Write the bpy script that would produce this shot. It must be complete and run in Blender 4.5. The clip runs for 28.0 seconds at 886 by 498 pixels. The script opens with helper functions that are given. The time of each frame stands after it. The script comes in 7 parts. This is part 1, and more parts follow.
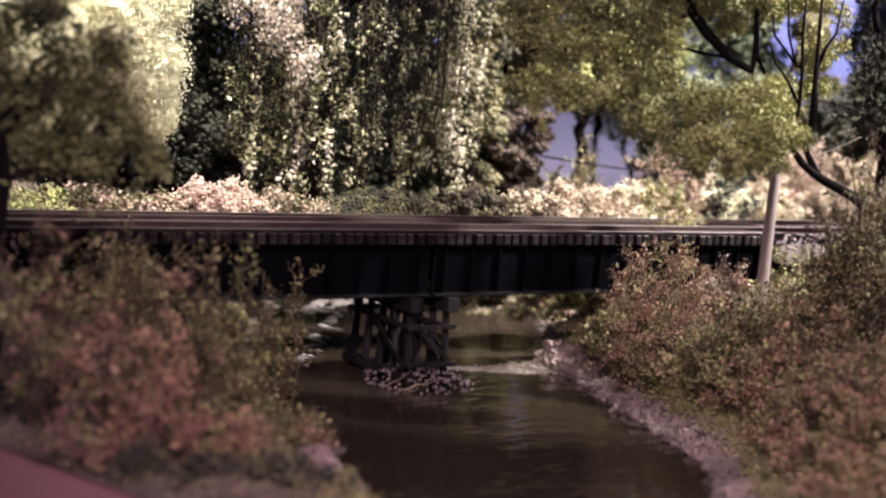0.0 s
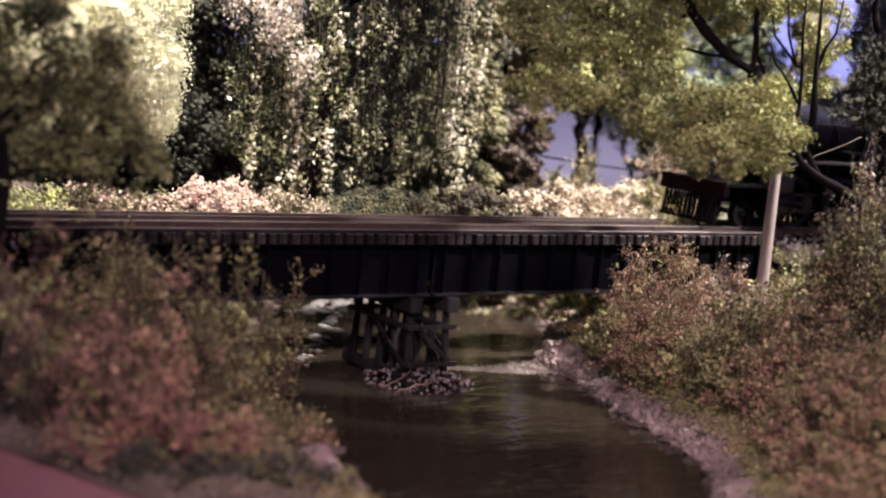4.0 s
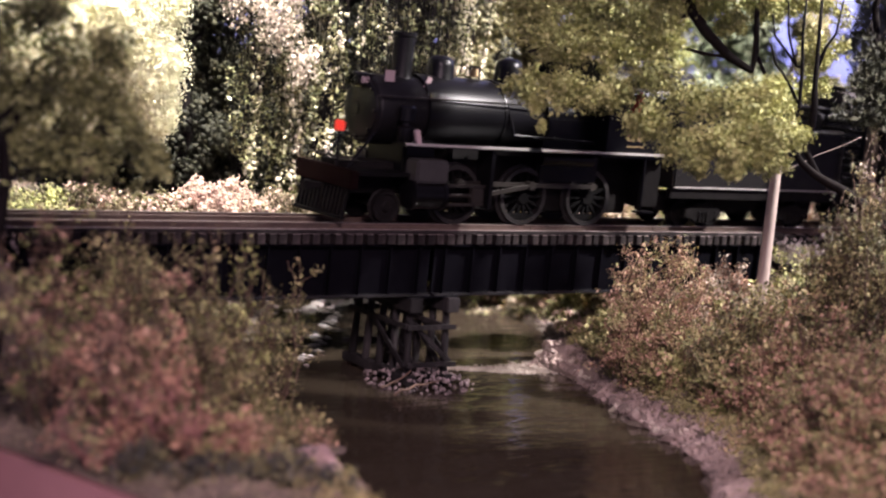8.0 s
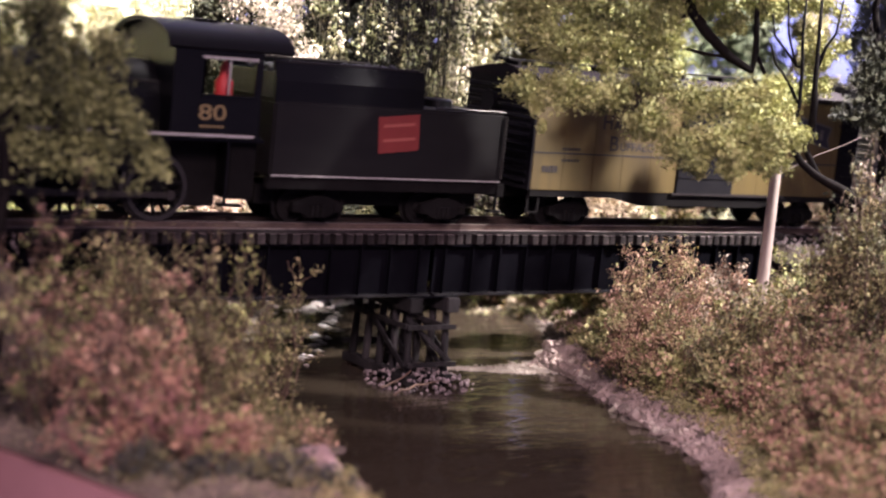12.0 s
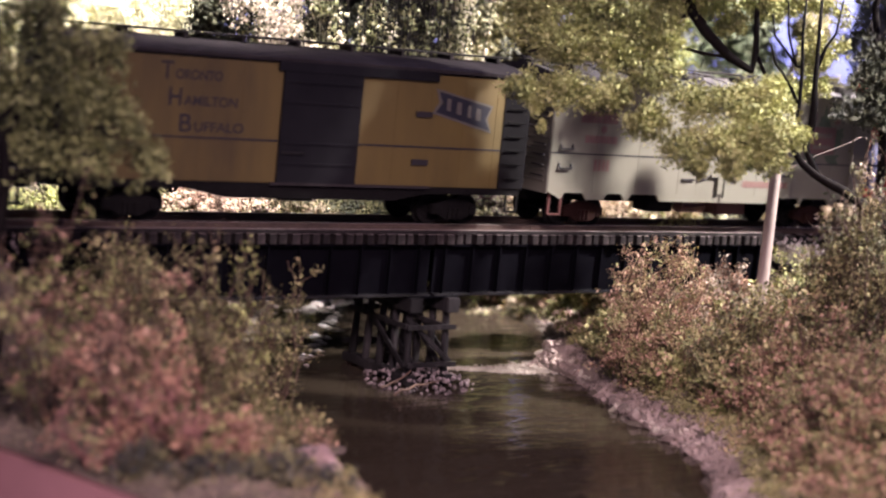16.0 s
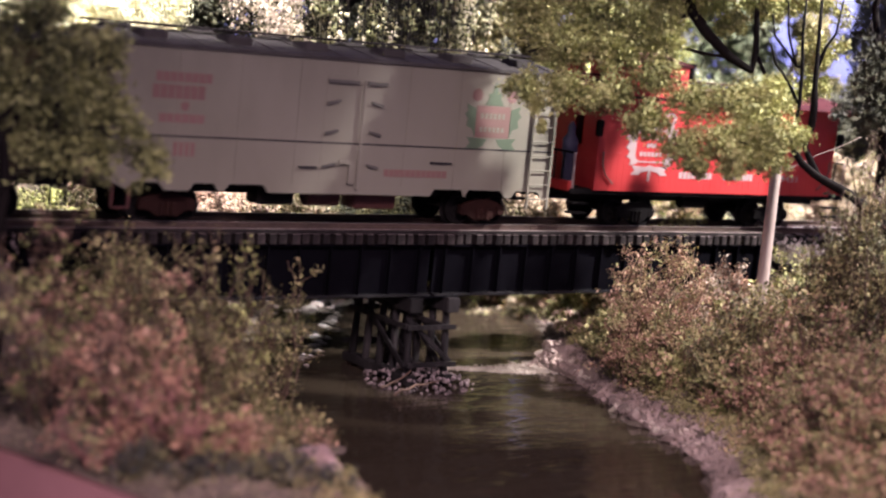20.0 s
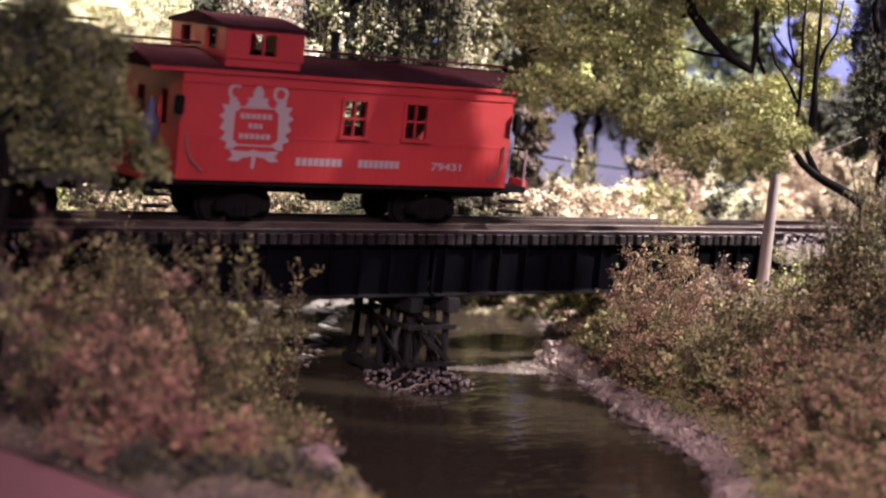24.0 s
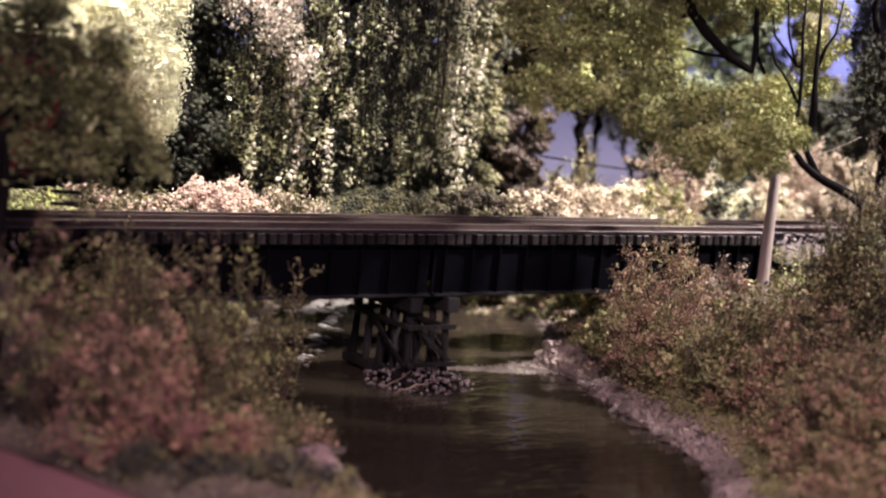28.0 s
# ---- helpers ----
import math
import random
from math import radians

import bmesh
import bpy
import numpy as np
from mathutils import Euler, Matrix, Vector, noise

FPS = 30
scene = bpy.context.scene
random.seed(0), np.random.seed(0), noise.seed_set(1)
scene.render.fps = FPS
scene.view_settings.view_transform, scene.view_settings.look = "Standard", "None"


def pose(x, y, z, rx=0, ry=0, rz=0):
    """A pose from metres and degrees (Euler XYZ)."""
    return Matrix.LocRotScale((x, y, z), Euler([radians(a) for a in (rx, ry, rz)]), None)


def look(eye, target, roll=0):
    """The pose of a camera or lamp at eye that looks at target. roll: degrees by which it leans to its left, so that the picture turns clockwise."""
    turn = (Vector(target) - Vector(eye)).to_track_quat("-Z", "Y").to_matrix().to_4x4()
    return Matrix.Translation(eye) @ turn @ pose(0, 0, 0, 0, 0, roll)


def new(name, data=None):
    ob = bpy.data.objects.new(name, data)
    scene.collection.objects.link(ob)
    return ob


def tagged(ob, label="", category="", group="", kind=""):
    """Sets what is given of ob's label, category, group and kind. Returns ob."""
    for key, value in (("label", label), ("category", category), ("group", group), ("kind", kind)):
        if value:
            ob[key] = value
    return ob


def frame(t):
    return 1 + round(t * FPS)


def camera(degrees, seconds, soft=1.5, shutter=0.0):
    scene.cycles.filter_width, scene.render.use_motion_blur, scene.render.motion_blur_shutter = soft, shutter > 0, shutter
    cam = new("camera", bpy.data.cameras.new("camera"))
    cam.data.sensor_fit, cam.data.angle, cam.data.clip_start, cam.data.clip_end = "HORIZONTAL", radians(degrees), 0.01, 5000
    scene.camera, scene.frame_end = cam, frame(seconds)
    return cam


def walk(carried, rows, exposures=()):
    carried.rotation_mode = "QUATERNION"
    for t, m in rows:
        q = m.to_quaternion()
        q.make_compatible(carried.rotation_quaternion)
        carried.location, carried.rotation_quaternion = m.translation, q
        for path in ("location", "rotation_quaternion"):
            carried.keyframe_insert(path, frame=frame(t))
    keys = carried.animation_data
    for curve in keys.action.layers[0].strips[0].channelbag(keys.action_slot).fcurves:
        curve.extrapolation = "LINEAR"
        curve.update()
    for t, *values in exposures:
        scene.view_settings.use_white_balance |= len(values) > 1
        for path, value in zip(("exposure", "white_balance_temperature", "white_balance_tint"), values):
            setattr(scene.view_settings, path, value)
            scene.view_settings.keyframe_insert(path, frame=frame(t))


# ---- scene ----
# Everything is laid out in millimetres of a small-scale model railway (1:87) and scaled to metres by S.
# x runs along the track to the right, y away from the viewer, z up; the water's surface is z = 0.
S = 0.001
RAIL = 46.0                       # height of the rail heads over the water

# ---- camera ----
cam = camera(30.14, 28.0, soft=2.25, shutter=0.5)
EYE = Vector((-265.0, -390.3, 105.5)) * S
AHEAD = Vector((0.58609, 0.79809, -0.13981))
cam.data.dof.use_dof = True
cam.data.dof.focus_distance = 0.485
cam.data.dof.aperture_fstop = 13.5
walk(cam, [(0.0, look(EYE, EYE + AHEAD * 0.48, 5.83)), (28.0, look(EYE, EYE + AHEAD * 0.48, 5.83))],
     exposures=[(0.0, 0.0), (4.0, 0.05), (6.0, 0.3), (9.0, 0.65), (12.0, 0.84), (15.0, 0.82), (20.0, 0.62), (24.0, 0.27), (27.0, 0.05), (28.0, 0.0)])

# ---- light: the room's dim light, unseen lamps over the layout, an added front fill ----
world = bpy.data.worlds.new("room")
scene.world = world
world.use_nodes = True
world.node_tree.nodes["Background"].inputs[0].default_value = (0.68, 0.54, 1.0, 1)
world.node_tree.nodes["Background"].inputs[1].default_value = 0.19


def lamp(name, kind, eye, target, energy, colour, size, cone=60, blend=0.4):
    data = bpy.data.lights.new(name, kind)
    data.energy, data.color = energy, colour
    if kind == "SPOT":
        data.spot_size, data.spot_blend, data.shadow_soft_size = radians(cone), blend, size
    else:
        data.shape, data.size = "DISK", size
    ob = new(name, data)
    ob.matrix_world = look(Vector(eye) * S, Vector(target) * S)
    return ob


lamp("layout_lamp", "SPOT", (182, 44, 340), (186, 96, 50), 22.5, (1.0, 0.91, 0.95), 0.010, 64, 0.5)
# second overhead lamp, unseen, added to brighten the trees on the left
lamp("layout_lamp", "SPOT", (-72, -4, 345), (-66, 108, 60), 17.0, (1.0, 0.92, 0.93), 0.010, 48, 0.5)
lamp("track_lamp", "SPOT", (230, -190, 290), (108, -12, 68), 12.0, (1.0, 0.92, 0.93), 0.008, 42, 0.4)
# unseen fill added to brighten the near banks and the train's side
lamp("front_fill", "SPOT", (-190, -370, 270), (-38, -118, 0), 6.9, (1.0, 0.735, 0.835), 0.06, 54, 1.0)


# ---- materials ----
def nodes_of(name):
    m = bpy.data.materials.new(name)
    m.use_nodes = True
    t = m.node_tree
    return m, t, t.nodes["Principled BSDF"]


def ramp(t, stops):
    r = t.nodes.new("ShaderNodeValToRGB")
    r.color_ramp.elements[0].position, r.color_ramp.elements[0].color = stops[0][0], (*stops[0][1], 1)
    r.color_ramp.elements[1].position, r.color_ramp.elements[1].color = stops[-1][0], (*stops[-1][1], 1)
    for p, c in stops[1:-1]:
        r.color_ramp.elements.new(p).color = (*c, 1)
    return r


def tex(t, scale, detail=4.0, rough=0.55, stretch=(1, 1, 1)):
    co = t.nodes.new("ShaderNodeTexCoord")
    mp = t.nodes.new("ShaderNodeMapping")
    mp.inputs["Scale"].default_value = stretch
    n = t.nodes.new("ShaderNodeTexNoise")
    n.inputs["Scale"].default_value, n.inputs["Detail"].default_value, n.inputs["Roughness"].default_value = scale, detail, rough
    t.links.new(co.outputs["Object"], mp.inputs["Vector"])
    t.links.new(mp.outputs["Vector"], n.inputs["Vector"])
    return n


def bump(t, bsdf, source, strength, distance):
    b = t.nodes.new("ShaderNodeBump")
    b.inputs["Strength"].default_value, b.inputs["Distance"].default_value = strength, distance
    t.links.new(source, b.inputs["Height"])
    t.links.new(b.outputs["Normal"], bsdf.inputs["Normal"])


def surface(name, colours, scale=400.0, rough=(0.5, 0.8), metal=0.0, relief=0.3, stretch=(1, 1, 1), detail=5.0, vary=0.12, gloss=0.5):
    """A painted or natural surface: two scales of noise between colours, uneven gloss, fine relief, each object slightly its own."""
    m, t, b = nodes_of(name)
    n1, n2 = tex(t, scale, detail, 0.6, stretch), tex(t, scale * 0.17, 3.0, 0.5, stretch)
    mix = t.nodes.new("ShaderNodeMath")
    mix.operation = "MULTIPLY_ADD"
    t.links.new(n2.outputs["Fac"], mix.inputs[0])
    mix.inputs[1].default_value = 0.5
    half = t.nodes.new("ShaderNodeMath")
    half.operation = "MULTIPLY"
    t.links.new(n1.outputs["Fac"], half.inputs[0])
    half.inputs[1].default_value = 0.5
    t.links.new(half.outputs[0], mix.inputs[2])
    k = len(colours) - 1
    r = ramp(t, [(0.33 + 0.34 * i / max(k, 1), c) for i, c in enumerate(colours)] if k else [(0.3, colours[0]), (0.7, colours[0])])
    t.links.new(mix.outputs[0], r.inputs["Fac"])
    info = t.nodes.new("ShaderNodeObjectInfo")
    val = t.nodes.new("ShaderNodeMapRange")
    val.inputs["To Min"].default_value, val.inputs["To Max"].default_value = 1 - vary, 1 + vary
    t.links.new(info.outputs["Random"], val.inputs["Value"])
    hsv = t.nodes.new("ShaderNodeHueSaturation")
    t.links.new(val.outputs[0], hsv.inputs["Value"])
    t.links.new(r.outputs["Color"], hsv.inputs["Color"])
    t.links.new(hsv.outputs["Color"], b.inputs["Base Color"])
    rr = t.nodes.new("ShaderNodeMapRange")
    rr.inputs["To Min"].default_value, rr.inputs["To Max"].default_value = rough
    t.links.new(n2.outputs["Fac"], rr.inputs["Value"])
    t.links.new(rr.outputs[0], b.inputs["Roughness"])
    b.inputs["Metallic"].default_value = metal
    b.inputs["Specular IOR Level"].default_value = gloss
    if relief:
        bump(t, b, n1.outputs["Fac"], relief, 0.0003)
    return m


def lit_tops(m, tint, share):
    """Light from above put into the colour: a paler tint on upward faces."""
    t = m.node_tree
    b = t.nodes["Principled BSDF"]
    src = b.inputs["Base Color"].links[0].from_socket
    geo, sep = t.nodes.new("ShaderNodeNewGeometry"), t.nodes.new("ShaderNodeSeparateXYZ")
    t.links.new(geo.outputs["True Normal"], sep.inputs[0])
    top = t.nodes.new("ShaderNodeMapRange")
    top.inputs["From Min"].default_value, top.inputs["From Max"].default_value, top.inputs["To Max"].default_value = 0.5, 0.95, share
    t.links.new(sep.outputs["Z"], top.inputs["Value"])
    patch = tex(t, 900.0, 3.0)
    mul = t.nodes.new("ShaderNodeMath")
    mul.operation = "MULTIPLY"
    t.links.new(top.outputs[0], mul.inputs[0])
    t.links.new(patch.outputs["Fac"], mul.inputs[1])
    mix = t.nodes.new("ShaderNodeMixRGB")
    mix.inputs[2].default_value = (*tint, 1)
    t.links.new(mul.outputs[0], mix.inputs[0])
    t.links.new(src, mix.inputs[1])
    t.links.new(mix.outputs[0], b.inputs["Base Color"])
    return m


def foam(name, colours, rough=0.75, patch=60.0):
    """Foliage crumbs: each crumb its own tone, with larger drifts of tone over the plant."""
    m, t, b = nodes_of(name)
    g = t.nodes.new("ShaderNodeNewGeometry")
    n = tex(t, patch, 2.0)
    a = t.nodes.new("ShaderNodeMath")
    a.operation = "MULTIPLY_ADD"
    a.inputs[1].default_value = 0.55
    s = t.nodes.new("ShaderNodeMath")
    s.operation = "MULTIPLY_ADD"
    s.inputs[1].default_value, s.inputs[2].default_value = 1.5, -0.52
    t.links.new(n.outputs["Fac"], s.inputs[0])
    t.links.new(g.outputs["Random Per Island"], a.inputs[0])
    t.links.new(s.outputs[0], a.inputs[2])
    k = len(colours) - 1
    r = ramp(t, [(0.05 + 0.9 * i / k, c) for i, c in enumerate(colours)])
    t.links.new(a.outputs[0], r.inputs["Fac"])
    t.links.new(r.outputs["Color"], b.inputs["Base Color"])
    b.inputs["Roughness"].default_value = rough
    return m


def plain(name, colour, rough=0.5, metal=0.0):
    m, t, b = nodes_of(name)
    b.inputs["Base Color"].default_value = (*colour, 1)
    b.inputs["Roughness"].default_value, b.inputs["Metallic"].default_value = rough, metal
    n = tex(t, 900.0, 3.0)
    bump(t, b, n.outputs["Fac"], 0.12, 0.0002)
    return m


FOAM_TAN = foam("straw_foam", [(0.19, 0.14, 0.085), (0.40, 0.32, 0.21), (0.58, 0.485, 0.35), (0.46, 0.34, 0.25)])
FOAM_PINK = foam("pink_foam", [(0.27, 0.165, 0.12), (0.45, 0.305, 0.24), (0.54, 0.42, 0.32), (0.34, 0.29, 0.165)])
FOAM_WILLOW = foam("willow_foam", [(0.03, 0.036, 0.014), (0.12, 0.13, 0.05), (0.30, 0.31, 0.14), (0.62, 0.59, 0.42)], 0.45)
FOAM_WILLOW_LIT = foam("lit_willow_foam", [(0.20, 0.20, 0.09), (0.42, 0.40, 0.22), (0.66, 0.60, 0.44), (0.82, 0.74, 0.62)], 0.5)
FOAM_GOLD = foam("gold_foam", [(0.18, 0.18, 0.065), (0.355, 0.35, 0.125), (0.52, 0.50, 0.225)])
CABLE = surface("dark_cable", [(0.004, 0.004, 0.004), (0.01, 0.009, 0.009)], 800, gloss=0.1)
FOAM_PALE = foam("pale_foam", [(0.58, 0.57, 0.33), (0.72, 0.70, 0.46), (0.82, 0.79, 0.58)])
FOAM_OLIVE = foam("olive_foam", [(0.075, 0.084, 0.025), (0.215, 0.226, 0.075), (0.375, 0.39, 0.13), (0.53, 0.53, 0.22)])
FOAM_GREEN = foam("green_foam", [(0.046, 0.050, 0.017), (0.136, 0.145, 0.05), (0.25, 0.255, 0.094), (0.37, 0.37, 0.165)])
# olive foam darkened, so that shade sits in the leaf colour
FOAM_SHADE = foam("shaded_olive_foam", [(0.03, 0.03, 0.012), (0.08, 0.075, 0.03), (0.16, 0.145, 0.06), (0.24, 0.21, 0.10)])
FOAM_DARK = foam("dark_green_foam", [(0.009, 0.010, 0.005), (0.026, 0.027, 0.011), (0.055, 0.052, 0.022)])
FOAM_RUST = foam("rust_foam", [(0.11, 0.068, 0.043), (0.335, 0.185, 0.125), (0.49, 0.315, 0.21), (0.33, 0.325, 0.155)])
FOAM_MIX = foam("autumn_foam", [(0.085, 0.092, 0.034), (0.24, 0.235, 0.09), (0.41, 0.36, 0.165), (0.46, 0.315, 0.185)])
FOAM_RED = foam("salmon_foam", [(0.11, 0.08, 0.042), (0.35, 0.175, 0.11), (0.50, 0.27, 0.18), (0.25, 0.225, 0.105)])
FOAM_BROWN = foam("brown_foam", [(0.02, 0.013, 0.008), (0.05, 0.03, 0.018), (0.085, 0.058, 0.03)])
FOAM_TEAL = foam("blue_green_foam", [(0.03, 0.04, 0.02), (0.09, 0.115, 0.06), (0.30, 0.32, 0.20)])
FOAM_BLOSSOM = foam("pinkish_white_foam", [(0.24, 0.20, 0.13), (0.48, 0.41, 0.32), (0.70, 0.60, 0.49)])
FOAM_MOSS = foam("grey_green_moss", [(0.012, 0.014, 0.011), (0.045, 0.047, 0.04), (0.14, 0.132, 0.11)])
TURF = foam("turf", [(0.06, 0.052, 0.03), (0.14, 0.115, 0.075), (0.22, 0.175, 0.12), (0.25, 0.17, 0.14)])
BARK = surface("bark", [(0.004, 0.003, 0.003), (0.012, 0.009, 0.008)], 500, (0.7, 0.95), 0, 0.8, (1, 1, 0.25), gloss=0.1)
STEM_RED = surface("pink_stem", [(0.16, 0.07, 0.058), (0.30, 0.14, 0.12)], 500, (0.6, 0.9), 0, 0.3)
TWIG = surface("twig", [(0.05, 0.03, 0.02), (0.12, 0.07, 0.045)], 500, (0.7, 0.9), 0, 0.4)
EARTH = surface("earth", [(0.04, 0.03, 0.02), (0.08, 0.06, 0.044), (0.13, 0.098, 0.08)], 260, (0.8, 1.0), 0, 0.9)
BOULDER = surface("pale_boulder", [(0.28, 0.25, 0.22), (0.42, 0.385, 0.34), (0.58, 0.54, 0.49)], 300, (0.7, 0.95), 0, 0.6, vary=0.15)
STONE = surface("stone", [(0.075, 0.056, 0.046), (0.17, 0.128, 0.108), (0.34, 0.27, 0.235)], 160, (0.7, 0.95), 0, 0.6, vary=0.35)
DARK_STONE = surface("river_stone", [(0.075, 0.06, 0.058), (0.16, 0.125, 0.122), (0.27, 0.22, 0.215)], 420, (0.7, 0.95), 0, 0.6, vary=0.4)
SAND = surface("wet_sand", [(0.25, 0.22, 0.175), (0.38, 0.335, 0.275)], 300, (0.5, 0.8), 0, 0.3)
FOAM_WATER = surface("white_water_gel", [(0.45, 0.42, 0.40), (0.70, 0.66, 0.62)], 300, (0.15, 0.3), 0, 0.2)
PIER_TIMBER = surface("greyed_pier_timber", [(0.007, 0.0062, 0.0064), (0.016, 0.0142, 0.0146), (0.034, 0.03, 0.03)], 700, (0.65, 0.9), 0, 0.6, (1, 1, 0.2), vary=0.4, gloss=0.15)
ROCK_PINK = surface("pink_rock", [(0.12, 0.08, 0.07), (0.30, 0.20, 0.18), (0.52, 0.40, 0.37)], 420, (0.7, 0.95), 0, 1.0)
TIMBER = surface("weathered_timber", [(0.005, 0.004, 0.004), (0.011, 0.009, 0.0085), (0.024, 0.02, 0.018)], 700, (0.65, 0.9), 0, 0.6, (0.2, 1, 1), vary=0.4, gloss=0.12)
# paler tint on the tops paints the lamplight on ties and deck
TIE_WOOD = lit_tops(surface("tie_timber", [(0.007, 0.005, 0.005), (0.014, 0.0105, 0.0105), (0.03, 0.023, 0.022)], 900, (0.6, 0.85), 0, 0.6, (1, 0.2, 1), vary=0.55, gloss=0.2), (0.40, 0.33, 0.31), 0.9)
GIRDER = surface("black_girder_paint", [(0.0018, 0.0017, 0.0026), (0.0036, 0.0033, 0.0048)], 300, (0.4, 0.65), 0, 0.25, gloss=0.02)
FLANGE = surface("glossy_black_flange_paint", [(0.010, 0.010, 0.011), (0.022, 0.021, 0.022)], 300, (0.2, 0.34), 0, 0.15, gloss=0.5)
STEEL = surface("rail_steel", [(0.30, 0.27, 0.25), (0.48, 0.44, 0.41)], 600, (0.22, 0.45), 0.9, 0.15)
RUSTY = surface("rusty_rail_side", [(0.045, 0.03, 0.024), (0.10, 0.066, 0.052)], 700, (0.6, 0.9), 0.2, 0.4)
POLE_WOOD = surface("grey_pole_wood", [(0.26, 0.20, 0.17), (0.42, 0.34, 0.30)], 500, (0.6, 0.9), 0, 0.6, (1, 1, 0.12))
FASCIA = surface("fascia_board", [(0.19, 0.09, 0.09), (0.25, 0.12, 0.12)], 60, (0.35, 0.55), 0, 0.1)


# ---- builders ----
def bm_box(bm, x0, x1, y0, y1, z0, z1, bevel=0.0):
    vs = bmesh.ops.create_cube(bm, size=1.0, matrix=Matrix.Translation(((x0 + x1) / 2, (y0 + y1) / 2, (z0 + z1) / 2)) @ Matrix.Diagonal((x1 - x0, y1 - y0, z1 - z0, 1)))["verts"]
    if bevel:
        es = list({e for v in vs for e in v.link_edges})
        bmesh.ops.bevel(bm, geom=es, offset=bevel, segments=2, affect="EDGES")
    return bm


def bm_beam(bm, a, b, w, h, bevel=0.0):
    """A square beam from a to b."""
    a, b = Vector(a), Vector(b)
    m = Matrix.Translation((a + b) / 2) @ (b - a).to_track_quat("X", "Z").to_matrix().to_4x4()
    vs = bmesh.ops.create_cube(bm, size=1.0, matrix=m @ Matrix.Diagonal(((b - a).length, w, h, 1)))["verts"]
    if bevel:
        bmesh.ops.bevel(bm, geom=list({e for v in vs for e in v.link_edges}), offset=bevel, segments=1, affect="EDGES")
    return bm


def bm_rod(bm, a, b, r, r2=None, seg=12):
    a, b = Vector(a), Vector(b)
    m = Matrix.Translation((a + b) / 2) @ (b - a).to_track_quat("Z", "Y").to_matrix().to_4x4()
    bmesh.ops.create_cone(bm, cap_ends=True, segments=seg, radius1=r, radius2=r if r2 is None else r2, depth=(b - a).length, matrix=m)
    return bm


def bm_turn(bm, profile, m, seg=24):
    """A solid of revolution about local z: profile of (radius, height), closed at both ends."""
    rings = []
    for r, h in profile:
        rings.append([bm.verts.new(m @ Vector((r * math.cos(k * math.tau / seg), r * math.sin(k * math.tau / seg), h))) for k in range(seg)])
    for p, q in zip(rings, rings[1:]):
        for k in range(seg):
            bm.faces.new((p[k], p[(k + 1) % seg], q[(k + 1) % seg], q[k]))
    bm.faces.new(rings[0][::-1])
    bm.faces.new(rings[-1])
    return bm


def bm_slab(bm, outline, y0, y1):
    """An outline of (x, z) made solid from y0 to y1."""
    a = [bm.verts.new((x, y0, z)) for x, z in outline]
    b = [bm.verts.new((x, y1, z)) for x, z in outline]
    bm.faces.new(a)
    bm.faces.new(b[::-1])
    n = len(a)
    for k in range(n):
        bm.faces.new((a[k], b[k], b[(k + 1) % n], a[(k + 1) % n]))
    bmesh.ops.recalc_face_normals(bm, faces=bm.faces[:])
    return bm


def bm_tube_x(bm, section, x0, x1):
    """A closed section of (y, z) made solid from x0 to x1."""
    a = [bm.verts.new((x0, y, z)) for y, z in section]
    b = [bm.verts.new((x1, y, z)) for y, z in section]
    bm.faces.new(a)
    bm.faces.new(b[::-1])
    n = len(a)
    for k in range(n):
        bm.faces.new((a[k], b[k], b[(k + 1) % n], a[(k + 1) % n]))
    bmesh.ops.recalc_face_normals(bm, faces=bm.faces[:])
    return bm


def bm_wall(bm, us, ws, openings, t0, t1, axis="x"):
    """One wall over the grid us x ws with openings left out: thin from t0 to t1, along x or along y."""
    at = (lambda u, w, t: (u, t, w)) if axis == "x" else (lambda u, w, t: (t, u, w))
    vs = {}

    def vert(i, k, t):
        if (i, k, t) not in vs:
            vs[i, k, t] = bm.verts.new(at(us[i], ws[k], (t0, t1)[t]))
        return vs[i, k, t]
    full = {(i, k) for i in range(len(us) - 1) for k in range(len(ws) - 1)} - set(openings)
    for i, k in full:
        for t in (0, 1):
            bm.faces.new([vert(i, k, t), vert(i + 1, k, t), vert(i + 1, k + 1, t), vert(i, k + 1, t)])
        for di, dk, a, b in ((-1, 0, (i, k), (i, k + 1)), (1, 0, (i + 1, k), (i + 1, k + 1)), (0, -1, (i, k), (i + 1, k)), (0, 1, (i, k + 1), (i + 1, k + 1))):
            if (i + di, k + dk) not in full:
                bm.faces.new([vert(*a, 0), vert(*b, 0), vert(*b, 1), vert(*a, 1)])
    return bm


def mesh_of(name, bm, material, smooth=False):
    bmesh.ops.recalc_face_normals(bm, faces=bm.faces[:])
    bm.transform(Matrix.Scale(S, 4))
    me = bpy.data.meshes.new(name)
    bm.to_mesh(me)
    bm.free()
    me.materials.append(material)
    if smooth:
        me.shade_smooth()
        me.set_sharp_from_angle(angle=radians(38))
    return me


def part(name, bm, material, parent=None, label="", at=None, smooth=False):
    ob = new(name, mesh_of(name, bm, material, smooth))
    if parent is not None:
        ob.parent = parent
    if at is not None:
        ob.matrix_basis = mm(*at)
    if label:
        tagged(ob, label)
    return ob


def mm(x, y, z, rx=0, ry=0, rz=0):
    return pose(x * S, y * S, z * S, rx, ry, rz)


def thing(name, x, y, z, label, category, group="", rz=0):
    ob = new(name)
    ob.empty_display_size = 0.01
    ob.matrix_basis = mm(x, y, z, 0, 0, rz)
    return tagged(ob, label, category, group)


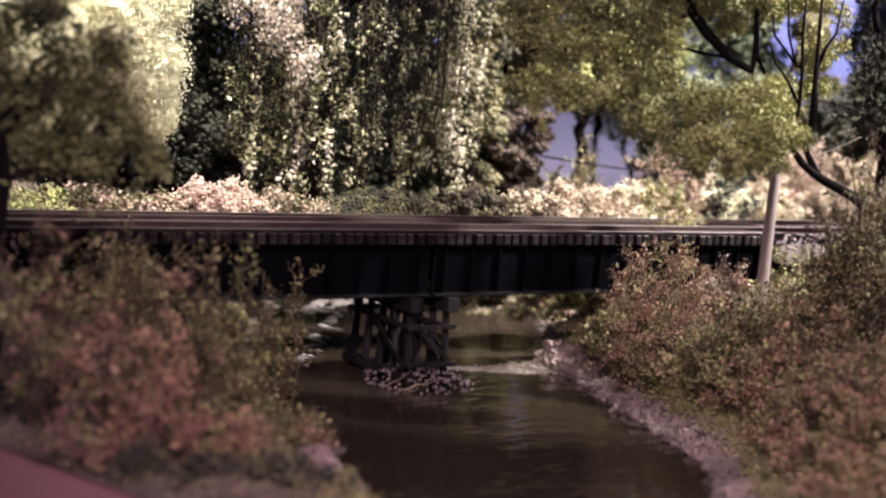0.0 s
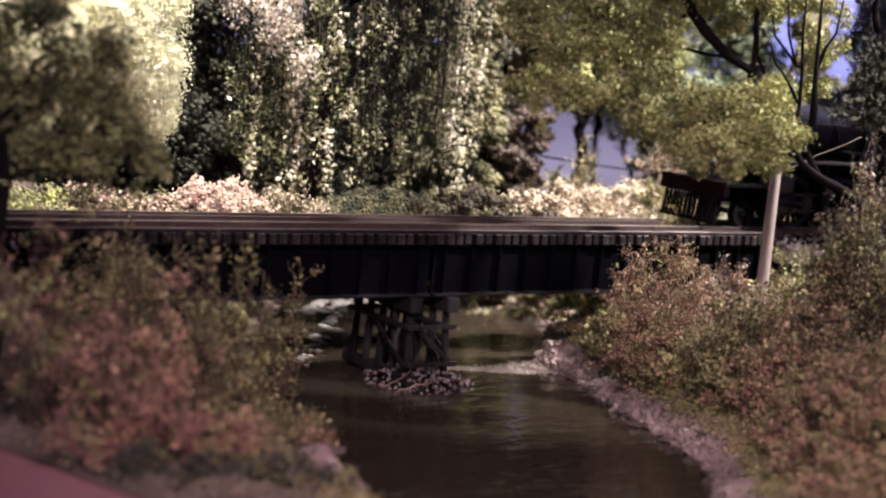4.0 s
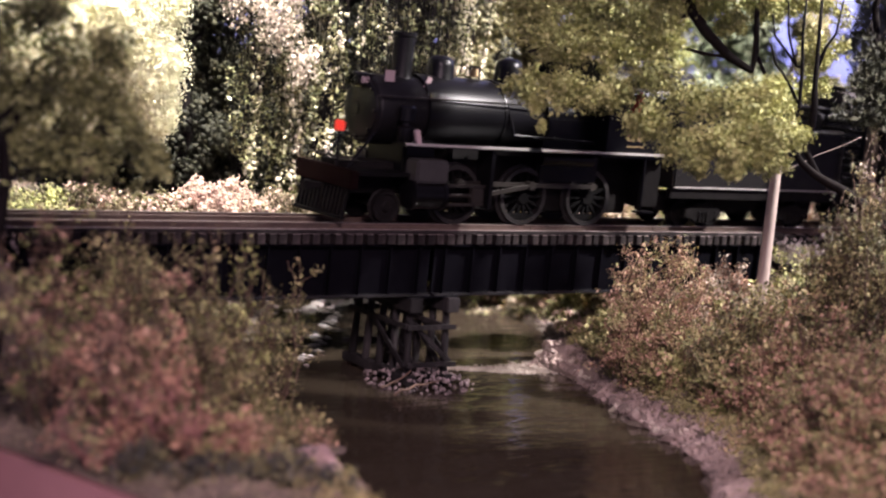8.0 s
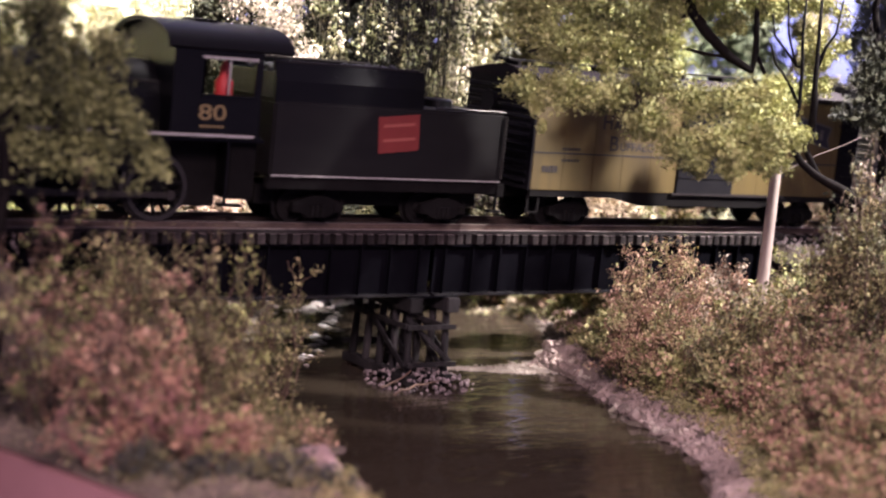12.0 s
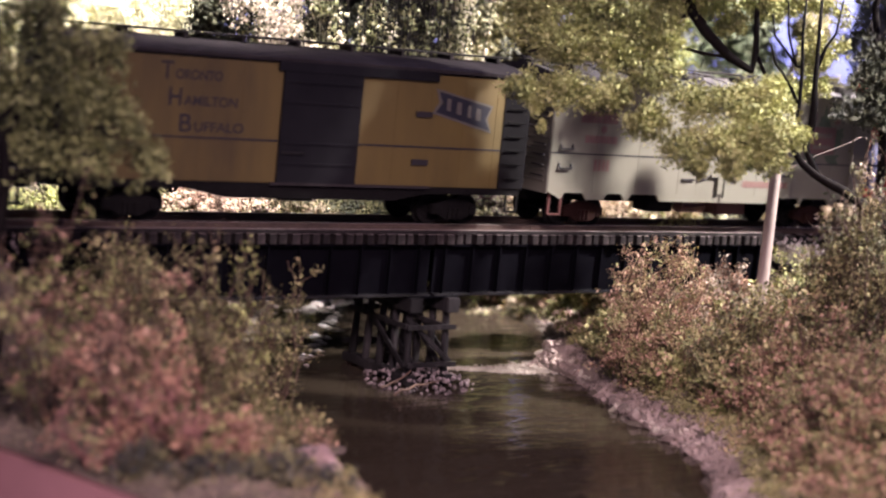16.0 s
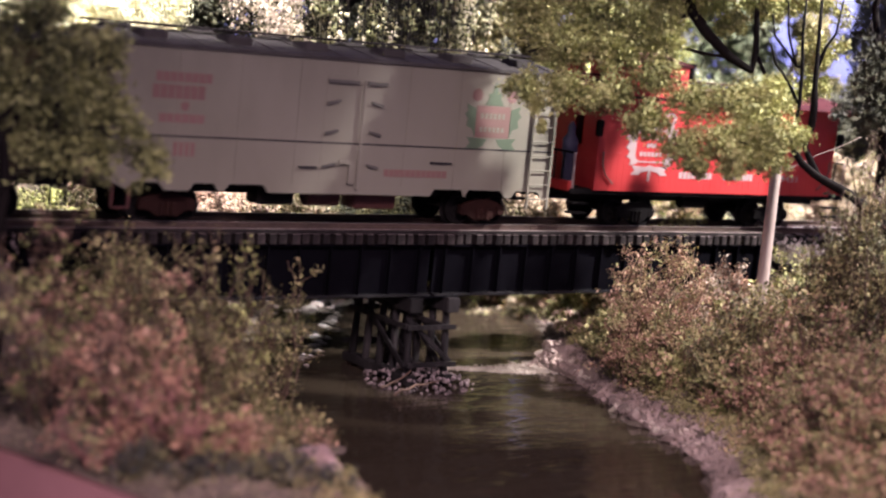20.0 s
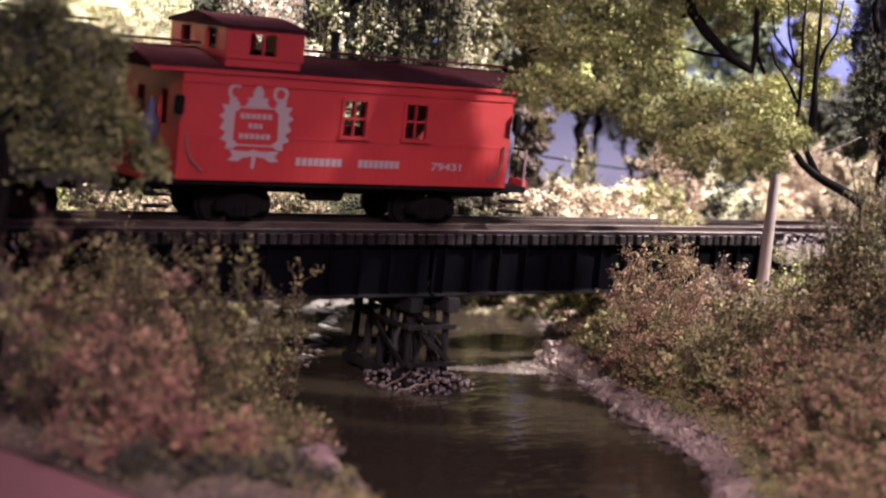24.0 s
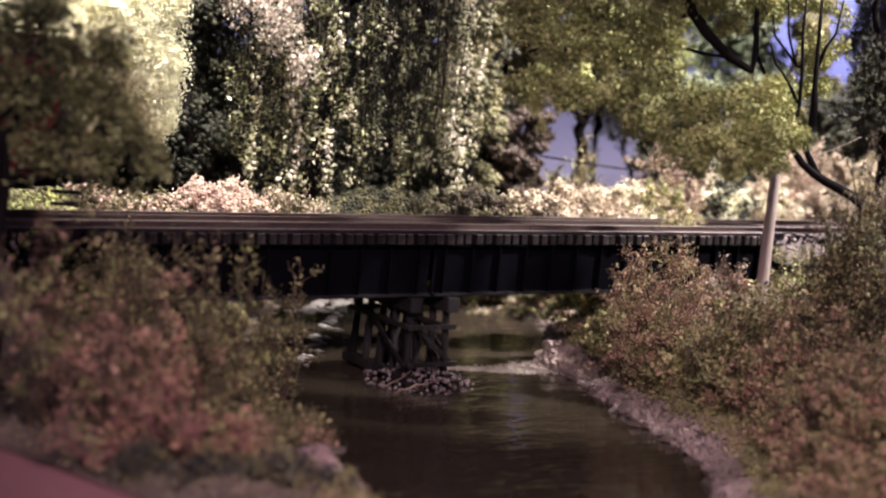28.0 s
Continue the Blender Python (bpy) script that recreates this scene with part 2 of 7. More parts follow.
def raw_mesh(name, verts, tris, material, smooth=False):
    """A mesh from arrays, in millimetres."""
    me = bpy.data.meshes.new(name)
    verts, tris = np.asarray(verts, float) * S, np.asarray(tris, int)
    k = tris.shape[1]
    me.vertices.add(len(verts))
    me.vertices.foreach_set("co", verts.ravel())
    me.loops.add(tris.size)
    me.loops.foreach_set("vertex_index", tris.ravel())
    me.polygons.add(len(tris))
    me.polygons.foreach_set("loop_start", np.arange(0, tris.size, k))
    me.materials.append(material)
    me.update(calc_edges=True)
    me.validate()
    if smooth:
        me.shade_smooth()
    return me


def raw_part(name, verts, tris, material, parent=None, label="", smooth=False):
    ob = new(name, raw_mesh(name, verts, tris, material, smooth))
    if parent is not None:
        ob.parent = parent
    if label:
        tagged(ob, label)
    return ob


OCTA_V = np.array([(1, 0, 0), (-1, 0, 0), (0, 1, 0), (0, -1, 0), (0, 0, 1), (0, 0, -1)], float)
OCTA_F = np.array([(0, 2, 4), (2, 1, 4), (1, 3, 4), (3, 0, 4), (2, 0, 5), (1, 2, 5), (3, 1, 5), (0, 3, 5)])
LEAF_V = np.array([(-1, 0, 0), (0, -0.55, 0.16), (0, 0.55, 0.16), (1, 0, -0.1)], float)
LEAF_F = np.array([(0, 1, 2), (1, 3, 2)])


def crumbs(rng, points, size, leaf=False, flat=1.0):
    """Irregular foam crumbs (or small leaves) at points: vertices and triangles."""
    v0, f0 = (LEAF_V, LEAF_F) if leaf else (OCTA_V, OCTA_F)
    n, k = len(points), len(v0)
    q = rng.normal(size=(n, 4))
    q /= np.linalg.norm(q, axis=1)[:, None]
    w, x, y, z = q.T
    rot = np.stack([1 - 2 * (y * y + z * z), 2 * (x * y - z * w), 2 * (x * z + y * w), 2 * (x * y + z * w), 1 - 2 * (x * x + z * z), 2 * (y * z - x * w),
                    2 * (x * z - y * w), 2 * (y * z + x * w), 1 - 2 * (x * x + y * y)], 1).reshape(n, 3, 3)
    s = rng.uniform(size[0], size[1], n) * rng.choice([0.6, 0.8, 1.0, 1.25], n)
    local = v0[None] * s[:, None, None] * rng.uniform(0.45, 1.25, (n, k, 1) if not leaf else (n, 1, 1))
    out = np.einsum("nij,nkj->nki", rot, local)
    out[..., 2] *= flat
    out += np.asarray(points)[:, None, :]
    tris = (f0[None] + (np.arange(n) * k)[:, None, None]).reshape(-1, 3)
    return out.reshape(-1, 3), tris


def clumps(rng, lobes, count, shell=0.45, up=0.0, per=14, loose=0.13):
    """Points over lobes (x, y, z, rx, ry, rz): thick towards the outside, in clusters with gaps."""
    lobes = np.asarray(lobes, float)
    vol = (lobes[:, 3] * lobes[:, 4] + lobes[:, 4] * lobes[:, 5] + lobes[:, 3] * lobes[:, 5])
    n = max(count // per, 1)
    pick = rng.choice(len(lobes), n, p=vol / vol.sum())
    d = rng.normal(size=(n, 3))
    d[:, 2] += up
    d /= np.linalg.norm(d, axis=1)[:, None]
    r = 1 - shell * rng.random(n) ** 1.6
    centre = lobes[pick, :3] + d * lobes[pick, 3:] * r[:, None]
    spread = loose * lobes[pick, 3:].mean(1)
    pts = centre[:, None, :] + rng.normal(size=(n, per, 3)) * spread[:, None, None]
    return pts.reshape(-1, 3)


def tubes(paths, seg=5):
    """Round tapered limbs: each path is a list of (x, y, z, radius)."""
    vs, fs, base = [], [], 0
    for path in paths:
        p = np.asarray(path, float)
        t = np.gradient(p[:, :3], axis=0)
        t /= np.linalg.norm(t, axis=1)[:, None] + 1e-9
        ref = np.array([0.31, 0.77, 0.55])
        a = np.cross(t, ref)
        a /= np.linalg.norm(a, axis=1)[:, None] + 1e-9
        b = np.cross(t, a)
        ang = np.arange(seg) * math.tau / seg
        ring = p[:, None, :3] + p[:, None, 3:4] * (a[:, None] * np.cos(ang)[None, :, None] + b[:, None] * np.sin(ang)[None, :, None])
        vs.append(ring.reshape(-1, 3))
        for i in range(len(p) - 1):
            for k in range(seg):
                c, d = base + i * seg + k, base + i * seg + (k + 1) % seg
                fs.append((c, d, d + seg))
                fs.append((c, d + seg, c + seg))
        last = base + (len(p) - 1) * seg
        for k in range(1, seg - 1):
            fs.append((last, last + k, last + k + 1))
            fs.append((base, base + k + 1, base + k))
        base += len(p) * seg
    return np.concatenate(vs), np.array(fs)


def limb(rng, a, b, r0, r1, bend=0.12, n=7, sag=0.0):
    """A crooked limb from a to b, tapering from r0 to r1."""
    a, b = np.asarray(a, float), np.asarray(b, float)
    k = np.linspace(0, 1, n)
    off = np.cumsum(rng.normal(size=(n, 3)), 0)
    off -= np.outer(1 - k, off[0]) + np.outer(k, off[-1])
    pts = a + np.outer(k, b - a) + off * bend * np.linalg.norm(b - a) / 3
    pts[:, 2] -= sag * np.sin(k * math.pi)
    return np.concatenate([pts, (r0 + (r1 - r0) * k)[:, None]], 1)


# ---- the ground, one sheet with the stream's bed in it ----
def stream(y):
    """The stream's middle and half width at y."""
    c = np.interp(y, [-260, -170, -128, -105, -59, -20, 0, 40, 75, 110, 140, 300], [-67, -49, -29, -17, -4, 9, 13, 38.5, 59, 66, 74, 76])
    w = np.interp(y, [-260, -170, -128, -105, -59, -20, 0, 40, 75, 110, 140, 300], [27, 30, 42, 50, 50, 53, 52, 60.5, 57, 32, 8, 0])
    return c, w


def edge_x(y):
    """The layout's left edge at y."""
    return np.interp(y, [-260, -170, -112, -71, -20, 60, 400], [-60, -105, -126, -139, -152, -190, -330])


def height(x, y):
    x, y = np.asarray(x, float), np.asarray(y, float)
    c, w = stream(y)
    wob = 2.2 * np.sin(y * 0.09 + 1) + 1.6 * np.sin(y * 0.21 + x * 0.05) + 2.0 * np.sin(y * 0.39 + 2) + 1.3 * np.sin(y * 0.63 + x * 0.1)
    d = np.abs(x - c) - w + wob * (np.abs(y) > 8)
    low = np.interp(y, [-120, -34, -10, 30], [10, 14, 26, 36])
    rise = np.clip((d - 6) / 42, 0, 1)
    h = np.where(d < 0, np.maximum(-7, d * 0.6), 0.25 * np.clip(d, 0, 14)) + rise * rise * (3 - 2 * rise) * (low - 3)
    bank = np.clip((28 - np.abs(y)) / 10, 0, 1) * np.clip(np.maximum((x - 146) / 10, (-112 - x) / 10), 0, 1)
    h = h * (1 - bank) + 40.5 * bank
    h += 1.2 * np.sin(x * 0.11 + 2) * np.sin(y * 0.13) * np.clip(d / 20, 0, 1) * (1 - bank)
    h = h + np.clip((y - 90) / 160, 0, 1) * 8 * np.clip(d / 30, 0, 1)
    h = h + 3.2 * np.exp(-((x - 68) / 12) ** 2 - ((y - 0) / 8) ** 2)
    h = h + 6.2 * np.exp(-((x - 46) / 13) ** 2 - ((y + 5) / 6.0) ** 2) * (d < -6)
    h = h - 34 * np.clip((y - 118) / 50, 0, 1) * np.clip((x - 112) / 20, 0, 1)
    rim = np.clip((x - edge_x(y)) / 16, 0, 1)
    return np.where(y < 20, h * rim + np.minimum(h, 7.0) * (1 - rim), h)


def sheet(fn, xs, ys):
    gx, gy = np.meshgrid(xs, ys)
    v = np.stack([gx, gy, fn(gx, gy)], -1).reshape(-1, 3)
    n, m = len(xs), len(ys)
    i = (np.arange(m - 1)[:, None] * n + np.arange(n - 1)[None]).ravel()
    return v, np.stack([i, i + 1, i + n + 1, i + n], 1)


rng = np.random.default_rng(5)
U_AXIS, Y_AXIS = np.linspace(0, 1, 190), np.linspace(-225, 330, 170)
gu, gy = np.meshgrid(U_AXIS, Y_AXIS)
gx = edge_x(gy) - 2 + gu ** 1.15 * (562 - edge_x(gy))
gz = height(gx, gy) + rng.normal(size=gx.shape) * 0.55
n_u = len(U_AXIS)
base_i = (np.arange(len(Y_AXIS) - 1)[:, None] * n_u + np.arange(n_u - 1)[None]).ravel()
ground = raw_part("ground", np.stack([gx, gy, gz], -1).reshape(-1, 3), np.stack([base_i, base_i + 1, base_i + n_u + 1, base_i + n_u], 1), EARTH, smooth=True)
tagged(ground, "brown scenic earth of a model railway with a stream bed", "ground", kind="structure")

# water
m, t, b = nodes_of("stream_water")
b.inputs["Base Color"].default_value = (0.027, 0.0205, 0.014, 1)
b.inputs["Roughness"].default_value = 0.07
b.inputs["IOR"].default_value = 1.33
b.inputs["Specular IOR Level"].default_value = 0.5
n1, n2 = tex(t, 55, 3.0, 0.5, (0.6, 1.5, 1)), tex(t, 160, 2.0, 0.5, (0.5, 1.4, 1))
add = t.nodes.new("ShaderNodeMath")
add.operation = "MULTIPLY_ADD"
add.inputs[1].default_value = 0.35
t.links.new(n2.outputs["Fac"], add.inputs[0])
t.links.new(n1.outputs["Fac"], add.inputs[2])
bump(t, b, add.outputs[0], 0.42, 0.002)
WATER = m
wy = np.linspace(-225, 130, 90)
wk = np.linspace(-1, 1, 30)
cw, hw = stream(wy)
wv = np.stack([cw[:, None] + wk[None] * (hw[:, None] + 9), np.repeat(wy[:, None], 30, 1), np.zeros((90, 30))], -1).reshape(-1, 3)
wi = (np.arange(89)[:, None] * 30 + np.arange(29)[None]).ravel()
tagged(raw_part("water", wv, np.stack([wi, wi + 1, wi + 31, wi + 30], 1), WATER, smooth=True), "still dark brown stream with a glossy rippled surface", "water", kind="structure")

# the layout's edge board
fy = np.linspace(-225, 330, 60)
fx = edge_x(fy)
prof = [(0, 0), (-5, 0), (-5, -70), (0, -70)]
fv = np.array([(fx[i] + px, fy[i], 8.0 + pz + max(0, (fy[i] - 20) * 0.12)) for i in range(60) for px, pz in prof])
ff = [(i * 4 + k, i * 4 + (k + 1) % 4, i * 4 + 4 + (k + 1) % 4, i * 4 + 4 + k) for i in range(59) for k in range(4)]
tagged(raw_part("fascia_board", fv, ff, FASCIA), "dark red-brown painted edge board of the layout", "edge board", kind="structure")

# backdrop: a curved painted board, dusk-blue sky over a paler haze
m, t, b = nodes_of("painted_sky")
co = t.nodes.new("ShaderNodeTexCoord")
sep = t.nodes.new("ShaderNodeSeparateXYZ")
t.links.new(co.outputs["Object"], sep.inputs[0])
mr = t.nodes.new("ShaderNodeMapRange")
mr.inputs["From Min"].default_value, mr.inputs["From Max"].default_value = 0.03, 0.17
t.links.new(sep.outputs["Z"], mr.inputs["Value"])
r = ramp(t, [(0.0, (0.15, 0.135, 0.20)), (0.3, (0.135, 0.125, 0.215)), (0.5, (0.36, 0.37, 0.90)), (1.0, (0.50, 0.52, 1.0))])
t.links.new(mr.outputs[0], r.inputs["Fac"])
t.links.new(r.outputs["Color"], b.inputs["Base Color"])
b.inputs["Roughness"].default_value = 0.9
t.links.new(r.outputs["Color"], b.inputs["Emission Color"])
b.inputs["Emission Strength"].default_value = 1.15
ang = np.linspace(-0.5, 1.35, 40)
bd = np.array([(-60 + 560 * math.sin(a), -190 + 560 * math.cos(a), z) for a in ang for z in (-10, 320)])
bf = [(2 * i, 2 * i + 2, 2 * i + 3, 2 * i + 1) for i in range(39)]
tagged(raw_part("backdrop", bd, bf, m, smooth=True), "painted blue and lavender sky backdrop board", "backdrop", kind="structure")


# ---- track and bridge ----
bridge = thing("railway_bridge", 9, 0, 26, "black plate girder railway bridge over the stream", "bridge")
for x0, x1 in ((-118, 8.2), (9.8, 148)):
    for side in (-1, 1):
        bm = bmesh.new()
        y = side * 12.0
        bm_box(bm, x0, x1, y - 0.35, y + 0.35, 26.6, 40.4)
        girder = part("girder", bm, GIRDER, bridge, at=(-9, 0, -26))
        for z0, z1, nm in ((25.8, 26.6, "bottom_flange"), (40.2, 41.0, "top_flange")):
            bm = bmesh.new()
            bm_box(bm, x0, x1, y - 2.2, y + 2.2, z0, z1, 0.12)
            part(nm, bm, FLANGE if nm == "bottom_flange" else GIRDER, girder)
        me = mesh_of("stiffener", bm_box(bm_box(bmesh.new(), -0.25, 0.25, -1.9, -0.3, 26.6, 40.2), -0.9, 0.9, -0.55, -0.3, 26.6, 40.2), GIRDER)
        k = x0 + 3
        while k < x1 - 1:
            st = new("stiffener", me)
            st.parent = girder
            st.matrix_basis = mm(k, y, 0, 0, 0, 0 if side < 0 else 180)
            k += 9.9
bm = bmesh.new()
for x in range(-112, 144, 12):
    bm_beam(bm, (x, -11, 33), (x, 11, 33), 1.0, 7)
part("cross_frame", bm, GIRDER, bridge, at=(-9, 0, -26))

railway = thing("railway_track", 0, 0, 41, "weathered single railway track on timber ties", "track")
tagged(railway, kind="structure")
rail_sec = [(-1.0, 0), (1.0, 0), (1.0, 0.25), (0.25, 0.5), (0.22, 1.35), (0.45, 1.5), (0.45, 2.0), (0.3, 2.1), (-0.3, 2.1), (-0.45, 2.0), (-0.45, 1.5), (-0.22, 1.35), (-0.25, 0.5), (-1.0, 0.25)]
for y in (-8.25, 8.25):
    rail = part("rail", bm_tube_x(bmesh.new(), [(y + a, 43.9 + c) for a, c in rail_sec], -780, 960), RUSTY, railway, at=(0, 0, -41))
    part("railhead", bm_box(bmesh.new(), -780, 960, y - 0.42, y + 0.42, 45.95, 46.03), STEEL, rail, "worn shiny steel railhead")
    for x in range(-750, 950, 50):
        part("joint_bar", bm_box(bmesh.new(), x - 3, x + 3, y - 0.75, y + 0.75, 44.5, 45.3, 0.1), RUSTY, rail)
for y in (-5.2, 5.2):
    part("guard_rail", bm_tube_x(bmesh.new(), [(y + a * 0.8, 43.9 + c * 0.8) for a, c in rail_sec], -126, 156), RUSTY, railway, at=(0, 0, -41))
for y in (-13.6, 13.6):
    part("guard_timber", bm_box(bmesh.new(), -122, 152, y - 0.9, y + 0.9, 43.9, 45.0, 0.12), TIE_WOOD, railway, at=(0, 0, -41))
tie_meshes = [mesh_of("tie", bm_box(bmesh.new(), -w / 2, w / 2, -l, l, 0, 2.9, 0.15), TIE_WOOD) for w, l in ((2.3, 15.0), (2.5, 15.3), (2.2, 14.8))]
rnd = random.Random(3)
x = -776.0
while x < 956:
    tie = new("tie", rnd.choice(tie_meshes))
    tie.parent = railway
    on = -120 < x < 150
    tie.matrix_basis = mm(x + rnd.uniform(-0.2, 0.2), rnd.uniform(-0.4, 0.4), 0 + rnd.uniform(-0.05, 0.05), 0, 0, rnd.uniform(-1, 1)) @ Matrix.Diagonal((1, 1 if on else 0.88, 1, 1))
    x += 3.45 if on else 6.3
for lo, hi in ((-780, -166), (556, 960)):
    tagged(part("roadbed", bm_box(bmesh.new(), lo, hi, -19, 19, 28, 40.9, 0.5), TIMBER), "plain dark board carrying the track off the scene", "roadbed", kind="structure")
# ballast along the embankments
pts = []
for lo, hi in ((-330, -116), (146, 420)):
    n = int((hi - lo) * 26)
    px, py = rng.uniform(lo, hi, n), rng.normal(0, 11, n)
    pts.append(np.stack([px, py, 42.9 - np.clip(np.abs(py) - 14, 0, 40) * 0.35 + rng.uniform(-0.5, 0.4, n)], 1))
v, f = crumbs(rng, np.concatenate(pts), (0.5, 0.9))
tagged(raw_part("ballast", v, f, DARK_STONE), "grey crushed stone ballast beside the track", "ballast", kind="stuff")

# abutments
for x, nm in ((-124, -1), (153.5, 1)):
    ab = thing("abutment", x, 0, 0, "weathered timber bridge abutment in the bank", "abutment", "bridge abutments")
    for k in range(7):
        part("plank", bm_box(bmesh.new(), -2.5, 2.5, -20, 20, 5.6 * k - 4, 5.6 * k + 1.3, 0.3), TIMBER, ab)

# the pier: two timber bents on a mound of stones
pier = thing("bridge_pier", 9, 0, 4, "dark timber trestle pier standing on stones", "pier")
for bx in (-6.5, 6.5):
    for i, py in enumerate((-13, -6.5, 0, 6.5, 13)):
        lean = py * 0.16
        part("pier_post", bm_rod(bmesh.new(), (bx, py + lean, -8), (bx, py, 17.5), 1.25, 1.1, 10), PIER_TIMBER, pier)
    part("cap", bm_box(bmesh.new(), bx - 2.2, bx + 2.2, -16.5, 16.5, 17.3, 21.6, 0.3), PIER_TIMBER, pier)
    part("sill", bm_box(bmesh.new(), bx - 1.8, bx + 1.8, -17.5, 17.5, -3.5, -0.8, 0.3), PIER_TIMBER, pier)
    for sx in (-1.9, 1.9):
        part("brace", bm_beam(bmesh.new(), (bx + sx, -15.5, 1.5), (bx + sx, 4, 14), 0.8, 1.5, 0.1), PIER_TIMBER, pier)
    part("sash", bm_beam(bmesh.new(), (bx - 1.9, -15, 13.2), (bx - 1.9, 15, 13.2), 0.8, 1.4, 0.1), PIER_TIMBER, pier)
for sy in (-15.6, 15.6):
    part("brace", bm_beam(bmesh.new(), (-7.5, sy * 0.9, 15.5), (7.5, sy, 2.5), 0.8, 1.4, 0.1), PIER_TIMBER, pier)
    part("sash", bm_beam(bmesh.new(), (-8.5, sy, 13.0), (8.5, sy, 13.0), 0.8, 1.4, 0.1), PIER_TIMBER, pier)
    part("sash", bm_beam(bmesh.new(), (-8.5, sy * 1.1, 2.4), (8.5, sy * 1.1, 2.4), 0.8, 1.4, 0.1), PIER_TIMBER, pier)
for y in (-12, 12):
    part("bearing", bm_box(bmesh.new(), -9, 9, y - 2.6, y + 2.6, 21.5, 21.9), GIRDER, pier)


# ---- plants ----
def spray_points(g, w, d, h, stems, twigs, leaves, spread, base=0.12, low=0.25, airy=False, tips=False):
    """Stems that fan from a base over a dome w x d x h, side twigs on them, and leaf places along their outer parts."""
    paths, pts = [], []
    for k in range(stems):
        a, r = g.uniform(0, math.tau), math.sqrt(g.random())
        top = h * math.sqrt(max(0.04, 1 - 0.85 * r * r)) * g.uniform(0.45, 1.16)
        tip = np.array([r * math.cos(a) * w / 2, r * math.sin(a) * d / 2, top])
        foot = np.array([tip[0] * base * 2 + g.normal() * w * 0.05, tip[1] * base * 2 + g.normal() * d * 0.05, -2.0])
        p = limb(g, foot, tip, 0.42, 0.12, 0.20, 7)
        paths.append(p)
        ends = [p]
        for j in range(twigs):
            i = g.integers(2, 6)
            out = p[i, :3] + g.normal(size=3) * np.array([0.12 * w, 0.12 * d, 0.10 * h]) + np.array([0, 0, 0.08 * h])
            q = limb(g, p[i, :3], out, 0.22, 0.09, 0.2, 4)
            paths.append(q)
            ends.append(q)
        for q in ends:
            n = leaves if not airy else (leaves // 2 if q is p else int(leaves * g.uniform(0.3, 1.1)))
            kk = low + (1 - low) * np.sqrt(g.random(n)) if q is p else g.random(n) ** (0.25 if airy else 0.6)
            if airy:
                knots = g.random(3) ** (0.5 if q is p else 0.7)
                kk = knots[g.integers(0, 3, n)] if not tips else np.full(n, 0.96)
            at = np.stack([np.interp(kk, np.linspace(0, 1, len(q)), q[:, j]) for j in range(3)], 1)
            pts.append(at + g.normal(size=(n, 3)) * spread)
    pts = np.concatenate(pts)
    return paths, pts[pts[:, 2] > -1]


def bush(x, y, w, d, h, material, label, seed, z=None, group="", stems=26, twigs=5, leaves=36, size=(0.45, 0.85), spread=0.85, stem_mat=None, stem_scale=1.0, name="bush", leaf=True, second=None, sink=0.0, airy=False, tips=False):
    """A scenic bush: crooked stems hung with small leaves; a share of the leaves may be of a second colour."""
    g = np.random.default_rng(seed)
    z = float(height(x, y)) - sink if z is None else z
    ob = thing(name, x, y, z, label, "bush", group)
    paths, pts = spray_points(g, w, d, h, stems, twigs, leaves, spread, airy=airy, tips=tips)
    mix = g.random(len(pts))
    wave = 0.5 + 0.5 * np.sin(pts[:, 0] * 0.35 + seed) * np.sin(pts[:, 2] * 0.3 + pts[:, 1] * 0.3)
    first = mix > (wave * 0.85 if second else -1)
    v, f = crumbs(g, pts[first], size, leaf)
    raw_part("foliage", v, f, material, ob)
    if second:
        v, f = crumbs(g, pts[~first], size, leaf)
        raw_part("foliage", v, f, second, ob)
    v, f = tubes([np.concatenate([q[:, :3], q[:, 3:] * stem_scale], 1) for q in paths], 4)
    tagged(raw_part("branchwork", v, f, stem_mat or TWIG, ob, smooth=True), kind="stuff")
    return ob


